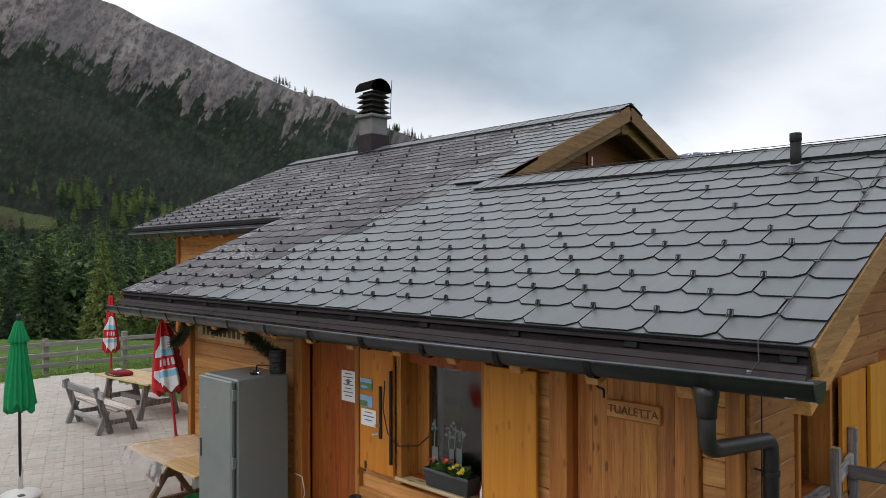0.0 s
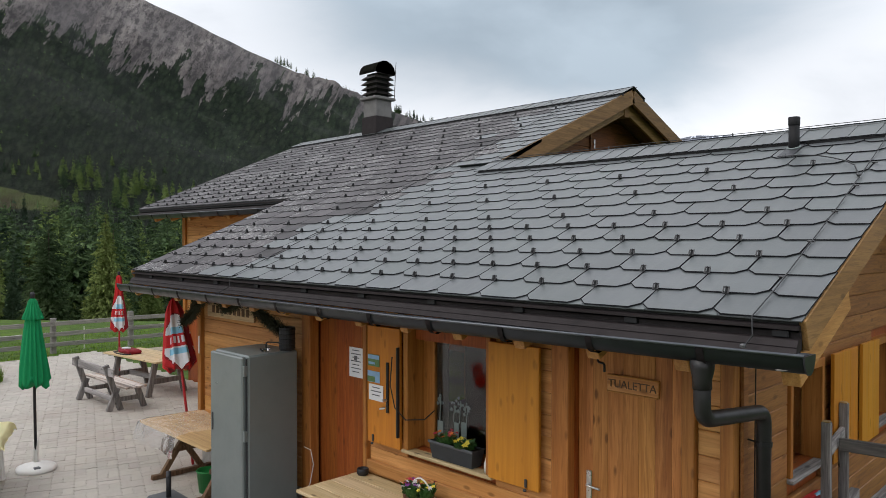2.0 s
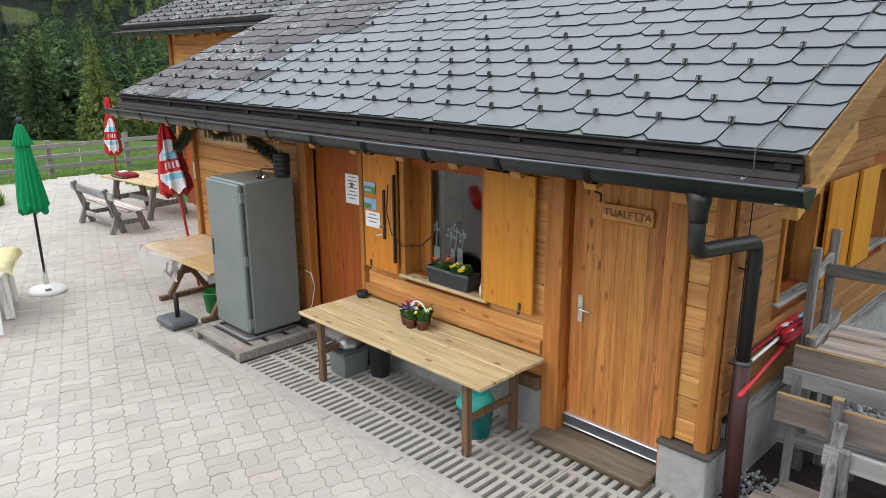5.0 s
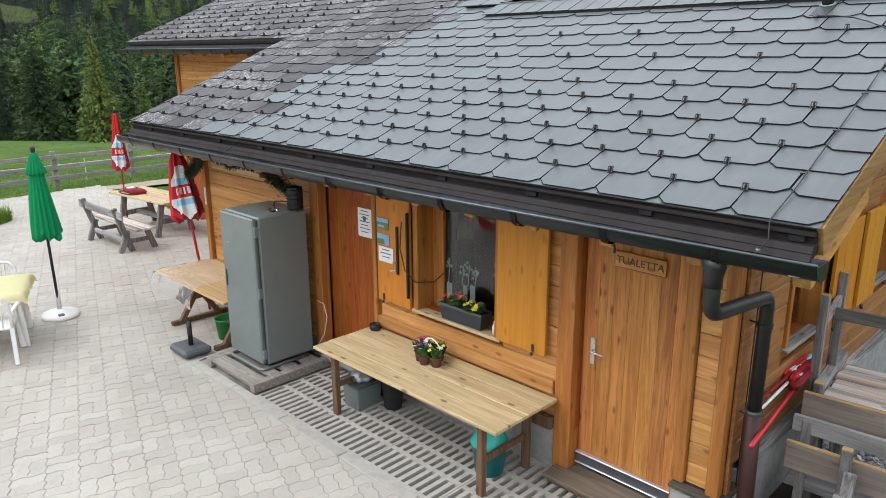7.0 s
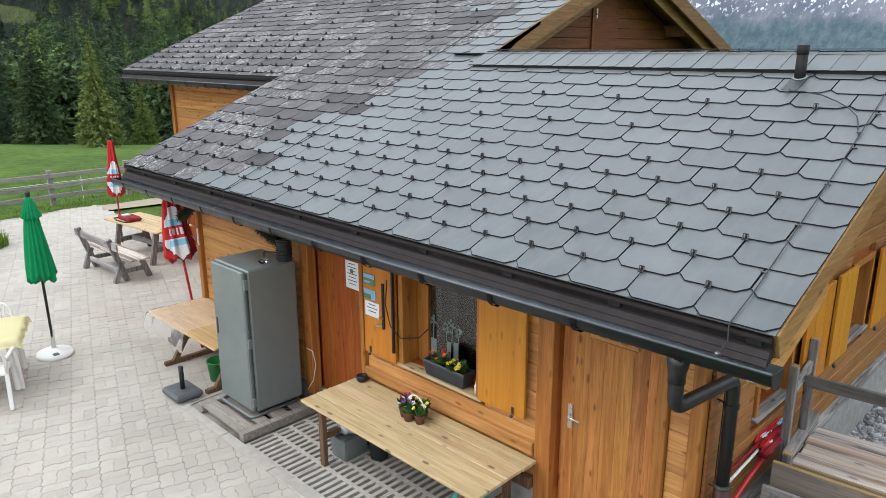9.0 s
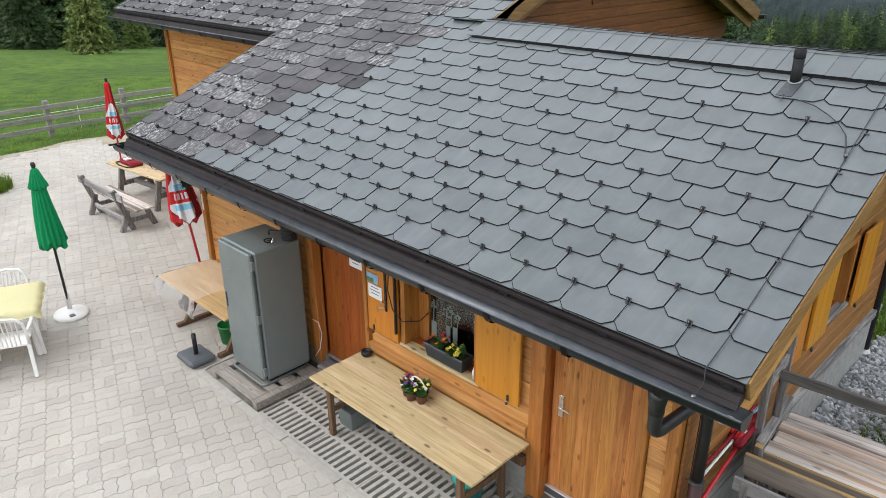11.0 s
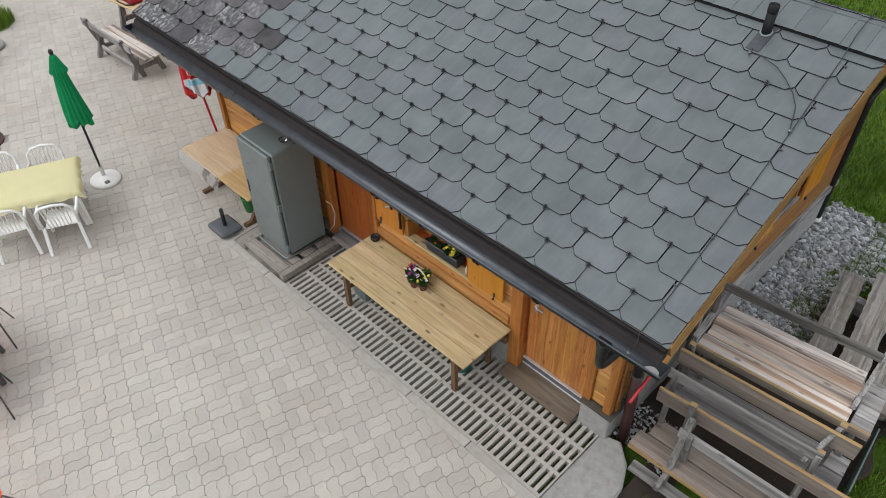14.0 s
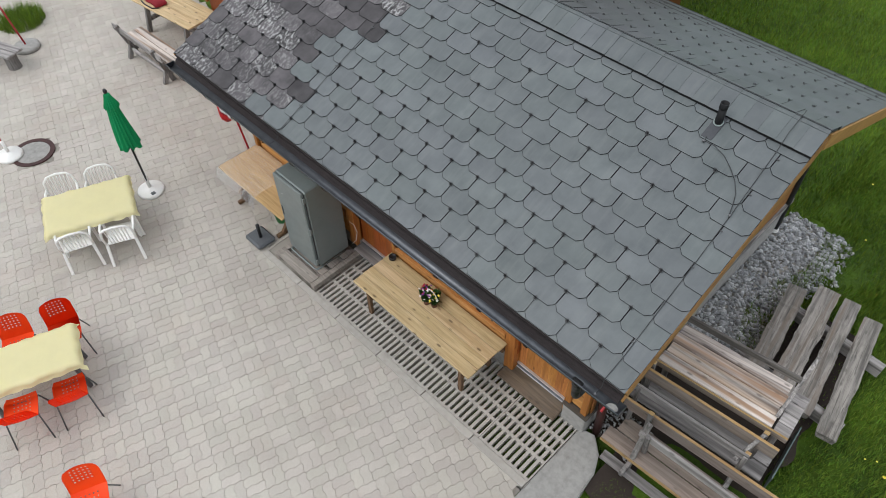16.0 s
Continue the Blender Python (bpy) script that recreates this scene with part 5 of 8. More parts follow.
tagged(part("grit_bed", box(-7.95, -6.6, 3.455, 4.612, -0.2, -0.012, 0), SAND), "bare grit under the pallet", "ground", "", "structure")

# ---- fridge on its pallet ----
pallet = thing("pallet", (-7.25, 3.9, 0.0), "weathered grey wooden pallet under the metal fridge", "pallet")
for y0, y1, a, b in ((3.47, 3.66, -7.62, -6.74), (3.72, 3.86, -7.62, -6.74), (3.92, 4.12, -7.62, -6.74), (4.2, 4.4, -7.62, -6.74)):
    part("board", box(a, b, y0, y1, 0.075, 0.105, 0.004), W_DECK, pallet)
for xx in (-7.66, -6.68):
    part("bearer", box(xx - 0.05, xx + 0.05, 3.46, 4.55, 0.0, 0.11, 0.006), W_DECK, pallet)
part("bearer", box(-7.6, -6.74, 3.52, 4.5, 0.0, 0.03, 0.004), W_DECK, pallet)
fridge = thing("metal_fridge", (-7.2, 4.06, 0.105), "old grey-green enamelled upright fridge on a pallet", "fridge")
fx0, fx1, fy0, fy1, fz0, fz1 = -7.60, -6.85, 3.79, 4.42, 0.17, 1.91
part("body", box(fx0, fx1, fy0, fy1, fz0, fz1, 0.018), FRIDGE, fridge)
fdoor = part("door", box(fx0 + 0.004, fx1 - 0.03, fy0 - 0.058, fy0 - 0.004, fz0 + 0.015, fz1 - 0.015, 0.014), FRIDGE, fridge)
part("door_seal", box(fx0 + 0.015, fx1 - 0.045, fy0 - 0.004, fy0 + 0.002, fz0 + 0.03, fz1 - 0.03, 0), FRIDGE_SEAL, fridge)
part("handle", box(fx0 + 0.045, fx0 + 0.075, fy0 - 0.066, fy0 - 0.059, 1.0, 1.2, 0.003), FRIDGE_SEAL, fdoor, "dark recessed handle")
part("badge", lathe([(0.012, 0), (0.012, 0.004)], 10, at=(fx0 + 0.17, fy0 - 0.062, 1.55)), CHROME, fdoor)
for z in (0.30, 1.04, 1.75):
    part("hinge", box(fx1 - 0.028, fx1 - 0.002, fy0 - 0.05, fy0 - 0.004, z - 0.06, z + 0.06, 0.006), FRIDGE, fridge, "steel hinge")
part("hinge_rail", box(fx1 - 0.018, fx1 - 0.006, fy0 - 0.022, fy0 - 0.006, fz0 + 0.03, fz1 - 0.03, 0.002), FRIDGE_SEAL, fridge)
part("base_rail", tube(arc_pts([(fx0 + 0.02, 4.35, 0.125), (fx0 + 0.02, 3.71, 0.125), (fx1 - 0.02, 3.71, 0.125), (fx1 - 0.02, 4.35, 0.125)], 0.06), 0.018, 8), FRIDGE, fridge, "", True)
part("foot", box(fx0 + 0.05, fx1 - 0.05, 3.85, 4.36, 0.107, 0.17, 0.004), FRIDGE_SEAL, fridge)
lantern = thing("wire_lantern", (-6.93, 4.33, 1.91), "black wire-mesh lantern on top of the fridge", "lantern")
part("basket", lathe([(0.085, 0.0), (0.09, 0.02), (0.09, 0.26), (0.08, 0.26), (0.08, 0.03)], 18, at=(-6.93, 4.33, 1.912)), DARK, lantern)
for k in range(5):
    part("hoop", lathe([(0.093, 0.0), (0.098, 0.006), (0.093, 0.012)], 18, at=(-6.93, 4.33, 1.93 + 0.052 * k)), DARK, lantern)
dish = thing("glass_ashtray", (-7.02, 4.10, 1.912), "small clear glass ashtray on the fridge", "ashtray")
part("bowl", lathe([(0.045, 0.0), (0.06, 0.03), (0.052, 0.03), (0.04, 0.008)], 16, at=(-7.02, 4.10, 1.912)), GLASS, dish, "", True)
tool = thing("iron_handle", (-7.15, 4.25, 1.912), "bent iron handle lying on the fridge top", "handle")
part("rod", tube(arc_pts([(-7.20, 4.22, 1.92), (-7.20, 4.22, 1.985), (-7.04, 4.32, 1.985), (-7.04, 4.32, 1.92)], 0.03), 0.008, 8), DARK, tool, "", True)
flex = thing("power_cable", (-6.75, 4.5, 0.3), "thin white cable looped behind the fridge", "cable")
part("wire", tube([(-6.80, 4.46, 0.25), (-6.70, 4.48, 0.4), (-6.66, 4.50, 0.62), (-6.70, 4.49, 0.78), (-6.80, 4.47, 0.8)], 0.005, 6), WHITE, flex, "", True)

# ---- serving table ----
def table_top(name, x0, x1, y0, y1, z, boards, material, parent, thick=0.032):
    w = (y1 - y0) / boards
    for k in range(boards):
        part(name, box(x0 + random.uniform(-0.006, 0.006), x1 + random.uniform(-0.006, 0.006), y0 + k * w + 0.003, y0 + (k + 1) * w - 0.003, z - thick, z + random.uniform(-0.002, 0), 0.004), material, parent)


serving = thing("serving_table", (-4.6, 4.15, 0.0), "long pale spruce serving table with brown legs on the grate", "table")
table_top("top_board", -5.85, -3.36, 3.73, 4.555, 0.73, 4, W_TABLE, serving)
for xx in (-5.62, -3.60):
    for yy in (3.84, 4.44):
        part("leg", box(xx - 0.035, xx + 0.035, yy - 0.03, yy + 0.03, 0.0, 0.695, 0.006), W_LEG, serving)
    part("stretcher", box(xx - 0.018, xx + 0.018, 3.872, 4.408, 0.30, 0.36, 0.005), W_LEG, serving)
    part("cross_rail", box(xx - 0.02, xx + 0.02, 3.875, 4.405, 0.63, 0.694, 0.004), W_LEG, serving)
part("apron", box(-5.58, -3.64, 4.425, 4.455, 0.60, 0.69, 0.004), W_LEG, serving)


def blossoms(parent, cx, cy, z, r, count, petals, seed, h=0.10):
    rnd = random.Random(seed)
    bm = bmesh.new()
    for k in range(count * 9):
        a, q = rnd.uniform(0, math.tau), math.sqrt(rnd.random()) * r
        base = Vector((cx + q * 0.5 * math.cos(a), cy + q * 0.5 * math.sin(a), z))
        tip = Vector((cx + q * math.cos(a), cy + q * math.sin(a), z + rnd.uniform(0.2, 1) * h))
        side = Vector((-math.sin(a), math.cos(a), rnd.uniform(-0.4, 0.4))) * rnd.uniform(0.014, 0.026)
        mid = (base + tip) / 2 + Vector((0, 0, 0.015))
        vs = [bm.verts.new(p) for p in (base, mid + side, tip, mid - side)]
        bm.faces.new(vs)
    tagged(part("leaves", bm, FLOWER_LEAF, parent), "", "", "", "stuff")
    for n, mtl in enumerate(petals):
        bm = bmesh.new()
        for k in range(max(2, count // len(petals))):
            a, q = rnd.uniform(0, math.tau), math.sqrt(rnd.random()) * r
            c = Vector((cx + q * math.cos(a), cy + q * math.sin(a), z + h * rnd.uniform(0.75, 1.15)))
            tilt = Matrix.Translation(c) @ pose(0, 0, 0, rnd.uniform(-35, 35), rnd.uniform(-35, 35), rnd.uniform(0, 90))
            for p in range(5):
                b = p * math.tau / 5
                vs = [bm.verts.new(tilt @ Vector(v)) for v in ((0, 0, 0), (0.014 * math.cos(b - 0.6), 0.014 * math.sin(b - 0.6), 0.003), (0.025 * math.cos(b), 0.025 * math.sin(b), 0.002), (0.014 * math.cos(b + 0.6), 0.014 * math.sin(b + 0.6), 0.003))]
                bm.faces.new(vs)
        tagged(part("petals", bm, mtl, parent), "", "", "", "stuff")


def pot_group():
    for k, (dx, dy, petals) in enumerate(((-0.12, 0.04, [PETAL_R, PETAL_V]), (-0.01, -0.08, [PETAL_V, WHITE]), (0.11, -0.04, [PETAL_Y, WHITE]), (0.03, 0.08, [PETAL_R, PETAL_Y]), (-0.10, -0.05, [WHITE, PETAL_R]))):
        x, y = -4.70 + dx, 4.32 + dy
        p = thing("flower_pot", (x, y, 0.73), "small brown plastic pot of pansies on the table", "flower pot", "pansy pots")
        part("pot", lathe([(0.042, 0.0), (0.056, 0.088), (0.060, 0.096), (0.054, 0.096), (0.049, 0.08)], 14, at=(x, y, 0.731)), TERRACOTTA, p, "", True)
        part("soil", lathe([(0.050, 0.0), (0.050, 0.004)], 12, at=(x, y, 0.808)), SOIL, p)
        blossoms(p, x, y, 0.815, 0.095, 9, petals, 40 + k, 0.11)
    h = thing("pot_carrier", (-4.70, 4.32, 0.73), "white plastic carrier handle over the flower pots", "carrier")
    part("handle", tube([(-4.70 + 0.13 * math.cos(a), 4.33, 0.82 + 0.15 * math.sin(a)) for a in np.linspace(0, math.pi, 9)], 0.008, 6), WHITE, h, "", True)


pot_group()
ash = thing("black_ashtray", (-5.73, 4.47, 0.73), "round black ashtray at the table's corner", "ashtray")
part("bowl", lathe([(0.05, 0.0), (0.062, 0.02), (0.062, 0.065), (0.052, 0.07), (0.045, 0.05), (0.03, 0.045)], 18, at=(-5.73, 4.47, 0.731)), DARK, ash, "", True)
wbox = thing("window_box", (-4.53, 4.64, 1.09), "grey plastic flower box with pansies on the sill", "flower box")
bm = bmesh.new()
vs = [bm.verts.new(p) for p in [(-4.80, 4.575, 1.092), (-4.29, 4.575, 1.092), (-4.29, 4.70, 1.092), (-4.80, 4.70, 1.092), (-4.83, 4.555, 1.255), (-4.26, 4.555, 1.255), (-4.26, 4.72, 1.255), (-4.83, 4.72, 1.255)]]
for f in ((3, 2, 1, 0), (0, 1, 5, 4), (1, 2, 6, 5), (2, 3, 7, 6), (3, 0, 4, 7)):
    bm.faces.new([vs[i] for i in f])
bmesh.ops.solidify(bm, geom=bm.faces[:], thickness=0.008)
part("trough", bm, GREY_PLASTIC, wbox)
part("rim", box(-4.835, -4.255, 4.545, 4.56, 1.235, 1.262, 0.004), GREY_PLASTIC, wbox)
part("soil", box(-4.81, -4.28, 4.565, 4.71, 1.2, 1.235, 0), SOIL, wbox)
blossoms(wbox, -4.66, 4.63, 1.235, 0.12, 16, [PETAL_O, PETAL_R], 61, 0.10)
blossoms(wbox, -4.42, 4.63, 1.235, 0.13, 16, [PETAL_Y], 62, 0.08)
bell = thing("white_bottle", (-4.13, 4.62, 1.09), "small white bottle on the window sill", "bottle")
part("body", lathe([(0.022, 0), (0.024, 0.08), (0.010, 0.11), (0.010, 0.13)], 12, at=(-4.14, 4.61, 1.089)), WHITE, bell, "", True)
wcable = thing("hanging_cable", (-5.1, 4.55, 1.5), "black cable sagging from the shutter to the window", "cable")
part("wire", tube([(-5.30, 4.50, 2.0), (-5.33, 4.50, 1.72), (-5.26, 4.50, 1.50), (-5.12, 4.52, 1.40), (-5.0, 4.66, 1.40), (-4.96, 4.76, 1.48)], 0.006, 6), DARK, wcable, "", True)


def bucket(name, x, y, r, h, material, label):
    b = thing(name, (x, y, 0.0), label, "bucket")
    part("body", lathe([(r * 0.8, 0.0), (r, h), (r * 1.05, h), (r * 1.05, h + 0.015), (r * 0.94, h + 0.015), (r * 0.76, 0.02)], 20, at=(x, y, 0.0)), material, b, "", True)
    return b


bk = bucket("teal_bucket", -3.80, 4.17, 0.16, 0.27, TEAL, "teal plastic bin with a domed lid under the serving table")
part("lid", lathe([(0.172, 0.0), (0.174, 0.02), (0.16, 0.05), (0.125, 0.12), (0.09, 0.15), (0.03, 0.155)], 24, at=(-3.80, 4.17, 0.282)), TEAL_LID, bk, "lighter teal domed lid", True)
part("lid_grip", tube([(-3.86, 4.17, 0.435), (-3.83, 4.17, 0.47), (-3.77, 4.17, 0.47), (-3.74, 4.17, 0.435)], 0.012, 8), DARK, bk, "dark lid grip", True)
part("bail", tube([(-3.80 + 0.178 * math.cos(a), 4.17 - 0.12 * math.sin(a), 0.29 - 0.02 * math.sin(a)) for a in np.linspace(0, math.pi, 12)], 0.004, 6), GREY_TUBE, bk, "thin wire bail", True)
crate = thing("storage_box", (-5.61, 4.17, 0.0), "grey translucent plastic box with a silver bag on top", "box")
bm = box(-5.74, -5.48, 4.0, 4.34, 0.0, 0.26, 0.012)
for v in bm.verts:
    if v.co.z < 0.1:
        v.co.x = -5.61 + (v.co.x + 5.61) * 0.88
        v.co.y = 4.17 + (v.co.y - 4.17) * 0.9
part("body", bm, FRIDGE, crate)
part("rim", box(-5.755, -5.465, 3.985, 4.355, 0.261, 0.285, 0.008), GREY_PLASTIC, crate)
bm = lathe([(0.10, 0.0), (0.125, 0.03), (0.11, 0.07), (0.06, 0.10), (0.02, 0.105)], 26, 7, 0.10, at=(0, 0, 0))
for v in bm.verts:
    v.co += Vector((-5.61, 4.17, 0.286)) + 0.012 * noise.noise_vector(v.co * 22)
part("bag", bm, plain("silver_film", (0.45, 0.47, 0.48), 0.3, 0.6), crate, "crumpled silver bag", True)
bucket("grey_bin", -5.33, 4.36, 0.12, 0.34, FRIDGE_SEAL, "black plastic bin at the wall under the serving table")

# ---- table under plastic sheet, umbrella stand ----
W_PLY = wood("tan_plywood", (0.42, 0.255, 0.115), (0.62, 0.415, 0.205), "x", 0.5, 0.05, 0, "object", 0.1, 0.5)
covered = thing("covered_table", (-8.66, 4.17, 0.0), "light plywood table half under a clear plastic sheet", "table")
part("top", box(-9.60, -7.70, 3.73, 4.59, 0.70, 0.73, 0.005), W_PLY, covered)
for xx in (-9.25, -8.05):
    for s in (-1, 1):
        part("trestle_leg", beam((xx, 4.16 - s * 0.30, 0.0), (xx, 4.16 + s * 0.16, 0.70), 0.06, 0.07, 0.005), W_LEG, covered)
    part("crossbar", beam((xx, 3.95, 0.34), (xx, 4.37, 0.34), 0.04, 0.06, 0.004), W_LEG, covered)
    part("foot_bar", beam((xx, 3.74, 0.03), (xx, 4.58, 0.03), 0.07, 0.06, 0.006), W_LEG, covered)


def sheet():
    rnd = random.Random(8)
    s = thing("plastic_sheet", (-9.0, 4.1, 0.73), "crumpled clear plastic sheet hanging off the table", "sheet")
    bm = bmesh.new()
    nx, ny = 30, 22
    g = []
    for j in range(ny + 1):
        row = []
        for i in range(nx + 1):
            u, v = i / nx, j / ny
            x = -9.92 + 1.45 * u
            y = 3.46 + 1.1 * v
            z = 0.737 + 0.03 * abs(noise.noise((x * 6, y * 6, 0.0))) + 0.008 * rnd.random()
            if x < -9.61:
                t = -9.61 - x
                z = 0.735 - t * 0.85
                x = -9.615 - 0.06 * (1 + noise.noise((y * 9, t * 6, 1.0))) * min(1, t * 8)
            if y < 3.72:
                t = 3.72 - y
                z = min(z, 0.735 - t * (0.95 + 0.3 * noise.noise((x * 3, 0.0, 3.0))))
                y = 3.715 - 0.05 * (1 + noise.noise((x * 8, t * 6, 2.0))) * min(1, t * 8)
            row.append(bm.verts.new((x, y, z)))
        g.append(row)
    for j in range(ny):
        for i in range(nx):
            bm.faces.new((g[j][i], g[j][i + 1], g[j + 1][i + 1], g[j + 1][i]))
    ob = part("film", bm, FILM, s, "", True)
    ob.visible_shadow = False


sheet()
grn = bucket("green_pot", -8.35, 4.08, 0.14, 0.26, GREEN_PLASTIC, "green plastic pot under the covered table")
stand = thing("umbrella_stand", (-8.19, 3.50, 0.0), "empty grey plastic umbrella stand with a black tube", "umbrella stand")
part("base", box(-8.43, -7.99, 3.32, 3.68, 0.02, 0.115, 0.03), GREY_PLASTIC, stand)
part("tube", tube([(-8.19, 3.50, 0.11), (-8.19, 3.50, 0.42)], 0.03, 12), DARK, stand, "", True)
part("knob", tube([(-8.19, 3.50, 0.36), (-8.13, 3.47, 0.36)], 0.016, 8), DARK, stand)


# ---- parasols ----
def parasol(name, foot, tip, low, label, canvas, r=0.27, cap=True, pole=None, group="closed parasols", facing=None):
    foot, tip = Vector(foot), Vector(tip)
    d = (tip - foot)
    ln = d.length
    turn = d.to_track_quat("Z", "Y").to_matrix().to_4x4()
    m = Matrix.Translation(foot) @ turn
    p = new(name)
    p.matrix_basis = m
    tagged(p, label, "parasol", group)
    local("pole", tube([(0, 0, 0), (0, 0, ln - 0.02)], 0.019, 10), pole or DARK, p, "", True)
    keys = [(low, r * 0.80), (low + 0.03, r), (low + 0.2, r * 0.93), (low + 0.55, r * 0.72), (low + 0.85, r * 0.5), (ln - 0.10, 0.05), (ln - 0.06, 0.02)]
    prof = [(lerp(z, keys), z) for z in [low + (ln - 0.06 - low) * k / 30 for k in range(31)]]
    prof = [(lerp(z, prof_z), z) for prof_z in [[(q, p) for p, q in prof]] for z in [low + (ln - 0.06 - low) * k / 84 for k in range(85)]] if facing else prof
    bm = lathe(prof, 176 if facing else 144, 8 if facing else 15, 0.17 if facing else 0.10)
    face_to = math.atan2(*(m.to_3x3().inverted() @ Vector(facing)).yx) if facing else None
    for f in bm.faces:
        c = f.calc_center_median()
        if face_to is None:
            continue
        for turn_by in (0.0, 3.1):
            da = (math.atan2(c.y, c.x) - face_to - turn_by + math.pi) % math.tau - math.pi
            u, q = da / 1.25, (c.z - low - 0.40) / 0.38
            d = u * u + q * q
            if d < 1:
                f.material_index = 1
                if abs(q) < 0.24:
                    f.material_index = 1 if abs(q) < 0.13 and abs(u) < 0.72 and (u * 4.2) % 1.0 < 0.52 else 0
                elif 0.24 < q < 0.50 and abs(u) < 0.6 or -0.52 < q < -0.30 and abs(u) < 0.75:
                    f.material_index = 2
            elif d < 1.12:
                f.material_index = 3
        if 0.9 < (math.atan2(c.y, c.x) - face_to) % math.tau < 1.9:
            f.material_index = 3
    for v in bm.verts:
        a = math.atan2(v.co.y, v.co.x)
        s = 1 + 0.10 * math.sin(a * 3 + v.co.z * 2.2) + 0.05 * math.sin(a * 16 + 1.0)
        v.co.x *= s
        v.co.y *= s
        if v.co.z < low + 0.1:
            v.co.z += 0.035 * math.cos(8 * a) + 0.02 * math.sin(3 * a)
    can = local("canopy", bm, canvas, p, "", True)
    if facing:
        for extra in (WHITE_CLOTH, BLUE_CLOTH, DARK_RED):
            can.data.materials.append(extra)
    if cap:
        local("cap", lathe([(0.118, ln - 0.34), (0.120, ln - 0.325), (0.09, ln - 0.24), (0.045, ln - 0.09), (0.02, ln - 0.06)], 96, 15, 0.11), canvas, p, "", True)
    local("finial", lathe([(0.012, ln - 0.08), (0.03, ln - 0.04), (0.034, ln - 0.01), (0.022, ln + 0.02)], 14), DARK, p, "", True)
    return p


gy = yard_z(0, 2.76)
parasol("green_parasol", (-10.72, 2.77, gy + 0.06), (-10.60, 2.71, 2.44), 1.13, "closed green parasol on a white round foot", GREEN_CLOTH, 0.175)
foot = thing("parasol_stand", (-10.72, 2.77, gy), "round white plastic parasol foot with a short tube", "parasol stand")
part("disc", lathe([(0.245, 0.0), (0.25, 0.03), (0.235, 0.065), (0.08, 0.085), (0.05, 0.12)], 32, at=(-10.72, 2.77, gy)), WHITE, foot, "", True)
part("tube", lathe([(0.033, 0.1), (0.031, 0.40), (0.027, 0.42)], 14, at=(-10.72, 2.77, gy)), WHITE, foot, "", True)
part("filler_cap", box(-10.60, -10.52, 2.70, 2.78, gy + 0.05, gy + 0.085, 0.008), GREY_PLASTIC, foot)


parasol("red_parasol", (-9.50, 4.43, 0.0), (-10.16, 4.44, 2.36), 1.36, "closed red and white parasol leaning by the wall corner", RED_CLOTH, 0.205, False, RED_PAINT, facing=(9.7, -4.4, 0.0))
parasol("red_parasol", (-16.5, 6.05, 0.0), (-16.5, 6.05, 2.42), 1.12, "closed red and white parasol standing by the picnic table", RED_CLOTH, 0.155, False, RED_PAINT, facing=(16.5, -6.0, 0.0))

# ---- picnic table and bench ----
picnic = thing("picnic_table", (-14.95, 6.05, 0.0), "grey-legged wooden picnic table with a pale plank top", "table", "", "", 7)
for k in range(5):
    local("top_board", box(-1.05, 1.05, -0.42 + 0.168 * k + 0.003, -0.42 + 0.168 * (k + 1) - 0.003, 0.71, 0.75, 0.005), W_TABLE, picnic)
for xx in (-0.72, 0.72):
    for s in (-1, 1):
        local("leg", beam((xx, s * 0.40, 0.0), (xx, s * 0.24, 0.71), 0.07, 0.11, 0.006), W_GREY_Z, picnic)
    local("crossbar", beam((xx, -0.36, 0.30), (xx, 0.36, 0.30), 0.06, 0.10, 0.006), W_GREY_Z, picnic)
local("beam", beam((-0.7, 0, 0.30), (0.7, 0, 0.30), 0.08, 0.09, 0.006), W_GREY, picnic)
pbench = thing("garden_bench", (-14.25, 4.95, 0.0), "weathered grey wooden bench with a plank backrest", "bench", "", "", 2)
for k in range(2):
    local("seat_board", box(-0.98, 0.98, -0.03 + 0.20 * k, 0.155 + 0.20 * k, 0.415, 0.45, 0.005), W_STREAK, pbench)
for z in (0.74,):
    local("back_board", beam((-0.98, -0.25, z), (0.98, -0.25, z), 0.035, 0.15, 0.005), W_GREY, pbench)
for xx in (-0.72, 0.72):
    local("back_post", beam((xx, -0.02, 0.0), (xx, -0.29, 0.86), 0.07, 0.10, 0.006), W_GREY_Z, pbench)
    local("front_leg", beam((xx, 0.42, 0.0), (xx, 0.28, 0.415), 0.07, 0.10, 0.006), W_GREY_Z, pbench)
    local("rear_leg", beam((xx, -0.24, 0.0), (xx, -0.08, 0.415), 0.07, 0.10, 0.006), W_GREY_Z, pbench)
    local("side_rail", beam((xx, -0.20, 0.20), (xx, 0.34, 0.20), 0.05, 0.08, 0.005), W_GREY_Z, pbench)
local("long_rail", beam((-0.7, -0.12, 0.2), (0.7, -0.12, 0.2), 0.05, 0.09, 0.005), W_GREY, pbench)
bag = thing("red_cushion_bag", (-15.4, 5.85, 0.75), "flat dark red bag with a pale print on the picnic table", "bag")
bm = box(-0.30, 0.30, -0.15, 0.15, 0.0, 0.09, 0.03)
bmesh.ops.subdivide_edges(bm, edges=bm.edges[:], cuts=3, use_grid_fill=True)
for v in bm.verts:
    v.co += 0.03 * noise.noise_vector(v.co * 5) * (1 if v.co.z > 0.02 else 0)
bag_body = local("body", bm, DARK_RED, bag, "", True)
local("print", box(-0.18, -0.02, -0.10, 0.04, 0.085, 0.112, 0.004), WHITE_CLOTH, bag)
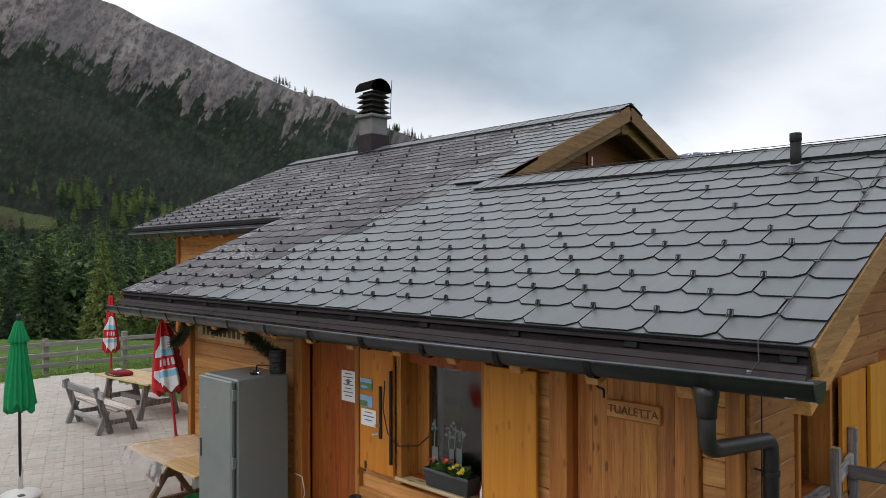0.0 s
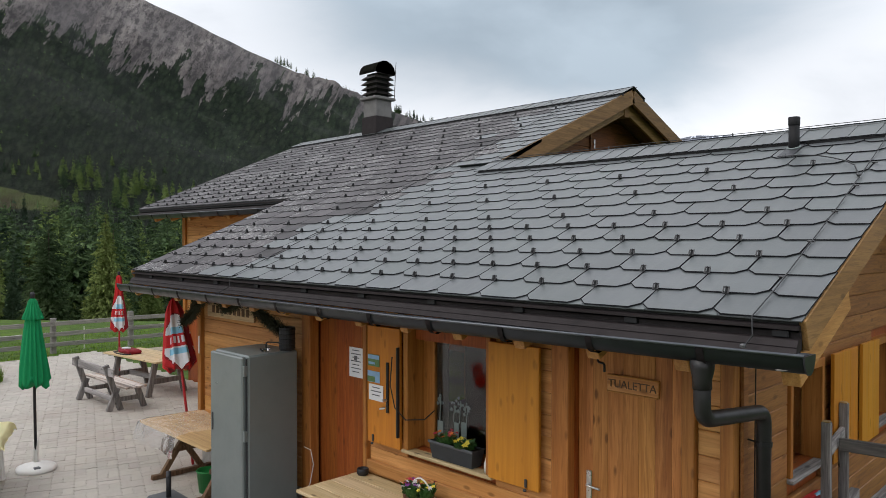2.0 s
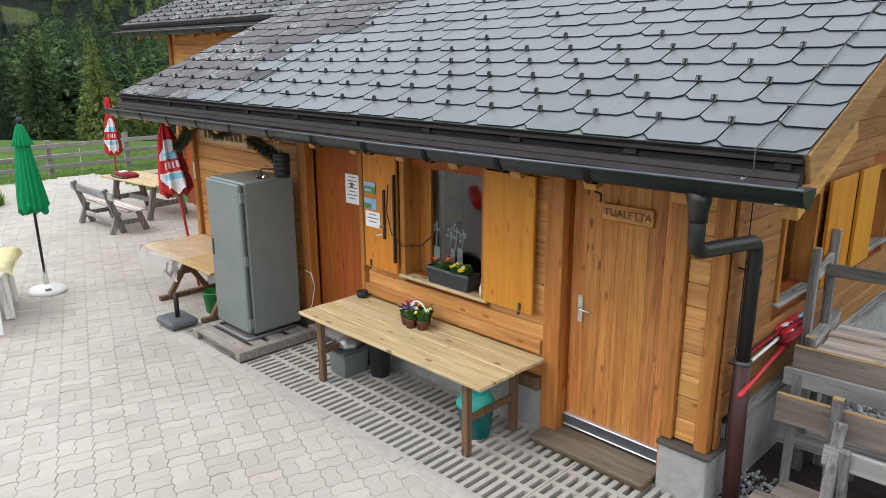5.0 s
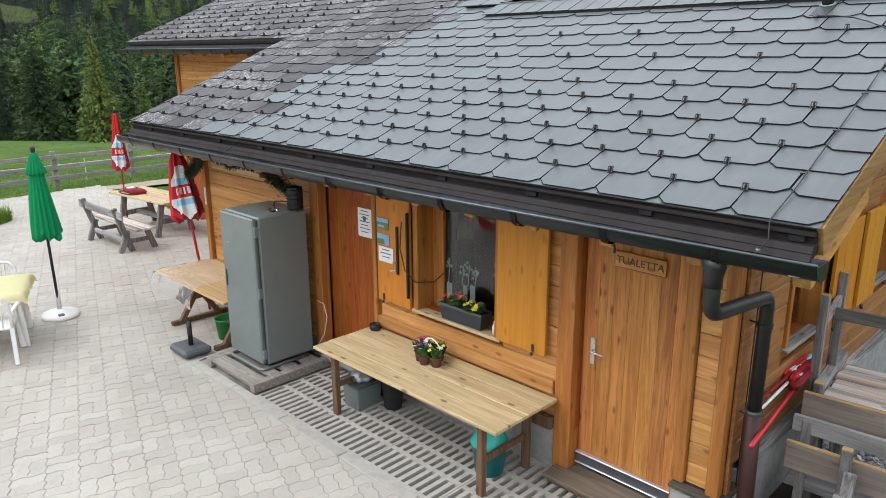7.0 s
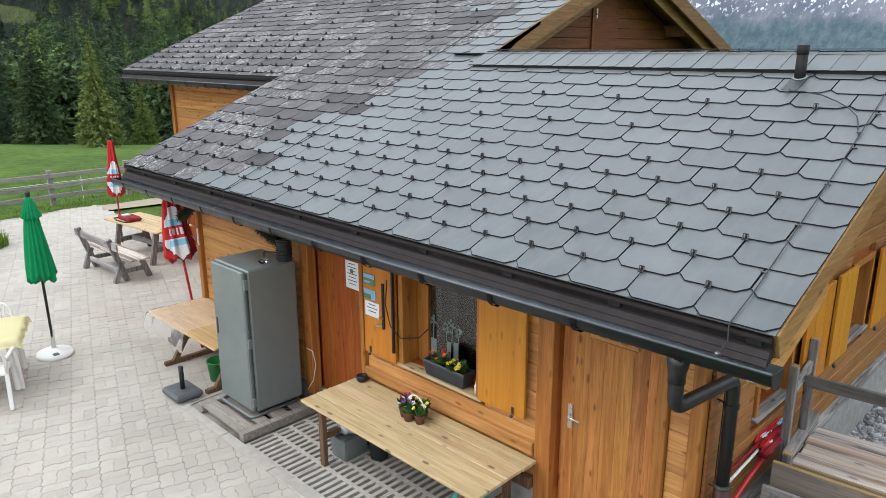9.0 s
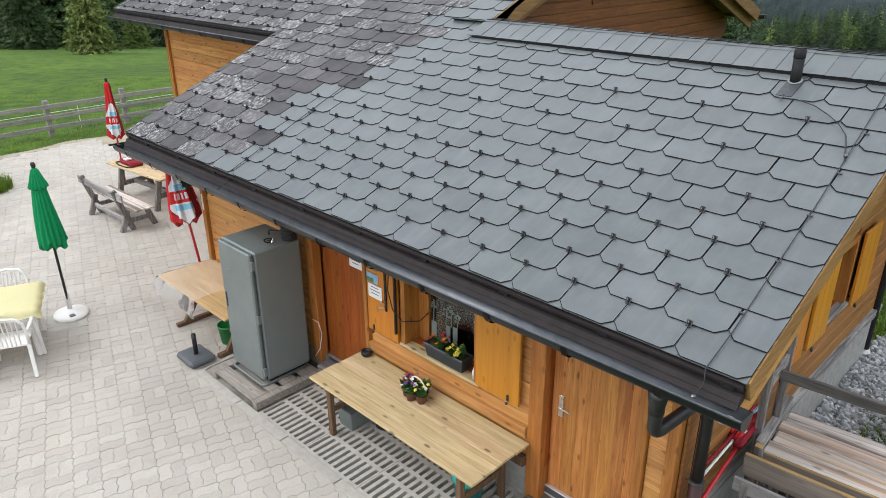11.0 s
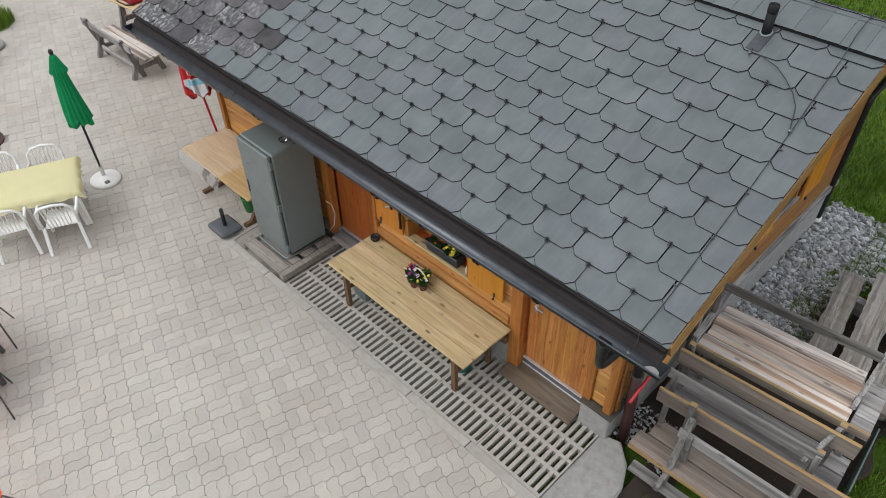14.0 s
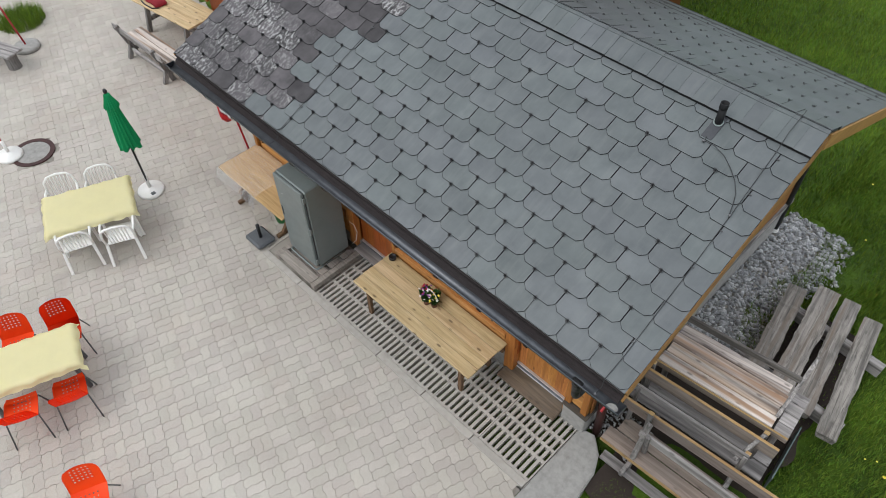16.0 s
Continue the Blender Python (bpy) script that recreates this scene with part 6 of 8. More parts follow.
local("strap", tube([(-0.30, -0.12, 0.02), (-0.34, -0.20, 0.012), (-0.1, -0.24, 0.012), (0.2, -0.21, 0.012), (0.31, -0.1, 0.02)], 0.016, 6), DARK, bag, "black carrying strap")
block = thing("stone_block", (-11.3, 5.9, 0.0), "pale concrete block by the wall corner", "block")
part("body", box(-11.6, -10.8, 5.7, 6.1, 0.0, 0.22, 0.02), CONCRETE, block)


# ---- white chairs with their table ----
def white_chair():
    c = thing("white_chair", (0, 0, 0), "white plastic garden armchair with a slatted back", "chair", "white garden chairs")
    local("seat", box(-0.22, 0.22, -0.20, 0.24, 0.405, 0.43, 0.012), WHITE, c)
    arch = [(-0.245, -0.20, 0.43), (-0.25, -0.235, 0.60), (-0.235, -0.265, 0.76), (-0.16, -0.285, 0.84), (0, -0.292, 0.865), (0.16, -0.285, 0.84), (0.235, -0.265, 0.76), (0.25, -0.235, 0.60), (0.245, -0.20, 0.43)]
    local("back_frame", tube(arch, 0.021, 8), WHITE, c, "", True)
    for k in range(7):
        x = -0.165 + 0.055 * k
        top = 0.845 - 0.9 * abs(x) ** 2 - 0.02
        local("slat", beam((x * 0.9, -0.205, 0.435), (x, -0.277, top), 0.032, 0.010, 0.003, None, (1, 0, 0)), WHITE, c)
    for s in (-1, 1):
        local("arm", tube([(s * 0.25, -0.235, 0.62), (s * 0.272, -0.05, 0.645), (s * 0.268, 0.18, 0.635), (s * 0.262, 0.235, 0.60)], [0.018, 0.024, 0.024, 0.02], 8), WHITE, c, "", True)
        local("front_leg", beam((s * 0.275, 0.27, 0.0), (s * 0.258, 0.225, 0.62), 0.05, 0.035, 0.008), WHITE, c)
        local("rear_leg", beam((s * 0.262, -0.33, 0.0), (s * 0.235, -0.20, 0.45), 0.05, 0.035, 0.008), WHITE, c)
    return c


wc = white_chair()
TT = 68.5
spots = [(-10.02, 1.12, TT + 2), (-9.66, 1.73, TT - 4), (-11.02, 1.42, TT + 181), (-10.74, 2.02, TT + 178)]
for k, (x, y, a) in enumerate(spots):
    m = pose(x, y, yard_z(0, y), 0, 0, a)
    if k == 0:
        wc.matrix_basis = m
    else:
        copy_thing(wc, m)


def plastic_table(name, x, y, turn, label, legs, ln=1.4, wd=0.88):
    t = thing(name, (x, y, yard_z(0, y)), label, "table", "", "", turn)
    local("top", box(-ln / 2, ln / 2, -wd / 2, wd / 2, 0.70, 0.735, 0.02), WHITE, t)
    for sx in (-1, 1):
        for sy in (-1, 1):
            local("leg", beam((sx * (ln / 2 - 0.08), sy * (wd / 2 - 0.08), 0.0), (sx * (ln / 2 - 0.12), sy * (wd / 2 - 0.12), 0.70), 0.06, 0.06, 0.01), legs, t)
    return t


def tablecloth(x, y, turn, label, seed, ln=1.46, wd=0.96, drop=0.10, lift=-0.0):
    c = thing("tablecloth", (x, y, yard_z(0, y) + 0.738), label, "tablecloth", "", "", turn)
    rnd = random.Random(seed)
    bm = bmesh.new()
    nx, ny = 36, 26
    lx, ly = ln / 2, wd / 2
    g = []
    for j in range(ny + 1):
        row = []
        for i in range(nx + 1):
            u = (i / nx - 0.5) * (ln + 2 * drop)
            v = (j / ny - 0.5) * (wd + 2 * drop)
            cx, cy = max(-lx + 0.02, min(lx - 0.02, u)), max(-ly + 0.02, min(ly - 0.02, v))
            dx, dy = u - cx, v - cy
            over = math.hypot(dx, dy)
            wave = 0.02 * math.sin(9 * (u + v) + seed) + 0.012 * math.sin(23 * u - 17 * v)
            z = 0.003 + 0.0025 * noise.noise((u * 5, v * 5, seed * 1.0))
            px, py = cx, cy
            if over > 0:
                z = -over * (0.88 + 2 * wave) + 0.003
                out = 0.012 + abs(wave) + over * (0.45 if abs(dx) > 0.02 and abs(dy) > 0.02 else 0.22)
                px += dx / over * out
                py += dy / over * out
            row.append(bm.verts.new((px, py, z)))
        g.append(row)
    for j in range(ny):
        for i in range(nx):
            bm.faces.new((g[j][i], g[j][i + 1], g[j + 1][i + 1], g[j + 1][i]))
    bmesh.ops.solidify(bm, geom=bm.faces[:], thickness=0.003)
    local("cloth", bm, CLOTH_Y, c, "", True)
    return c


plastic_table("garden_table", -10.36, 1.60, TT, "white plastic garden table under a yellow cloth", WHITE)
tablecloth(-10.36, 1.60, TT, "pale yellow wipe-clean tablecloth with drooping corners", 3, 1.44, 0.94)


def orange_chair():
    c = thing("orange_chair", (0, 0, 0), "orange-red perforated plastic chair on grey steel legs", "chair", "orange chairs")

    def shell(nu, nv, place, holes):
        bm = bmesh.new()
        g = [[bm.verts.new(place(i / nu, j / nv)) for i in range(nu + 1)] for j in range(nv + 1)]
        for j in range(nv):
            for i in range(nu):
                if holes(i, j):
                    continue
                bm.faces.new((g[j][i], g[j][i + 1], g[j + 1][i + 1], g[j + 1][i]))
        bmesh.ops.solidify(bm, geom=bm.faces[:], thickness=0.008)
        return bm

    def seat(u, v):
        x = (u - 0.5) * 2
        return (x * 0.225 * (1 - 0.12 * max(0, v - 0.75) / 0.25), -0.20 + 0.44 * v, 0.45 + 0.02 * x * x - 0.015 * math.sin(v * math.pi) - 0.03 * max(0, v - 0.8) / 0.2)

    def back(u, v):
        x = (u - 0.5) * 2
        w = 0.225 * (1.0 - 0.18 * max(0.0, v - 0.7) ** 2 / 0.09)
        top = 0.44 + 0.40 * v - 0.035 * x * x * v
        return (x * w, -0.20 - 0.11 * v - 0.035 * (1 - x * x) * 0.8 + 0.03 * (1 - v) ** 3, top)

    hole = lambda i, j: i % 3 == 1 and j % 3 == 1 and 4 < i < 22
    local("seat", shell(26, 23, seat, lambda i, j: hole(i, j) and 3 < j < 20), ORANGE, c, "", True)
    local("backrest", shell(26, 26, back, lambda i, j: hole(i, j) and 8 < j < 23), ORANGE, c, "", True)
    for s in (-1, 1):
        local("leg_frame", tube(arc_pts([(s * 0.25, 0.27, 0.0), (s * 0.21, 0.17, 0.435), (s * 0.21, -0.16, 0.435), (s * 0.25, -0.33, 0.0)], 0.05), 0.011, 8), GREY_TUBE, c, "", True)
    local("cross_tube", tube([(-0.21, 0.12, 0.43), (0.21, 0.12, 0.43)], 0.010, 8), GREY_TUBE, c, "", True)
    local("cross_tube", tube([(-0.21, -0.12, 0.43), (0.21, -0.12, 0.43)], 0.010, 8), GREY_TUBE, c, "", True)
    return c


oc = orange_chair()
OT = 71.0
for k, (x, y, a) in enumerate([(-8.36, 0.12, OT + 182), (-8.58, -0.50, OT + 176), (-7.33, -0.30, OT + 1), (-7.52, -0.92, OT - 3), (-5.60, -0.86, OT + 178)]):
    m = pose(x, y, yard_z(0, y), 0, 0, a)
    if k == 0:
        oc.matrix_basis = m
    else:
        copy_thing(oc, m)
plastic_table("garden_table", -8.00, -0.53, OT, "white plastic table under a yellow cloth with orange chairs", GREY_TUBE, 1.36, 0.72)
tablecloth(-8.00, -0.53, OT, "pale yellow tablecloth with an orange underside", 5, 1.40, 0.76, 0.10)

# ---- far corner of the yard ----
fz = yard_z(0, 3.2)
pf = thing("parasol_stand", (-17.1, 3.2, fz), "round pale concrete parasol foot with a red pole", "parasol stand")
part("disc", lathe([(0.30, 0.0), (0.30, 0.07), (0.26, 0.10), (0.05, 0.11)], 28, at=(-17.1, 3.2, fz)), CONCRETE, pf, "", True)
part("pole", tube([(-17.1, 3.2, fz + 0.08), (-17.35, 3.0, 2.1)], 0.02, 8), RED_PAINT, pf, "red pole", True)
pf2 = thing("parasol_stand", (-13.58, 1.30, 0.06), "round white plastic parasol foot with a red pole", "parasol stand")
part("disc", lathe([(0.245, 0.0), (0.25, 0.03), (0.235, 0.065), (0.08, 0.085), (0.05, 0.12)], 32, at=(-13.58, 1.30, 0.055)), WHITE, pf2, "", True)
part("tube", lathe([(0.033, 0.1), (0.031, 0.40)], 14, at=(-13.58, 1.30, 0.055)), WHITE, pf2, "", True)
part("pole", tube([(-13.58, 1.30, 0.3), (-13.70, 1.25, 2.2)], 0.018, 8), RED_PAINT, pf2, "red pole", True)
lb = thing("log_bench", (-17.0, 2.5, fz), "dark weathered bench of split logs at the yard's edge", "bench", "", "", 20)
local("seat_board", box(-0.9, 0.75, -0.22, 0.0, 0.40, 0.46, 0.015), W_GREY, lb)
local("seat_board", box(-0.9, 0.75, 0.02, 0.22, 0.40, 0.46, 0.015), W_GREY, lb)
for xx in (-0.6, 0.5):
    local("trunk_leg", lathe([(0.15, 0.0), (0.14, 0.2), (0.15, 0.40)], 14, at=(xx, 0, 0)), W_GREY_Z, lb)


def tuft(x, y, z, r, h, count, seed, name, label):
    rnd = random.Random(seed)
    vs, fs = [], []
    for k in range(count):
        a, q = rnd.uniform(0, math.tau), math.sqrt(rnd.random()) * r
        bx, by = x + q * math.cos(a), y + q * math.sin(a)
        b = rnd.uniform(0, math.tau)
        hh = h * rnd.uniform(0.5, 1.1)
        ln = rnd.uniform(0.1, 0.5) * hh
        w = 0.008
        o = len(vs)
        vs += [(bx - w * math.sin(b), by + w * math.cos(b), z), (bx + w * math.sin(b), by - w * math.cos(b), z), (bx + ln * math.cos(b), by + ln * math.sin(b), z + hh)]
        fs.append((o, o + 1, o + 2))
    return tagged(part(name, raw(name, vs, fs, BLADE)), label, "grass", "", "stuff")


tuft(-18.3, 3.6, fz, 0.55, 0.35, 1600, 3, "grass_tuft", "overgrown green tuft at the paving edge")

# ---- stacked benches, planks and gravel on the other side ----
W_RAIL = wood("dark_weathered_rail", (0.06, 0.054, 0.05), (0.20, 0.18, 0.165), "x", 0.8, 0.2, 0.2, "object", 0.6, 0.6)
def board_set(parent, name, specs, mtl):
    for x0, x1, y0, y1, z0, z1 in specs:
        part(name, box(x0, x1, y0, y1, z0, z1, 0.005), mtl, parent)


b1 = thing("stored_bench", (-1.6, 4.8, -0.38), "weathered plank bench pushed into the row beside the hut", "bench", "stored benches")
board_set(b1, "seat_board", [(-1.63, 1.9, 4.64, 4.88, 0.085, 0.12), (-1.53, 1.9, 4.90, 5.16, 0.085, 0.12)], W_BROWN)
board_set(b1, "seat_edge", [(-1.63, 1.9, 4.622, 4.638, 0.06, 0.12)], W_CUT)
board_set(b1, "foot_board", [(-1.50, 1.9, 4.45, 4.60, -0.07, -0.035)], W_GREY)
board_set(b1, "back_rail", [(-1.20, 1.9, 4.765, 4.805, 0.56, 0.70)], W_GREY)
for xx in (-1.13, 1.2):
    part("back_post", beam((xx, 4.56, -0.38), (xx, 4.84, 0.86), 0.075, 0.055, 0.005), W_GREY_Z, b1)
    part("brace", beam((xx + 0.07, 4.95, -0.38), (xx + 0.07, 4.74, 0.72), 0.06, 0.055, 0.005), W_GREY_Z, b1)
    part("bearer", beam((xx, 4.40, 0.02), (xx, 5.2, 0.04), 0.06, 0.08, 0.005), W_GREY_Z, b1)
    part("front_leg", beam((xx, 5.1, -0.38), (xx, 5.05, 0.06), 0.06, 0.06, 0.005), W_GREY_Z, b1)
b1.matrix_basis = pose(-1.6, 4.8, -0.38, 0, 0, 2.0)
b2 = thing("stored_bench", (-1.6, 5.1, -0.3), "weathered bench with a brown back board and pale cut edge", "bench", "stored benches")
board_set(b2, "back_board", [(-1.60, 1.9, 4.935, 4.97, 0.68, 0.885)], W_BROWN)
board_set(b2, "board_edge", [(-1.60, 1.9, 4.932, 4.973, 0.886, 0.898)], W_CUT)
board_set(b2, "seat_board", [(-1.68, 0.30, 5.36, 5.60, 0.29, 0.325), (-1.60, 0.30, 5.62, 5.86, 0.29, 0.325)], W_GREY)
board_set(b2, "back_rail", [(-1.62, 0.03, 5.13, 5.17, 0.89, 1.02)], W_GREY)
for xx, ya in ((-1.20, 4.90), (0.0, 5.20)):
    part("back_post", beam((xx, ya + 0.12, -0.36), (xx, ya, 0.985), 0.07, 0.055, 0.005), W_GREY_Z, b2)
    part("post_top", box(xx - 0.034, xx + 0.034, ya - 0.026, ya + 0.03, 0.986, 0.996, 0.002), W_CUT, b2)
    part("bearer", beam((xx, 5.0, 0.24), (xx, 5.85, 0.26), 0.06, 0.08, 0.005), W_GREY_Z, b2)
    part("front_leg", beam((xx, 5.8, -0.3), (xx, 5.75, 0.28), 0.06, 0.06, 0.005), W_GREY_Z, b2)
for xx in (-1.52, 0.0):
    part("brace", beam((xx, 5.13, -0.3), (xx, 5.14, 1.0), 0.06, 0.06, 0.005), W_GREY_Z, b2)
b2.matrix_basis = pose(-1.6, 5.1, -0.3, 0, 0, 3.9)
b3 = thing("stored_bench", (-1.6, 5.4, -0.25), "weathered bench back pressed against the plank table", "bench", "stored benches")
board_set(b3, "back_board", [(-1.65, 0.25, 5.385, 5.42, 0.88, 1.095)], W_BROWN)
board_set(b3, "board_edge", [(-1.65, 0.25, 5.382, 5.423, 1.096, 1.108)], W_CUT)
for xx in (-1.57, 0.03):
    part("back_post", beam((xx, 5.66, -0.3), (xx, 5.49, 1.16), 0.07, 0.06, 0.005), W_GREY_Z, b3)
    part("post_top", box(xx - 0.034, xx + 0.034, 5.462, 5.52, 1.16, 1.17, 0.002), W_CUT, b3)
part("slanted_leg", beam((0.03, 5.49, 1.13), (-0.12, 5.10, 0.82), 0.05, 0.05, 0.004), W_GREY_Y, b3)
b3.matrix_basis = pose(-1.6, 5.4, -0.25, 0, 0, 4.3)
pt = thing("plank_table", (-1.6, 6.0, -0.2), "rain-streaked four-plank table with tall end posts and a side rail", "table")
for k in range(4):
    y0 = 5.70 + 0.196 * k
    part("top_board", box(-1.63 + 0.02 * (k % 2), 0.0 - 0.03 * (k % 2), y0 + 0.003, y0 + 0.191, 0.945, 0.985, 0.01), W_STREAK, pt)
for k in range(4):
    y0 = 5.67 + 0.192 * k
    part("end_board", box(0.03, 0.23, y0 + 0.003, y0 + 0.187, 0.925, 0.96, 0.006), W_GREY, pt)
part("edge_board", box(-1.65, 0.23, 5.655, 5.688, 0.89, 0.984, 0.004), W_BROWN, pt)
part("edge_cap", box(-1.65, 0.23, 5.657, 5.686, 0.985, 0.992, 0.002), W_CUT, pt)
part("left_cleat", box(-1.705, -1.635, 5.70, 6.62, 0.93, 1.06, 0.006), W_GREY_Y, pt)
part("side_rail", beam((-1.70, 6.15, 1.53), (0.0, 6.175, 1.53), 0.045, 0.10, 0.005), W_RAIL, pt)
for yy, z0, top in ((5.85, -0.25, 1.76), (6.47, -0.25, 1.80)):
    part("post", beam((-1.73, yy, z0), (-1.73, yy, top), 0.055, 0.07, 0.005), W_GREY_Z, pt)
    part("post_top", box(-1.757, -1.703, yy - 0.03, yy + 0.03, top + 0.001, top + 0.01, 0.002), W_CUT, pt)
part("rail_post", beam((-1.67, 6.19, 0.99), (-1.67, 6.19, 1.478), 0.05, 0.06, 0.005), W_GREY_Z, pt)
part("short_rail", beam((-1.732, 5.89, 1.52), (-1.732, 6.43, 1.56), 0.04, 0.10, 0.005), W_GREY_Y, pt)
part("slanted_brace", beam((0.035, 6.62, 1.58), (-0.01, 5.88, 0.99), 0.05, 0.07, 0.005), W_GREY_Y, pt)
for xx in (-1.5, 0.1):
    for yy in (5.83, 6.42):
        part("leg", box(xx - 0.04, xx + 0.04, yy - 0.04, yy + 0.04, -0.3, 0.924, 0.006), W_GREY_Z, pt)
part("tarpaulin", beam((0.34, 5.5, 0.05), (0.34, 6.4, 0.15), 0.02, 0.5, 0.005), plain("grey_tarpaulin", (0.10, 0.14, 0.135), 0.5), pt, "grey-green tarpaulin edge")
pt.matrix_basis = pose(-1.6, 6.0, -0.2, 0, 0, 5.0)


def bundle():
    b = thing("parasol_bundle", (-1.72, 5.5, 1.1), "folded red and white parasols lying over the stored benches", "parasol", "closed parasols")
    part("pole", tube([(-1.673, 4.479, 1.0), (-1.79, 5.75, 1.03)], 0.019, 8), RED_PAINT, b, "red pole", True)
    part("pole", tube([(-1.80, 4.90, 1.06), (-1.82, 5.8, 1.09)], 0.013, 8), WHITE, b, "white pole", True)
    part("pole", tube([(-1.835, 4.86, 1.10), (-1.83, 5.8, 1.12)], 0.014, 8), DARK_RED, b, "", True)
    m = Matrix.Translation((-1.815, 5.42, 1.06)) @ Vector((-0.005, 1.0, 0.03)).to_track_quat("Z", "Y").to_matrix().to_4x4() @ Matrix.Scale(0.98, 4)
    for mtl, r, z0, z1, sh, a in ((DARK_RED, 0.058, 0.10, 0.75, (0, 0), 0.0), (RED_CLOTH, 0.045, 0.16, 0.78, (0.04, 0.02), 1.0), (WHITE_CLOTH, 0.018, 0.2, 0.42, (0.022, 0.05), 2.0), (DARK_RED, 0.045, 0.06, 0.5, (-0.05, 0.01), 0.5), (BLUE_CLOTH, 0.018, 0.56, 0.72, (0.03, 0.045), 0.5), (WHITE_CLOTH, 0.016, 0.12, 0.3, (-0.04, 0.045), 4.0), (RED_CLOTH, 0.03, 0.1, 0.55, (-0.02, 0.045), 2.5)):
        bm = lathe([(r * 0.6, z0), (r, z0 + 0.05), (r * 0.9, z0 + (z1 - z0) * 0.4), (r * 0.75, z0 + (z1 - z0) * 0.8), (r * 0.3, z1)], 30, 6, 0.22, at=(sh[0], sh[1], 0))
        for v in bm.verts:
            v.co.x += 0.02 * noise.noise((v.co.x * 12, v.co.y * 12, v.co.z * 9 + a))
            v.co.y += 0.03 * noise.noise((v.co.x * 12 + 5, v.co.y * 12, v.co.z * 9 + a))
        bm.transform(m)
        part("cloth", bm, mtl, b, "", True)


bundle()


def bare_earth():
    """Dark soil sheet added under the stored benches and planks, where their shade reads black."""
    bm = bmesh.new()
    xs, ys = np.linspace(-1.87, 1.95, 32), np.linspace(3.95, 8.9, 41)
    g = {}
    for i, x in enumerate(xs):
        for j, y in enumerate(ys):
            lim = 1.25 if y < 5.7 else 0.40
            lim += 0.16 * noise.noise((y * 2.3, 0.0, 8.0))
            if x < lim + 0.14 and not (y < 4.6 and x < -1.42) and not (y > 6.75 and x < -0.72):
                g[i, j] = bm.verts.new((min(x, lim), y, terrain(min(x, lim), y) + 0.07 + 0.008 * noise.noise((x * 7, y * 7, 0))))
    for i, j in list(g):
        q = [g.get(k) for k in ((i, j), (i + 1, j), (i + 1, j + 1), (i, j + 1))]
        if all(q) and len({tuple(v.co) for v in q}) == 4:
            bm.faces.new(q)
    tagged(part("bare_earth", bm, SOIL), "dark soil sheet under the stored benches, added for their shade", "soil", "", "structure")


bare_earth()


def old_planks():
    specs = [((-0.89, 8.82, 0.36), (-0.62, 7.05, 0.36), 0.29), ((-0.50, 9.12, 0.36), (-0.20, 6.85, 0.36), 0.33), ((-0.15, 9.16, 0.34), (0.18, 6.80, 0.34), 0.25), ((0.24, 9.05, 0.32), (0.60, 6.70, 0.32), 0.27)]
    for a, b, w in specs:
        t = thing("rough_plank", a, "thick waney-edged grey plank laid out on bearers", "plank", "rough planks")
        a, b = Vector(a), Vector(b)
        d = (b - a).normalized()
        s = Vector((d.y, -d.x, 0))
        n = 30
        bm = bmesh.new()
        rows = []
        for k in range(n + 1):
            p = a + (b - a) * (k / n)
            l = w / 2 * (1 + 0.16 * noise.noise((k * 0.16, w * 30, a.x)) + 0.09 * noise.noise((k * 1.3, w * 9, a.x)))
            r = w / 2 * (1 + 0.16 * noise.noise((k * 0.17, w * 50, a.x + 9)) + 0.09 * noise.noise((k * 1.4, w * 9, a.x + 4)))
            z = 0.012 * noise.noise((k * 0.8, a.x, 3.0))
            rows.append([bm.verts.new(p + q) for q in (-s * l + Vector((0, 0, z)), -s * l * 0.4 + Vector((0, 0, z + 0.006)), s * r * 0.4 + Vector((0, 0, z + 0.004)), s * r + Vector((0, 0, z)), s * (r - 0.02) + Vector((0, 0, z - 0.11)), -s * (l - 0.02) + Vector((0, 0, z - 0.11)))])
        for u, v in zip(rows, rows[1:]):
            for k in range(6):
                bm.faces.new((u[k], u[(k + 1) % 6], v[(k + 1) % 6], v[k]))
        bm.faces.new(rows[0]), bm.faces.new(rows[-1][::-1])
        t.matrix_basis = pose(*a, 0, 0, math.degrees(math.atan2(-d.x, d.y)))
        bm.transform(t.matrix_basis.inverted())
        local("slab", bm, W_SLAB, t)
    for yy in (7.15, 8.5):
        t = thing("timber_bearer", (0, yy, -0.1), "squared timber bearer under the rough planks", "timber")
        part("beam", beam((-0.95, yy + 0.05, 0.12), (0.72, yy - 0.08, 0.12), 0.12, 0.24, 0.01), W_GREY, t)


old_planks()


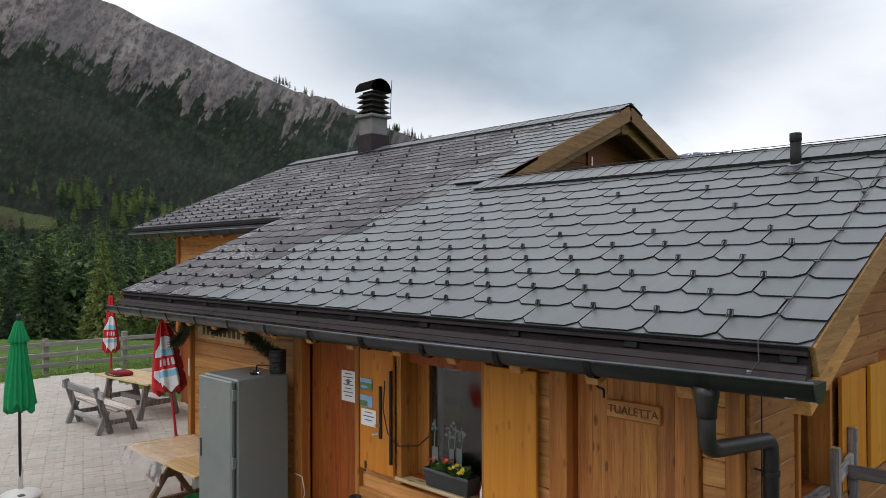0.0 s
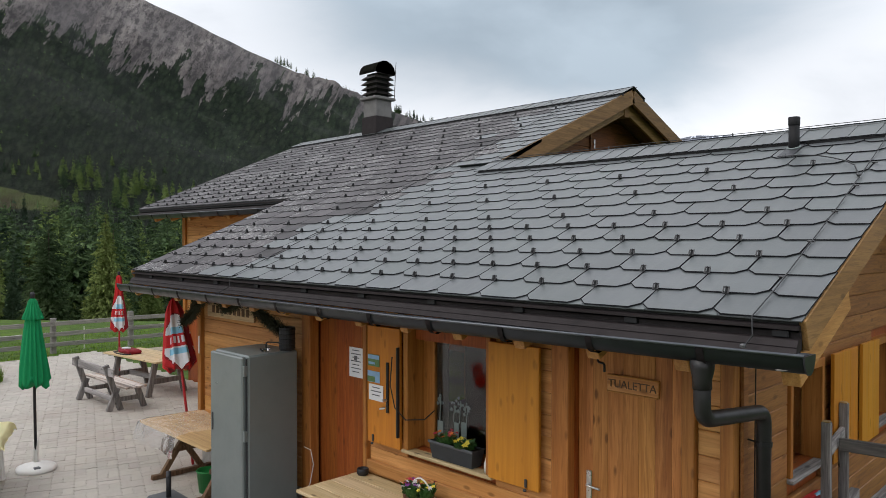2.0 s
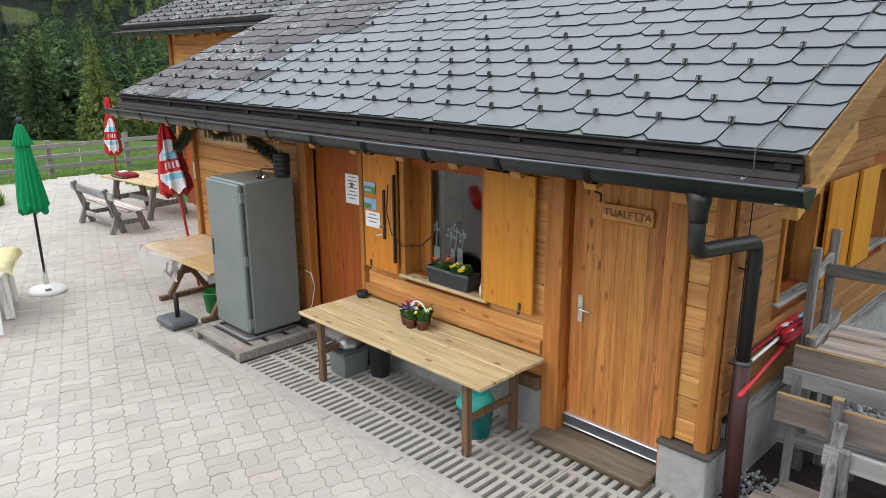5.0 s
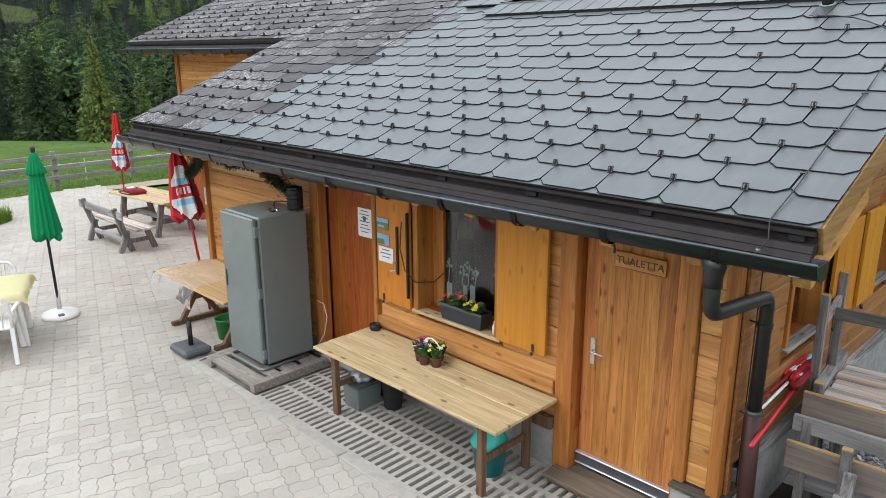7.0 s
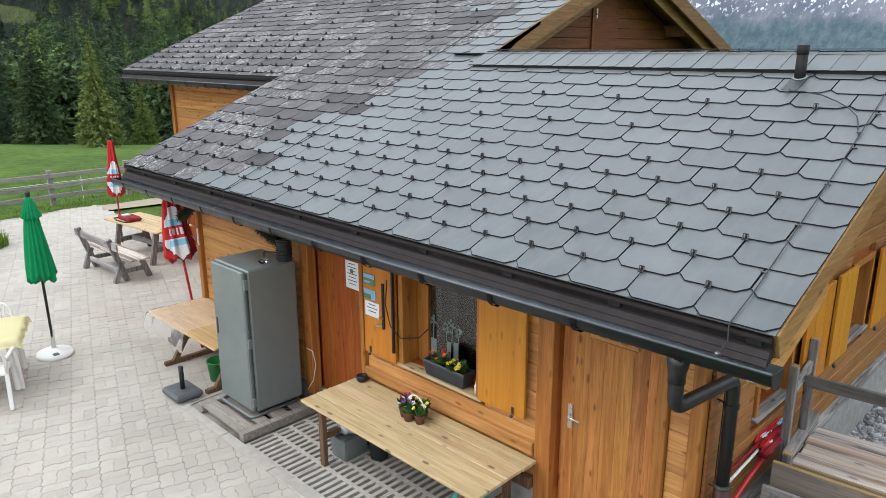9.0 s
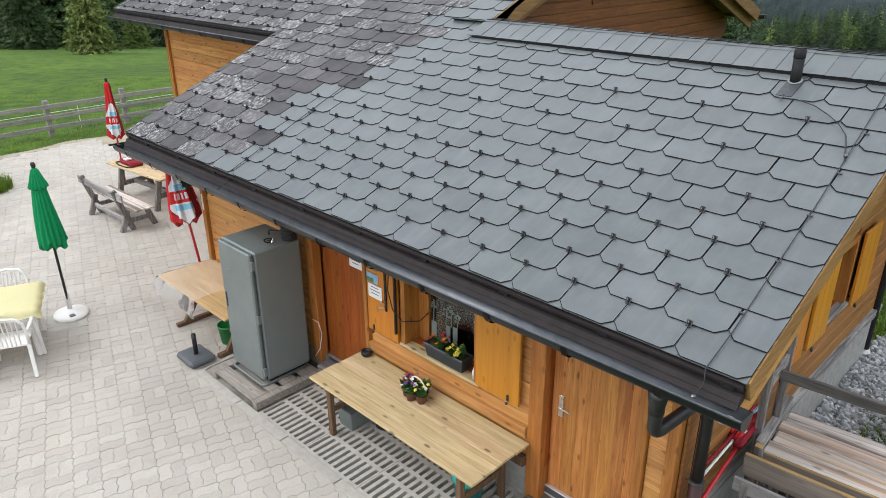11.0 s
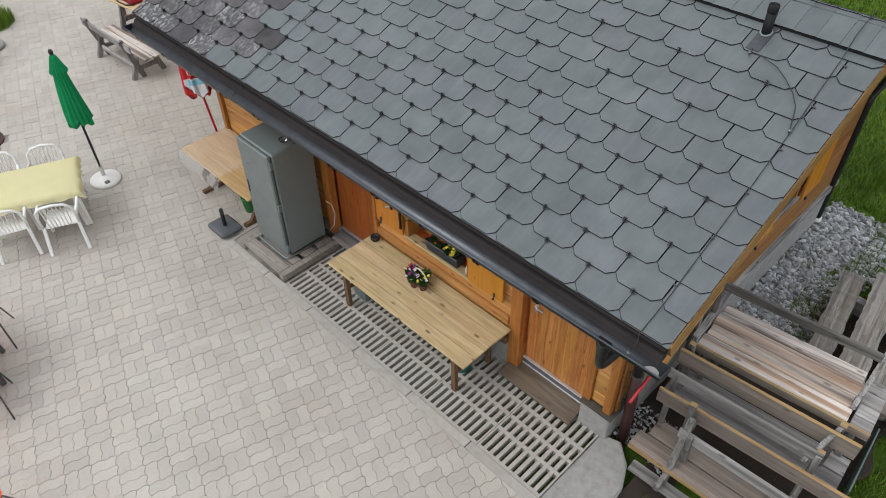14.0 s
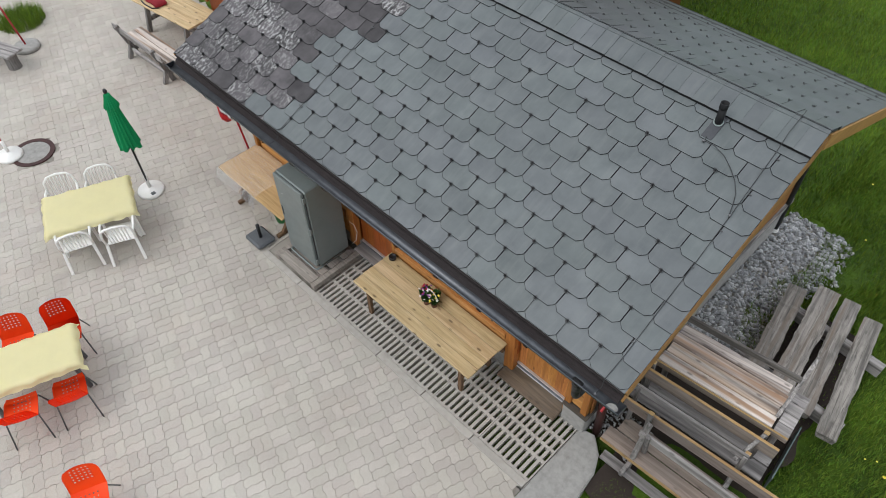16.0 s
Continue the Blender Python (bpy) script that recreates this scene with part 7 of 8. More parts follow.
def gravel():
    rnd = random.Random(2)
    tmpl = bmesh.new()
    bmesh.ops.create_icosphere(tmpl, subdivisions=1, radius=1.0)
    tv = [v.co.copy() for v in tmpl.verts]
    tf = [tuple(v.index for v in f.verts) for f in tmpl.faces]
    tmpl.free()
    vs, fs = [], []
    count = 0
    while count < 6200:
        x, y = rnd.uniform(-1.86, 0.0), rnd.uniform(4.7, 10.75)
        edge = -0.55 + 0.35 * math.sin(y * 1.3) - 0.5 * max(0, y - 9.6) if y > 7 else -0.6
        if x > edge - 0.0 + rnd.uniform(-0.25, 0.1):
            continue
        if y < 6.6 and not (x < -1.15 and y < 5.3):
            continue
        count += 1
        near = y < 6.6
        r = 0.013 + 0.036 * rnd.random() ** 2.2 + (0.05 * rnd.random() if rnd.random() < 0.012 else 0)
        r *= 0.55 if near else 1.0
        m = pose(x, y, terrain(x, y) + r * 0.35 + rnd.random() * 0.03 + (0.075 if near else 0.0), rnd.uniform(0, 360), rnd.uniform(0, 360), 0) @ Matrix.Diagonal((r * rnd.uniform(0.8, 1.5), r * rnd.uniform(0.7, 1.2), r * rnd.uniform(0.5, 0.9), 1))
        o = len(vs)
        vs += [tuple(m @ (v * rnd.uniform(0.85, 1.15))) for v in tv]
        fs += [tuple(o + i for i in f) for f in tf]
    tagged(part("gravel", raw("gravel", vs, fs, STONE)), "grey crushed gravel along the gable-end wall", "gravel", "", "stuff")
    bm = bmesh.new()
    g = [[bm.verts.new((-1.86 + (1.1) * i / 6, 6.45 + 4.2 * j / 20, terrain(-1.86 + 1.1 * i / 6, 6.45 + 4.2 * j / 20) + 0.016)) for i in range(7)] for j in range(21)]
    for j in range(20):
        for i in range(6):
            bm.faces.new((g[j][i], g[j][i + 1], g[j + 1][i + 1], g[j + 1][i]))
    tagged(part("gravel_bed", bm, SAND), "dark grit under the gravel", "gravel", "", "structure")


gravel()


def garland():
    rnd = random.Random(6)
    g = thing("fir_garland", (-8.6, 4.4, 2.4), "dry brown fir garland hung in loops under the eave", "garland")
    pts = []
    for k in range(33):
        u = k / 32
        sag = 0.13 * abs(math.sin(u * math.pi * 3))
        end = 0.42 * max(0.0, 1 - u * 7) + 0.34 * max(0.0, (u - 0.86) / 0.14)
        pts.append(Vector((-9.52 + 2.55 * u, 4.30 + 0.06 * math.sin(u * 20), 2.44 - sag - end)))
    part("cord", tube(pts, 0.012, 6), GARLAND, g)
    vs, fs = [], []
    for k in range(11000):
        i = rnd.choice((0, 1, 2, 3, 28, 29, 30, 31)) if rnd.random() < 0.35 else rnd.randrange(32)
        p = pts[i].lerp(pts[i + 1], rnd.random())
        d = Vector((rnd.gauss(0, 1), rnd.gauss(0, 1), rnd.gauss(-0.2, 1))).normalized() * rnd.uniform(0.03, 0.13)
        s = d.orthogonal().normalized() * 0.006
        o = len(vs)
        vs += [tuple(p - s), tuple(p + s), tuple(p + d)]
        fs.append((o, o + 1, o + 2))
    part("needles", raw("needles", vs, fs, GARLAND), None, g)
    s = thing("eave_sign", (-8.7, 4.58, 2.2), "pale carved name board under the eave", "sign")
    part("board", box(-9.35, -8.1, 4.58, 4.612, 2.10, 2.32, 0.006), W_TABLE, s)
    for k in range(9):
        part("carved_bar", box(-9.2 + 0.115 * k, -9.13 + 0.115 * k, 4.574, 4.579, 2.16, 2.26, 0.002), W_LEG, s)


garland()
part("thermometer", box(-9.56, -9.535, 4.54, 4.558, 1.55, 1.80, 0.004), WHITE, wall_front, "white thermometer strip")


# ---- fence and meadow ----
def fence():
    f = thing("rail_fence", (-23.9, 6.8, -0.35), "weathered grey post-and-rail fence along the meadow", "fence")
    rnd = random.Random(9)
    ys = [6.85 + 2.33 * k for k in range(-8, 8)]
    for y in ys:
        x = -23.9 + rnd.uniform(-0.05, 0.05)
        z = terrain(x, y)
        part("post", box(x - 0.075, x + 0.075, y - 0.075, y + 0.075, z - 0.2, z + 1.12 + rnd.uniform(-0.03, 0.04), 0.012), W_FENCE, f)
    for y0, y1 in zip(ys, ys[1:]):
        for h in (0.28, 0.60, 0.92):
            za, zb = terrain(-23.8, y0) + h + rnd.uniform(-0.02, 0.02), terrain(-23.8, y1) + h + rnd.uniform(-0.02, 0.02)
            part("rail", beam((-23.803, y0 + 0.002, za), (-23.803, y1 - 0.002, zb), 0.04, 0.13, 0.006), W_FENCE, f)
    e = thing("electric_fence", (-24.6, 6.8, -0.3), "thin white electric fence tape on small posts", "fence")
    part("tape", tube([(-24.7, y, terrain(-24.7, y) + 0.62) for y in np.linspace(-12, 24, 20)], 0.008, 5), WHITE, e)
    for y in np.linspace(-12, 24, 10):
        part("stake", tube([(-24.7, y, terrain(-24.7, y)), (-24.7, y, terrain(-24.7, y) + 0.75)], 0.012, 6), WHITE, e)


fence()


def trodden_edge():
    """Sandy bare strip between the paving and the meadow."""
    bm = bmesh.new()
    rows = []
    for k in range(81):
        y = -12 + 0.35 * k
        a = -20.2 + 0.3 * math.sin(y * 0.7)
        b = -22.0 + 0.30 * noise.noise((y * 0.8, 0.0, 4.0)) + 0.3 * math.sin(y * 0.7)
        rows.append([bm.verts.new((x, y, terrain(x, y) + lift)) for x, lift in ((a, 0.055), ((a + b) / 2 - 0.3, 0.05), (b, 0.004))])
    for p, q in zip(rows, rows[1:]):
        for i in range(2):
            bm.faces.new((p[i], p[i + 1], q[i + 1], q[i]))
    tagged(part("trodden_edge", bm, DIRT, None, "", True), "sandy trodden strip between paving and meadow", "ground", "", "structure")


DIRT = plain("sandy_earth", (0.29, 0.245, 0.175), 0.95, 0, 0.5, 3.5, 0, 0.4)
trodden_edge()


def grass_cover():
    rnd = random.Random(31)
    vs, fs = [], []

    def blade(x, y, h, w):
        z = terrain(x, y) - 0.005
        b = rnd.uniform(0, math.tau)
        ln = rnd.uniform(0.1, 0.6) * h
        o = len(vs)
        dx, dy = w * math.sin(b), w * math.cos(b)
        vs.extend([(x - dx, y + dy, z), (x + dx, y - dy, z), (x + ln * math.cos(b), y + ln * math.sin(b), z + h)])
        fs.append((o, o + 1, o + 2))

    n = 0
    while n < 230000:
        x, y = -1.6 + 9.0 * rnd.random() ** 1.4, 3.2 + 18.8 * rnd.random() ** 1.5
        edge = -1.0 + 0.35 * math.sin(y * 1.3) - 0.5 * max(0, y - 9.6)
        if (y < 10.9 and x < edge) or (y < 4.7 and x < -1.25) or (4.4 < y < 6.7 and x < (1.25 if y < 5.7 else 0.4) + 0.15 * math.sin(y * 5) and rnd.random() < 0.93) or (6.5 < y < 8.9 and -0.9 < x < 0.5 and rnd.random() < 0.6):
            continue
        if noise.noise((x * 1.2, y * 1.2, 0)) < rnd.uniform(-0.7, 0.1):
            continue
        blade(x, y, rnd.uniform(0.04, 0.13) * (1.0 + 0.5 * noise.noise((x * 0.9, y * 0.9, 3))), rnd.uniform(0.005, 0.010))
        n += 1
    for k in range(130):
        cx, cy, big = rnd.uniform(-0.2, 4.5), rnd.uniform(5.2, 19), rnd.uniform(0.10, 0.30)
        if cy < 9.3 and cx < 1.3:
            continue
        for _ in range(int(900 * big)):
            blade(rnd.gauss(cx, big * 0.5), rnd.gauss(cy, big * 0.5), rnd.uniform(0.09, 0.24), rnd.uniform(0.006, 0.013))
    for k in range(120000):
        x, y = rnd.uniform(-9.5, -1.5), rnd.uniform(10.7, 26)
        blade(x, y, rnd.uniform(0.05, 0.13), rnd.uniform(0.006, 0.012))
    for k in range(70000):
        x, y = rnd.uniform(-1.8, 11.0), rnd.uniform(-12, 3.6)
        blade(x, y, rnd.uniform(0.04, 0.11), rnd.uniform(0.006, 0.012))
    for k in range(30000):
        x, y = -21.75 - 16 * rnd.random() ** 1.6, rnd.uniform(-8, 26)
        if x > -21.7 + 0.4 * math.sin(y * 0.7):
            continue
        blade(x, y, rnd.uniform(0.03, 0.09), rnd.uniform(0.006, 0.016))
    tagged(part("grass", raw("grass", vs, fs, BLADE)), "short green alpine grass", "grass", "", "stuff")
    vs2, fs2 = [], []
    for k in range(260):
        x, y = rnd.gauss(2.0, 1.6), rnd.uniform(6.5, 20)
        if y < 9.5 and x < 1.0:
            continue
        z = terrain(x, y) + rnd.uniform(0.06, 0.12)
        o = len(vs2)
        r = rnd.uniform(0.014, 0.026)
        vs2 += [(x + r * math.cos(a), y + r * math.sin(a), z) for a in np.linspace(0, math.tau, 6, endpoint=False)]
        fs2.append(tuple(range(o, o + 6)))
    tagged(part("dandelions", raw("dandelions", vs2, fs2, PETAL_Y)), "yellow dandelion heads in the grass", "flowers", "", "stuff")


grass_cover()


# ---- trees ----
def conifer(seed, height, spread, boughs, clumps, droop=0.25, bare=0.06, size=0.05, belly=0.8):
    """Verts and faces of a crown: boughs at random heights, each hung with small ragged needle clumps."""
    rnd = random.Random(seed)
    vs, fs = [], []
    lump = [rnd.uniform(0.7, 1.2) for _ in range(12)]
    for k in range(boughs):
        u = 1 - math.sqrt(rnd.random()) * 0.995
        z = height * (bare + (1 - bare) * u)
        th = rnd.uniform(0, math.tau)
        r = spread * ((1 - u) ** belly + 0.02) * rnd.uniform(0.5, 1.1) * lump[int(th / math.tau * 6) + (6 if u > 0.5 else 0)]
        for q in range(clumps):
            f = (q + rnd.uniform(0.3, 1.0)) / clumps
            p = r * f
            w = height * size * (1.15 - 0.6 * u) * rnd.uniform(0.5, 1.3)
            c = Vector((p * math.cos(th), p * math.sin(th), z - droop * p + rnd.uniform(-0.4, 0.4) * w))
            out = Vector((math.cos(th), math.sin(th), -0.35 + rnd.uniform(-0.5, 0.5)))
            for t in range(3):
                d = (out + Vector((rnd.gauss(0, 0.55), rnd.gauss(0, 0.55), rnd.gauss(0, 0.45)))).normalized() * w
                e = Vector((rnd.gauss(0, 1), rnd.gauss(0, 1), rnd.gauss(0, 1))).cross(d).normalized() * w * rnd.uniform(0.25, 0.5)
                o = len(vs)
                vs += [tuple(c - d * 0.4 - e), tuple(c - d * 0.3 + e), tuple(c + d)]
                fs.append((o, o + 1, o + 2))
    o = len(vs)
    t = 0.004 * height
    vs += [(t, 0, height * 0.95), (-t, t, height * 0.95), (0, -t, height * 0.95), (0, 0, height * 1.02)]
    fs += [(o, o + 1, o + 3), (o + 1, o + 2, o + 3), (o + 2, o, o + 3)]
    return np.array(vs), fs


def near_trees():
    rnd = random.Random(77)
    kinds = [("larch_tree", LARCH, 0.26, "tall light-green larch at the forest edge"), ("spruce_tree", SPRUCE, 0.17, "tall dark spruce at the forest edge"), ("stone_pine", STONEPINE, 0.22, "broad dark-green stone pine at the forest edge")]
    base = []
    for i, (nm, mtl, sp, lab) in enumerate(kinds):
        for v in range(2):
            h = 12.0
            t = thing(nm, (0, 0, 0), lab, "tree", "forest edge trees")
            local("trunk", tube([(0, 0, -0.6), (0.05, 0, 5), (0, 0.05, 11.5)], [0.22, 0.15, 0.03], 8), BARK, t)
            vs, fs = conifer(100 + i * 7 + v, h, h * sp * (1.05 if v else 0.9), 1000, 5, 0.3 if i else 0.1, 0.05, 0.027, (0.85, 1.0, 0.6)[i])
            local("crown", raw("crown", vs, fs, mtl), None, t)
            base.append(t)
    used = [False] * len(base)
    for k in range(40):
        th = radians(169 - 37 * (k + rnd.uniform(-0.5, 0.5)) / 40)
        r = rnd.uniform(98, 150)
        x, y = r * math.cos(th), r * math.sin(th)
        i = rnd.choice((0, 1, 2, 3, 2, 3, 4, 5))
        s = rnd.uniform(0.65, 1.15)
        if k == 9:
            th, i, s = radians(160.4), 0, 0.98
            x, y = 82 * math.cos(th), 82 * math.sin(th)
        m = pose(x, y, terrain(x, y) - 0.2, 0, 0, rnd.uniform(0, 360))
        if used[i]:
            ob = copy_thing(base[i], m)
        else:
            ob, used[i] = base[i], True
            ob.matrix_basis = m
        ob.scale = (s * rnd.uniform(0.9, 1.15), s * rnd.uniform(0.9, 1.15), s)
    for i, t in enumerate(base):
        if not used[i]:
            t.matrix_basis = pose(-100, 62 + 5 * i, terrain(-100, 62 + 5 * i))


near_trees()


def woods():
    rnd = random.Random(5)
    forms = {}
    for nm, seed, sp in (("larch", 1, 0.24), ("spruce", 2, 0.19), ("pine", 3, 0.24)):
        forms[nm] = [conifer(seed * 10 + v, 1.0, sp, 150, 2, 0.25, 0.04, 0.046, {"larch": 0.75, "spruce": 0.9, "pine": 0.5}[nm]) for v in range(4)]
    small = {nm: [conifer(seed * 10 + v, 1.0, 0.3, 36, 1, 0.2, 0.02, 0.11, 0.5) for v in range(3)] for nm, seed in (("larch", 5), ("spruce", 6), ("pine", 7))}
    mats = {"larch": LARCH, "spruce": SPRUCE, "pine": STONEPINE}
    data = {k: ([], [], [0]) for k in forms}

    def plant(th, r, h, kind):
        x, y = r * math.cos(radians(th)), r * math.sin(radians(th))
        z = terrain(x, y) - 0.3
        vs, fs = rnd.choice((small if h < 3.2 else forms)[kind])
        a = rnd.uniform(0, math.tau)
        c, s = math.cos(a), math.sin(a)
        q = h * rnd.uniform(0.85, 1.2)
        w = np.column_stack((x + q * (vs[:, 0] * c - vs[:, 1] * s), y + q * (vs[:, 0] * s + vs[:, 1] * c), z + h * vs[:, 2]))
        V, F, n = data[kind]
        V.append(w)
        o = n[0]
        F.extend((o + f[0], o + f[1], o + f[2]) for f in fs)
        n[0] += len(vs)

    def lift(th, r):
        return (terrain(r * math.cos(radians(th)), r * math.sin(radians(th))) - 3.3) / r

    for k in range(900):
        th = rnd.uniform(126, 174)
        r = 114 + (128 if th > 160.5 else 150) * rnd.random() ** 1.1
        if noise.noise((math.cos(radians(th)) * r * 0.02, math.sin(radians(th)) * r * 0.02, 0)) < -0.4:
            continue
        top = math.tan(radians(3.3 + 0.9 * noise.noise((th * 0.35, 0.0, 1.0)) + rnd.uniform(-0.7, 0.5)))
        plant(th, r, max(4.0, min(17.0, (top - lift(th, r)) * r)) * rnd.uniform(0.6, 1.05), rnd.choices(("larch", "spruce", "pine"), (0.12, 0.4, 0.48))[0])
    for k in range(420):
        th = rnd.uniform(126, 163.2)
        r = 268 + 45 * rnd.random()
        if noise.noise((th * 0.5, 3.0, 0.0)) < rnd.uniform(-0.5, 0.2):
            continue
        plant(th, r, rnd.uniform(5, 11), rnd.choices(("larch", "spruce", "pine"), (0.6, 0.2, 0.2))[0])
    for k in range(170):
        th = rnd.uniform(126, 172)
        plant(th, 290 + 60 * rnd.random() ** 2, rnd.uniform(3, 6), rnd.choices(("larch", "spruce", "pine"), (0.5, 0.2, 0.3))[0])
    for k in range(900):
        th = rnd.uniform(126, 174)
        plant(th, 320 + 450 * rnd.random(), rnd.uniform(1.6, 3.0), rnd.choices(("larch", "spruce", "pine"), (0.05, 0.35, 0.6))[0])
    for k in range(380):
        th = rnd.uniform(92, 127)
        near = th > 112.5 + rnd.uniform(-1, 1)
        plant(th, 128 + 110 * rnd.random() if near else 250 + 60 * rnd.random() ** 1.5, rnd.uniform(10, 17) if near else rnd.uniform(6, 12), rnd.choices(("larch", "spruce", "pine"), (0.16, 0.44, 0.40))[0])
    for th0, th1, n in ((144.2, 148.5, 22), (140.0, 144.5, 36), (134.5, 140.0, 40)):
        for k in range(n):
            th = rnd.uniform(th0, th1)
            plant(th, lerp(th, FAR) * rnd.uniform(0.97, 1.0), rnd.uniform(9, 22), rnd.choice(("spruce", "pine")))
    for kind, (V, F, n) in data.items():
        ob = part(kind + "_wood", raw(kind + "_wood", np.concatenate(V), F, mats[kind]))
        tagged(ob, "mixed conifer forest on the slopes below the mountain", "forest", "", "stuff")


woods()


# ---- pieces: wall boards ----
def plank_rows(parent, x0, x1, z0, z1, y, holes=(), h=0.183):
    z = z0
    while z < z1 - 0.03:
        t = min(z + h, z1)
        spans = [(x0, x1)]
        for a, b, c, d in holes:
            if z < d - 0.02 and t > c + 0.02:
                spans = [s for u, v in spans for s in ((u, min(v, a)), (max(u, b), v)) if s[1] - s[0] > 0.03]
        for u, v in spans:
            part("plank", box(u + 0.001, v - 0.001, y, y + 0.045, z + 0.0015, t - 0.0015, 0.007), W_PLANK, parent)
        z += h


plank_rows(wall_front, -9.53, -6.975, 0.22, 2.85, WALL_Y)
plank_rows(wall_front, -5.795, -3.42, 0.44, 2.85, WALL_Y, [(-5.205, -4.045, 1.05, 2.58)])
plank_rows(wall_front, -2.178, -2.0, 0.425, 2.85, WALL_Y, (), 0.178)
part("plinth_cap", box(-2.275, SIDE_X + 0.03, 4.525, 4.90, 0.38, 0.414, 0.008), W_CAP, wall_front, "dark mossy cap board on the plinth")
part("jamb", box(-2.283, -2.263, 4.58, 4.72, 0.14, 0.42, 0.003), W_POST, wall_front)
plank_rows(wall_front, -6.79, -5.87, 2.57, 2.85, WALL_Y)
part("ledge", box(-5.79, -3.425, 4.565, 4.615, 0.735, 0.86, 0.006), W_PLANK, wall_front, "worn pale ledge board above the table")
part("foot_beam", box(-3.75, -3.42, 4.54, 4.612, 0.40, 0.52, 0.006), W_LEG, wall_front)
for k in range(14):
    z = 0.645 + 0.183 * k
    lim = EAVE_Y + (z + 0.183 + 0.16 - EAVE_Z) / PITCH
    y0, y1 = max(4.745, lim), min(10.28, 2 * Y_RIDGE - lim)
    spans = [(y0, y1)]
    for a, b in ((5.48, 6.28), (7.68, 8.46)):
        if z < 2.19 and z + 0.183 > 1.33:
            spans = [s for u, v in spans for s in ((u, min(v, a)), (max(u, b), v)) if s[1] - s[0] > 0.03]
    for u, v in spans:
        if v > u:
            part("plank", box(SIDE_X - 0.048, SIDE_X, u, v, z + 0.0015, z + 0.1815, 0.007), W_PLANK_SHADED, wall_side)
for k in range(12):
    z = 1.55 + 0.19 * k
    part("plank", box(-15.52, -9.8, 7.155, 7.198, z + 0.002, z + 0.188, 0.008), W_PLANK, wall_upper)
part("post", box(-15.56, -15.44, 7.10, 7.154, 0.2, 3.9, 0.006), W_POST, wall_upper)
for k in range(-4, 12):
    z = 3.95 + 0.17 * k
    left = max(6.9, Y_MAIN - (roof_z(Y_MAIN) - 0.2 - z - 0.17) / PITCH, Y_RIDGE + 0.05 + (roof_z(Y_RIDGE) - z) / PITCH)
    right = min(15.82, Y_MAIN + (roof_z(Y_MAIN) - 0.2 - z - 0.17) / BACK_PITCH)
    if right - left > 0.2:
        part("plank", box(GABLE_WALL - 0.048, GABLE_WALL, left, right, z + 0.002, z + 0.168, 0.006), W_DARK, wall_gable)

# ---- pieces: slates ----
SW, SE = 0.466, 0.271
TILT_X = math.degrees(math.atan(PITCH))


def slate_outline(rnd, old, w=SW - 0.007, cut=0.064):
    j = 0.006 if old else 0.0012
    q = lambda: rnd.uniform(-j, j)
    n = 5 if old else 3
    pts = [(-w / 2, 0.355), (-w / 2, 0.060 + q())]
    pts += [(-w / 2 + cut + (w - 2 * cut) * k / (n - 1), q()) for k in range(n)]
    pts += [(w / 2, 0.060 + q()), (w / 2, 0.355)]
    return pts


def slate_geo(pts, lift=0.0135, chamfer=0.0036):
    """Top face, near-black chamfer and edges of one slate in roof coordinates: across, up the slope, out."""
    n = len(pts)
    half = max(0.03, max(abs(a) for a, _ in pts))
    rim = [(a, b, lift * (1 - b / 0.36) + 0.004) for a, b in pts]
    top = [(a * (1 - chamfer / half), b + chamfer * (1 - b / 0.36), c + 0.002) for a, b, c in rim]
    bot = [(a, b, c - 0.0045) for a, b, c in rim]
    ring = [(i, (i + 1) % n) for i in range(n)]
    return top + rim + bot, [tuple(range(n))[::-1]] + [(i, k, n + k, n + i) for i, k in ring] + [(n + i, n + k, 2 * n + k, 2 * n + i) for i, k in ring]


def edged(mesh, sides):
    """Gives slate edges and chamfers their near-black of dirt and joint shadow; each slate is one top face and then its
    sides.
    """
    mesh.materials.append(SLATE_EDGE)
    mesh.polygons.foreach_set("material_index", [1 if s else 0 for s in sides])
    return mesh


def to_roof(p, x, v, face=1):
    """Roof coordinates to world; face -1 is the far slope, mirrored at a ridge."""
    y = EAVE_Y + (v + p[1] - p[2] * 0) / RUN
    out = p[2]
    return (x + p[0], y - out * PITCH / RUN, roof_z(y) + out / RUN)


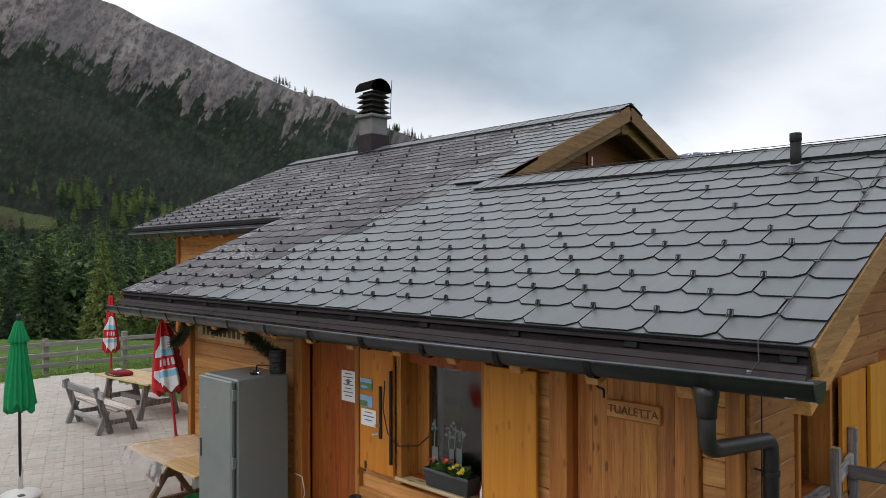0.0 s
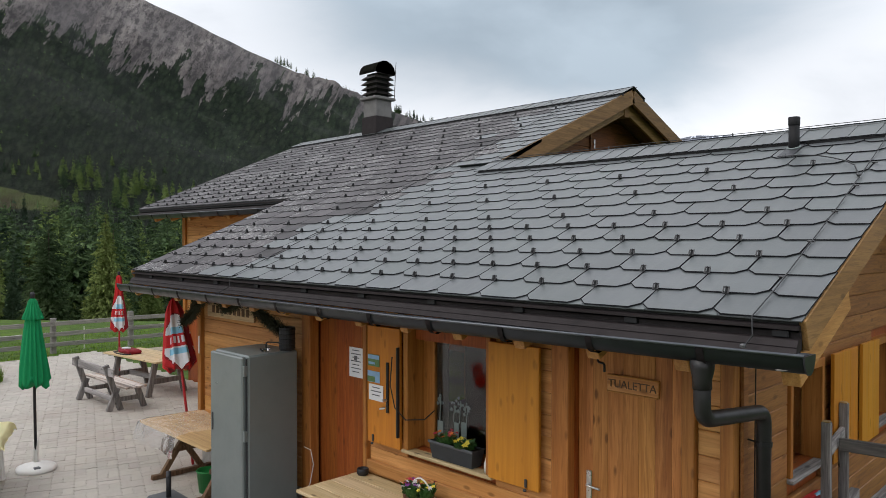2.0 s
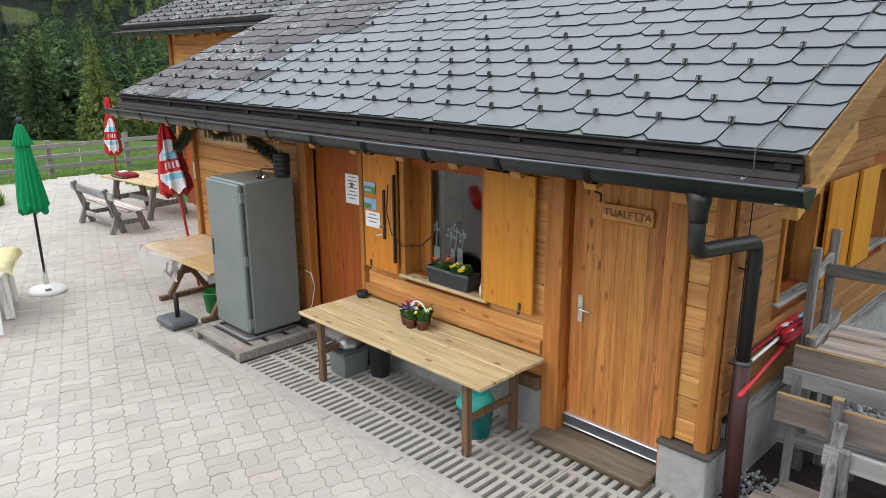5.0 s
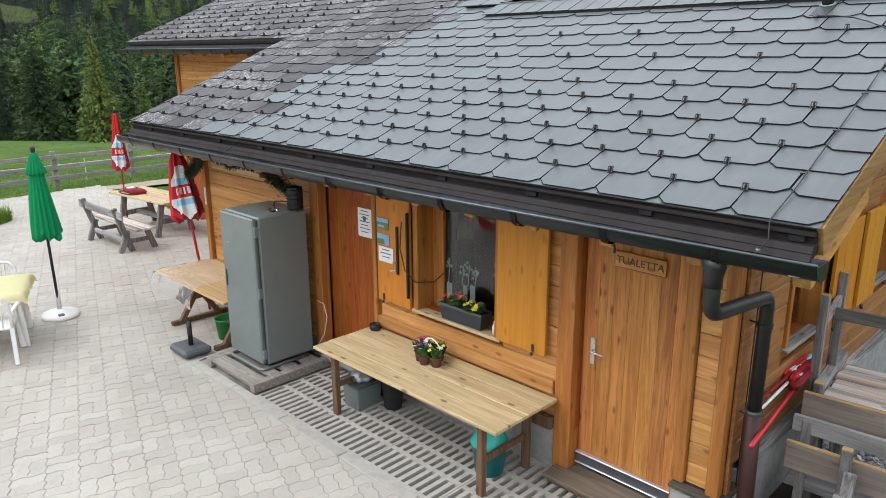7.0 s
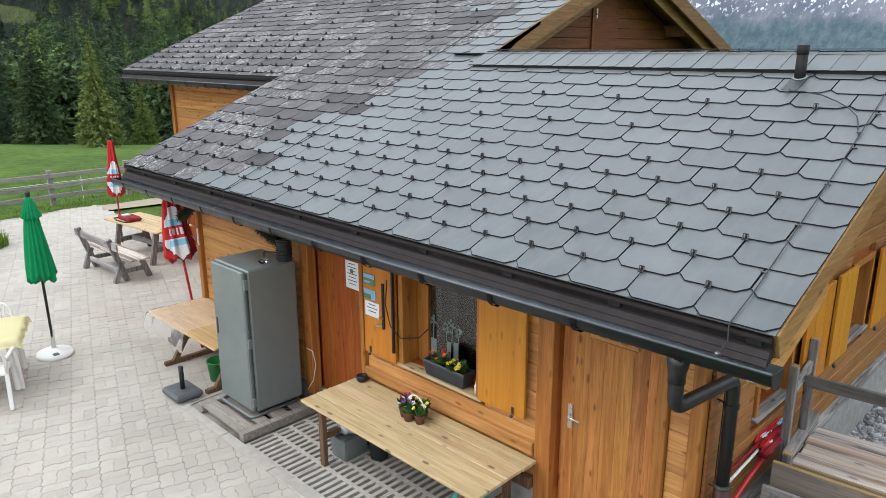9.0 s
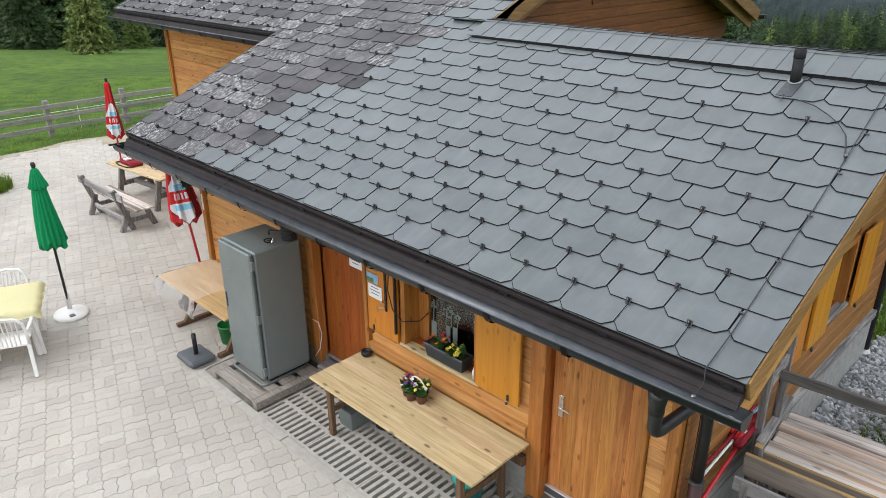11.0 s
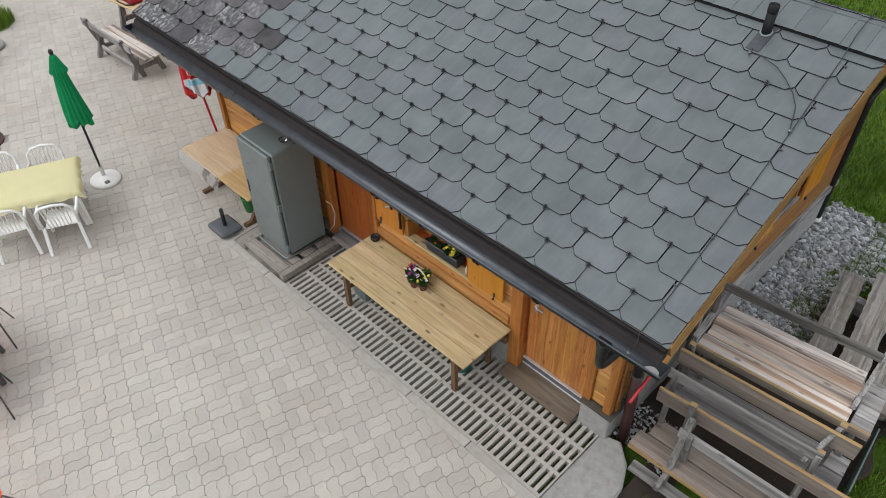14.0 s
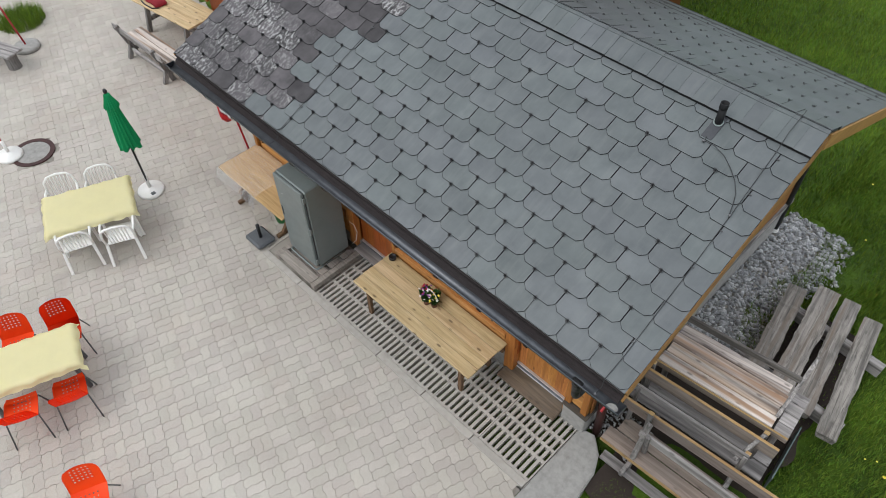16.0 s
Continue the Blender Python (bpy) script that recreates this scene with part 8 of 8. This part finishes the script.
def slate_field():
    rnd = random.Random(11)
    shared = {}
    for kind, mtl, count in (("new", SLATE, 3), ("old", OLD_SLATE, 5)):
        shared[kind] = []
        for _ in range(count):
            vs, fs = slate_geo(slate_outline(rnd, kind == "old"))
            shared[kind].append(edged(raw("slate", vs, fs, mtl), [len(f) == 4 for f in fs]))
    ang = pose(0, 0, 0, TILT_X)
    jv, jf = {"new": [], "old": []}, {"new": [], "old": []}
    for k in range(31):
        v = k * SE
        y = EAVE_Y + v / RUN
        if y > Y_MAIN - 0.1:
            break
        off = -1.766 + SW / 2 - (SW / 2) * (k % 2)
        i = -2
        while True:
            x = off - i * SW
            i += 1
            xr = X_RIGHT if y < Y_RIDGE - 0.25 else X_GABLE
            xl = X_LEFT if y < Y_UPPER - 0.05 else X_MAIN
            if x < xl - SW / 2:
                break
            a, b = max(x - SW / 2 + 0.002, xl), min(x + SW / 2 - 0.002, xr)
            if b - a < 0.06:
                continue
            grow = xr - b if 0 < xr - b < 0.12 else 0.0
            edge = -7.68 if v < 1.85 else (-7.25 if v < 4.3 else -6.9 - 0.4 * (v - 4.3))
            old = x < edge + (0.23 * rnd.choice((-1, 0, 0, 1)) if v > 0.4 else 0) and not (rnd.random() < 0.05 and x > edge - 0.8)
            if v > 5.2 and x > -9 and rnd.random() < 0.25:
                old = False
            kind = "old" if old else "new"
            whole = b - a > SW - 0.03 and not grow
            fit = lambda p: min(b - x, max(a - x, p)) + (grow if p > 0.1 else 0.0)
            if y < Y_UPPER - 0.1 or (x > X_GABLE and y < Y_RIDGE):
                if whole:
                    ob = new("slate", rnd.choice(shared[kind]))
                else:
                    pts = slate_outline(rnd, old)
                    vs, fs = slate_geo([(fit(p), q) for p, q in pts])
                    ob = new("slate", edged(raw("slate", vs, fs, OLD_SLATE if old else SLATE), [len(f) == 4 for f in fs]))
                ob.parent = roof_low
                ob.matrix_basis = Matrix.Translation(to_roof((0, 0, 0), x, v + rnd.uniform(-0.003, 0.003) * (3 if old else 1))) @ ang @ pose(0, 0, 0, rnd.uniform(-0.25, 0.25), rnd.uniform(-0.2, 0.2), rnd.uniform(-0.4, 0.4) * (3 if old else 1))
            else:
                pts = slate_outline(rnd, old)
                vs, fs = slate_geo([(fit(p), q) for p, q in pts])
                o = len(jv[kind])
                dv = rnd.uniform(-0.006, 0.006)
                jv[kind] += [to_roof(p, x, v + dv) for p in vs]
                jf[kind] += [tuple(o + q for q in f) for f in fs]
    for kind, mtl in (("new", SLATE_J), ("old", OLD_SLATE_J)):
        if jv[kind]:
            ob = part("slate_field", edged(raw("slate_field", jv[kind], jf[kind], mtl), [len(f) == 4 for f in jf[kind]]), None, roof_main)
            tagged(ob, "", "", "", "stuff")
    # far slopes
    for parent, ridge, x0, x1, run in ((roof_low, Y_RIDGE, X_GABLE - 0.65, X_RIGHT, 3.5), (roof_main, Y_MAIN, X_MAIN, X_GABLE, 4.9)):
        vs_all, fs_all = [], []
        steps = int(run * RUN / SE)
        for k in range(steps):
            v = (ridge - run - EAVE_Y) * RUN + k * SE
            x = x1 - SW / 2 * ((k + 1) % 2)
            while x > x0:
                pts = slate_outline(rnd, False)
                vs, fs = slate_geo([(min(x1 - x, max(x0 - x, p)), q) for p, q in pts])
                o = len(vs_all)
                w = [to_roof(p, x, v) for p in vs]
                ease = PITCH - BACK_PITCH if parent is roof_main else 0.0
                vs_all += [(a, 2 * ridge - b, c + (ridge - b) * ease) for a, b, c in w]
                fs_all += [tuple(o + q for q in f[::-1]) for f in fs]
                x -= SW
        ob = part("slate_field_rear", raw("slate_field_rear", vs_all, fs_all, SLATE_J), None, parent)
        tagged(ob, "", "", "", "stuff")


def starter_course():
    """Straight-edged slates under the first course at the eaves."""
    for parent, x0, x1, y in ((roof_low, X_LEFT, X_RIGHT, EAVE_Y), (roof_main, X_MAIN, X_LEFT, Y_UPPER)):
        x = x1
        while x > x0 + 0.02:
            a = max(x0, x - SW)
            old = x < -7.7
            pts = [(0.0, 0.30), (0.0, 0.0), (x - a - 0.004, 0.0), (x - a - 0.004, 0.30)]
            v0 = (y - EAVE_Y) * RUN - 0.004
            vs = [to_roof((p, q, 0.008), a, v0) for p, q in pts] + [to_roof((p, q, 0.001), a, v0) for p, q in pts]
            fs = [(3, 2, 1, 0)] + [(i, (i + 1) % 4, 4 + (i + 1) % 4, 4 + i) for i in range(4)]
            part("starter_slate", raw("starter_slate", vs, fs, OLD_SLATE if old else SLATE), None, parent)
            x -= SW


def hook_mesh():
    """A cast snow stop: an upright two-slot face, a black plate that darkens its slots, and a foot."""
    bm = bmesh.new()
    lean = lambda z: -0.024 + 1.05 * z
    for x in (-0.019, 0.0, 0.019):
        beam((x, lean(0.0), 0.0), (x, lean(0.036), 0.036), 0.0075, 0.008, 0, bm, (1, 0, 0))
    for z in (0.002, 0.035):
        beam((-0.0225, lean(z), z), (0.0225, lean(z), z), 0.008, 0.008, 0, bm)
    n_grey = len(bm.faces)
    # black plate added behind the bars as the darkness in the slots
    beam((0, lean(0.0) + 0.010, 0.0), (0, lean(0.033) + 0.010, 0.033), 0.036, 0.005, 0, bm, (1, 0, 0))
    beam((0, -0.012, 0.004), (0, 0.024, 0.004), 0.020, 0.006, 0, bm)
    bm.faces.ensure_lookup_table()
    for f in bm.faces[n_grey:]:
        f.material_index = 1
    mesh = bpy.data.meshes.new("snow_hook")
    bm.to_mesh(mesh)
    bm.free()
    mesh.materials.append(STEEL)
    mesh.materials.append(DARK)
    return mesh


def snow_hooks():
    mesh, dark = hook_mesh(), None
    dark = mesh.copy()
    dark.materials.clear()
    dark.materials.append(DARK)
    dark.materials.append(DARK)
    ang = pose(0, 0, 0, TILT_X)
    src = [tuple(v.co) for v in mesh.vertices]
    src_f = [tuple(p.vertices) for p in mesh.polygons]
    vs, fs = [], []
    for k in range(29):
        v = (k + 1) * SE
        y = EAVE_Y + v / RUN
        i = 0
        while True:
            x = -1.766 - (SW / 2) * (k % 2) - i * SW
            i += 1
            xl = X_LEFT if y < Y_UPPER else X_MAIN
            if x < xl + 0.1:
                break
            if y > Y_RIDGE - 0.35 and x > X_GABLE - 0.1:
                continue
            low = y < Y_UPPER + 0.2
            kk = k if x > -10.3 else k - 11
            if kk > 9 and x > -7.3:
                continue
            if kk > 4 and not (kk % 2 == 1 and (i + kk // 2) % 2 == 1):
                continue
            m = Matrix.Translation(to_roof((0, 0, 0.022), x, v - 0.008)) @ ang @ Matrix.Scale(0.86, 4)
            if low:
                ob = new("snow_hook", mesh if x > -7.7 else dark)
                ob.parent = roof_low
                ob.matrix_basis = m
            else:
                o = len(vs)
                vs += [tuple(m @ Vector(p)) for p in src]
                fs += [tuple(o + q for q in f) for f in src_f]
    tagged(part("snow_hooks", raw("snow_hooks", vs, fs, DARK), None, roof_main), "", "", "", "stuff")
    vs, fs = [], []
    for k in range(12):
        v = (Y_RIDGE - 3.5 - EAVE_Y) * RUN + (k + 1) * SE
        x = X_RIGHT - SW / 2 * ((k + 1) % 2) - SW / 2
        while x > X_GABLE:
            m = Matrix.Translation(to_roof((0, 0, 0.018), x, v - 0.008)) @ ang @ Matrix.Scale(0.6, 4)
            o = len(vs)
            vs += [(q.x, 2 * Y_RIDGE - q.y, q.z) for q in (m @ Vector(p) for p in src)]
            fs += [tuple(o + q for q in f[::-1]) for f in src_f]
            x -= SW
    tagged(part("snow_hooks", raw("snow_hooks", vs, fs, GREY_TUBE), None, roof_low), "", "", "", "stuff")


def ridge_tiles(parent, x0, x1, ridge, mtl, w=0.217):
    meshes = []
    for sgn in (1, -1):
        pts = [(-w / 2 - 0.012, -0.41), (w / 2 - 0.002, -0.41), (w / 2 - 0.002, 0.012), (-w / 2 - 0.012, 0.012)]
        top = [(a, b, 0.050 + (0.005 if a > 0 else 0.0)) for a, b in pts]
        bot = [(a, b, c - 0.008) for a, b, c in top]
        g = top + bot
        verts = [(a, sgn * b / RUN, roof_z(ridge) + (b / RUN) * PITCH + c) for a, b, c in g]
        faces = [(3, 2, 1, 0), (4, 5, 6, 7)] + [(i, (i + 1) % 4, 4 + (i + 1) % 4, 4 + i) for i in range(4)]
        meshes.append(edged(raw("ridge_tile", verts, faces, mtl), [k > 1 for k in range(6)]))
    x = x1 - w / 2
    rnd = random.Random(5)
    while x > x0:
        for me in meshes:
            ob = new("ridge_tile", me)
            ob.parent = parent
            ob.matrix_basis = pose(x, ridge, rnd.uniform(-0.0015, 0.0015), 0, rnd.uniform(-0.12, 0.12), 0)
        x -= w
    # black strips added under the tile edges stand in for the shadow gap
    under = bmesh.new()
    for sgn in (1, -1):
        ya, yb = sorted((ridge - sgn * 0.372, ridge - sgn * 0.335))
        box(x0, x1, ya, yb, roof_z(ridge - 0.372), roof_z(ridge - 0.372) + 0.041, 0, under)
    part("ridge_batten", under, PIPE_GAP_BLACK, parent)


slate_field()
starter_course()
snow_hooks()
ridge_tiles(roof_low, -6.40, X_RIGHT, Y_RIDGE, SLATE)
ridge_tiles(roof_main, X_MAIN, X_GABLE + 0.03, Y_MAIN, SLATE)
wire = [(x, Y_RIDGE - 0.02, roof_z(Y_RIDGE) + 0.072) for x in np.linspace(-6.4, -1.3, 12)]
part("ridge_wire", tube(wire, 0.0035, 5), WIRE, roof_low)
for xx in (-6.1, -4.6, -3.1, -1.6):
    part("wire_holder", tube([(xx, Y_RIDGE - 0.02, roof_z(Y_RIDGE) + 0.02), (xx, Y_RIDGE - 0.02, roof_z(Y_RIDGE) + 0.085)], 0.007, 6), STEEL, roof_low)

# ---- pieces: paving ----
PV, PV_TURN = 0.2685, -18.4
PAVE_AT = (-6.924, 1.724)
PAVE_X0, PAVE_X1, PAVE_Y0 = -20.8, -1.95, -9.0


def paved(x, y):
    if not (PAVE_X0 + 0.35 * math.sin(y * 0.7) < x < PAVE_X1 and PAVE_Y0 < y < 7.1):
        return False
    if y > 3.39:
        return x < -9.74 or (y < 4.60 and x < -7.95) or y < 3.45
    if math.hypot(x + 13.35, y - 1.66) < 0.42:
        return False
    return True


def pavement():
    bm = bmesh.new()
    for x0, x1, y0, y1 in ((PAVE_X0 - 0.3, PAVE_X1, PAVE_Y0, 3.30), (PAVE_X0 - 0.3, -9.77, 3.30, 7.15), (-9.77, -7.95, 3.30, 4.6)):
        nx, ny = 12, 12
        g = [[bm.verts.new((x0 + (x1 - x0) * i / nx, y0 + (y1 - y0) * j / ny, yard_z(0, y0 + (y1 - y0) * j / ny) - 0.009)) for i in range(nx + 1)] for j in range(ny + 1)]
        for j in range(ny):
            for i in range(nx):
                bm.faces.new((g[j][i], g[j][i + 1], g[j + 1][i + 1], g[j + 1][i]))
    bed = part("pavement", bm, SAND)
    tagged(bed, "yard of pale wavy concrete pavers laid in pairs", "pavement", "", "structure")
    rnd = random.Random(21)
    c, s = math.cos(radians(PV_TURN)), math.sin(radians(PV_TURN))
    jv, jf = [], []
    n = 110
    amp = 0.0105
    gap = 0.0009

    def warp(u, v):
        bend = lambda a: math.sin(a) + 0.10 * math.sin(3 * a)
        return u + amp * bend(2 * math.tau * v / PV + 0.7), v + amp * bend(2 * math.tau * u / PV + 0.7)

    for i in range(-n, n):
        for j in range(-n, n):
            u0, v0 = i * PV, j * PV
            mx, my = PAVE_AT[0] + (u0 * c - v0 * s), PAVE_AT[1] + (u0 * s + v0 * c)
            if not (PAVE_X0 - 1 < mx < PAVE_X1 + 1 and PAVE_Y0 - 1 < my < 8):
                continue
            for h in (0, 1):
                if (i + j) % 2:
                    a0, a1, b0, b1 = u0, u0 + PV, v0 + h * PV / 2, v0 + (h + 1) * PV / 2
                else:
                    a0, a1, b0, b1 = u0 + h * PV / 2, u0 + (h + 1) * PV / 2, v0, v0 + PV
                cu, cv = (a0 + a1) / 2, (b0 + b1) / 2
                px, py = PAVE_AT[0] + cu * c - cv * s, PAVE_AT[1] + cu * s + cv * c
                if not paved(px, py):
                    continue
                na, nb = (12, 6) if a1 - a0 > b1 - b0 else (6, 12)
                a0, a1, b0, b1 = a0 + gap, a1 - gap, b0 + gap, b1 - gap
                ring = [(a0 + (a1 - a0) * k / na, b0) for k in range(na)] + [(a1, b0 + (b1 - b0) * k / nb) for k in range(nb)]
                ring += [(a1 - (a1 - a0) * k / na, b1) for k in range(na)] + [(a0, b1 - (b1 - b0) * k / nb) for k in range(nb)]
                dz, tx, ty = rnd.uniform(-0.0022, 0.0022), rnd.uniform(-0.008, 0.008), rnd.uniform(-0.008, 0.008)
                vs = []
                for inset, drop in ((0.975, 0.0), (1.0, 0.008)):
                    for a, b in ring:
                        wu, wv = warp(cu + (a - cu) * inset, cv + (b - cv) * inset)
                        x, y = PAVE_AT[0] + wu * c - wv * s, PAVE_AT[1] + wu * s + wv * c
                        if x > -7.95:
                            y = min(y, 3.331 + 0.002 * (inset < 1))
                        vs.append((x, y, yard_z(x, y) + dz - drop + tx * (a - cu) + ty * (b - cv)))
                m = len(ring)
                fs = [tuple(range(m))]
                for q in (0,):
                    fs += [(q + k, q + m + k, q + m + (k + 1) % m, q + (k + 1) % m) for k in range(m)]
                if -6.6 < px < -4.1 and 0.0 < py < 3.3 and (px + 6.6) * 3.3 + (3.3 - py) * 2.5 > 4.5:
                    part("paver", raw("paver", vs, fs, PAVER), None, bed)
                else:
                    o = len(jv)
                    jv.extend(vs)
                    jf.extend(tuple(o + k for k in f) for f in fs)
    tagged(part("paver_field", raw("paver_field", jv, jf, PAVER_J), None, bed), "", "", "", "stuff")


pavement()
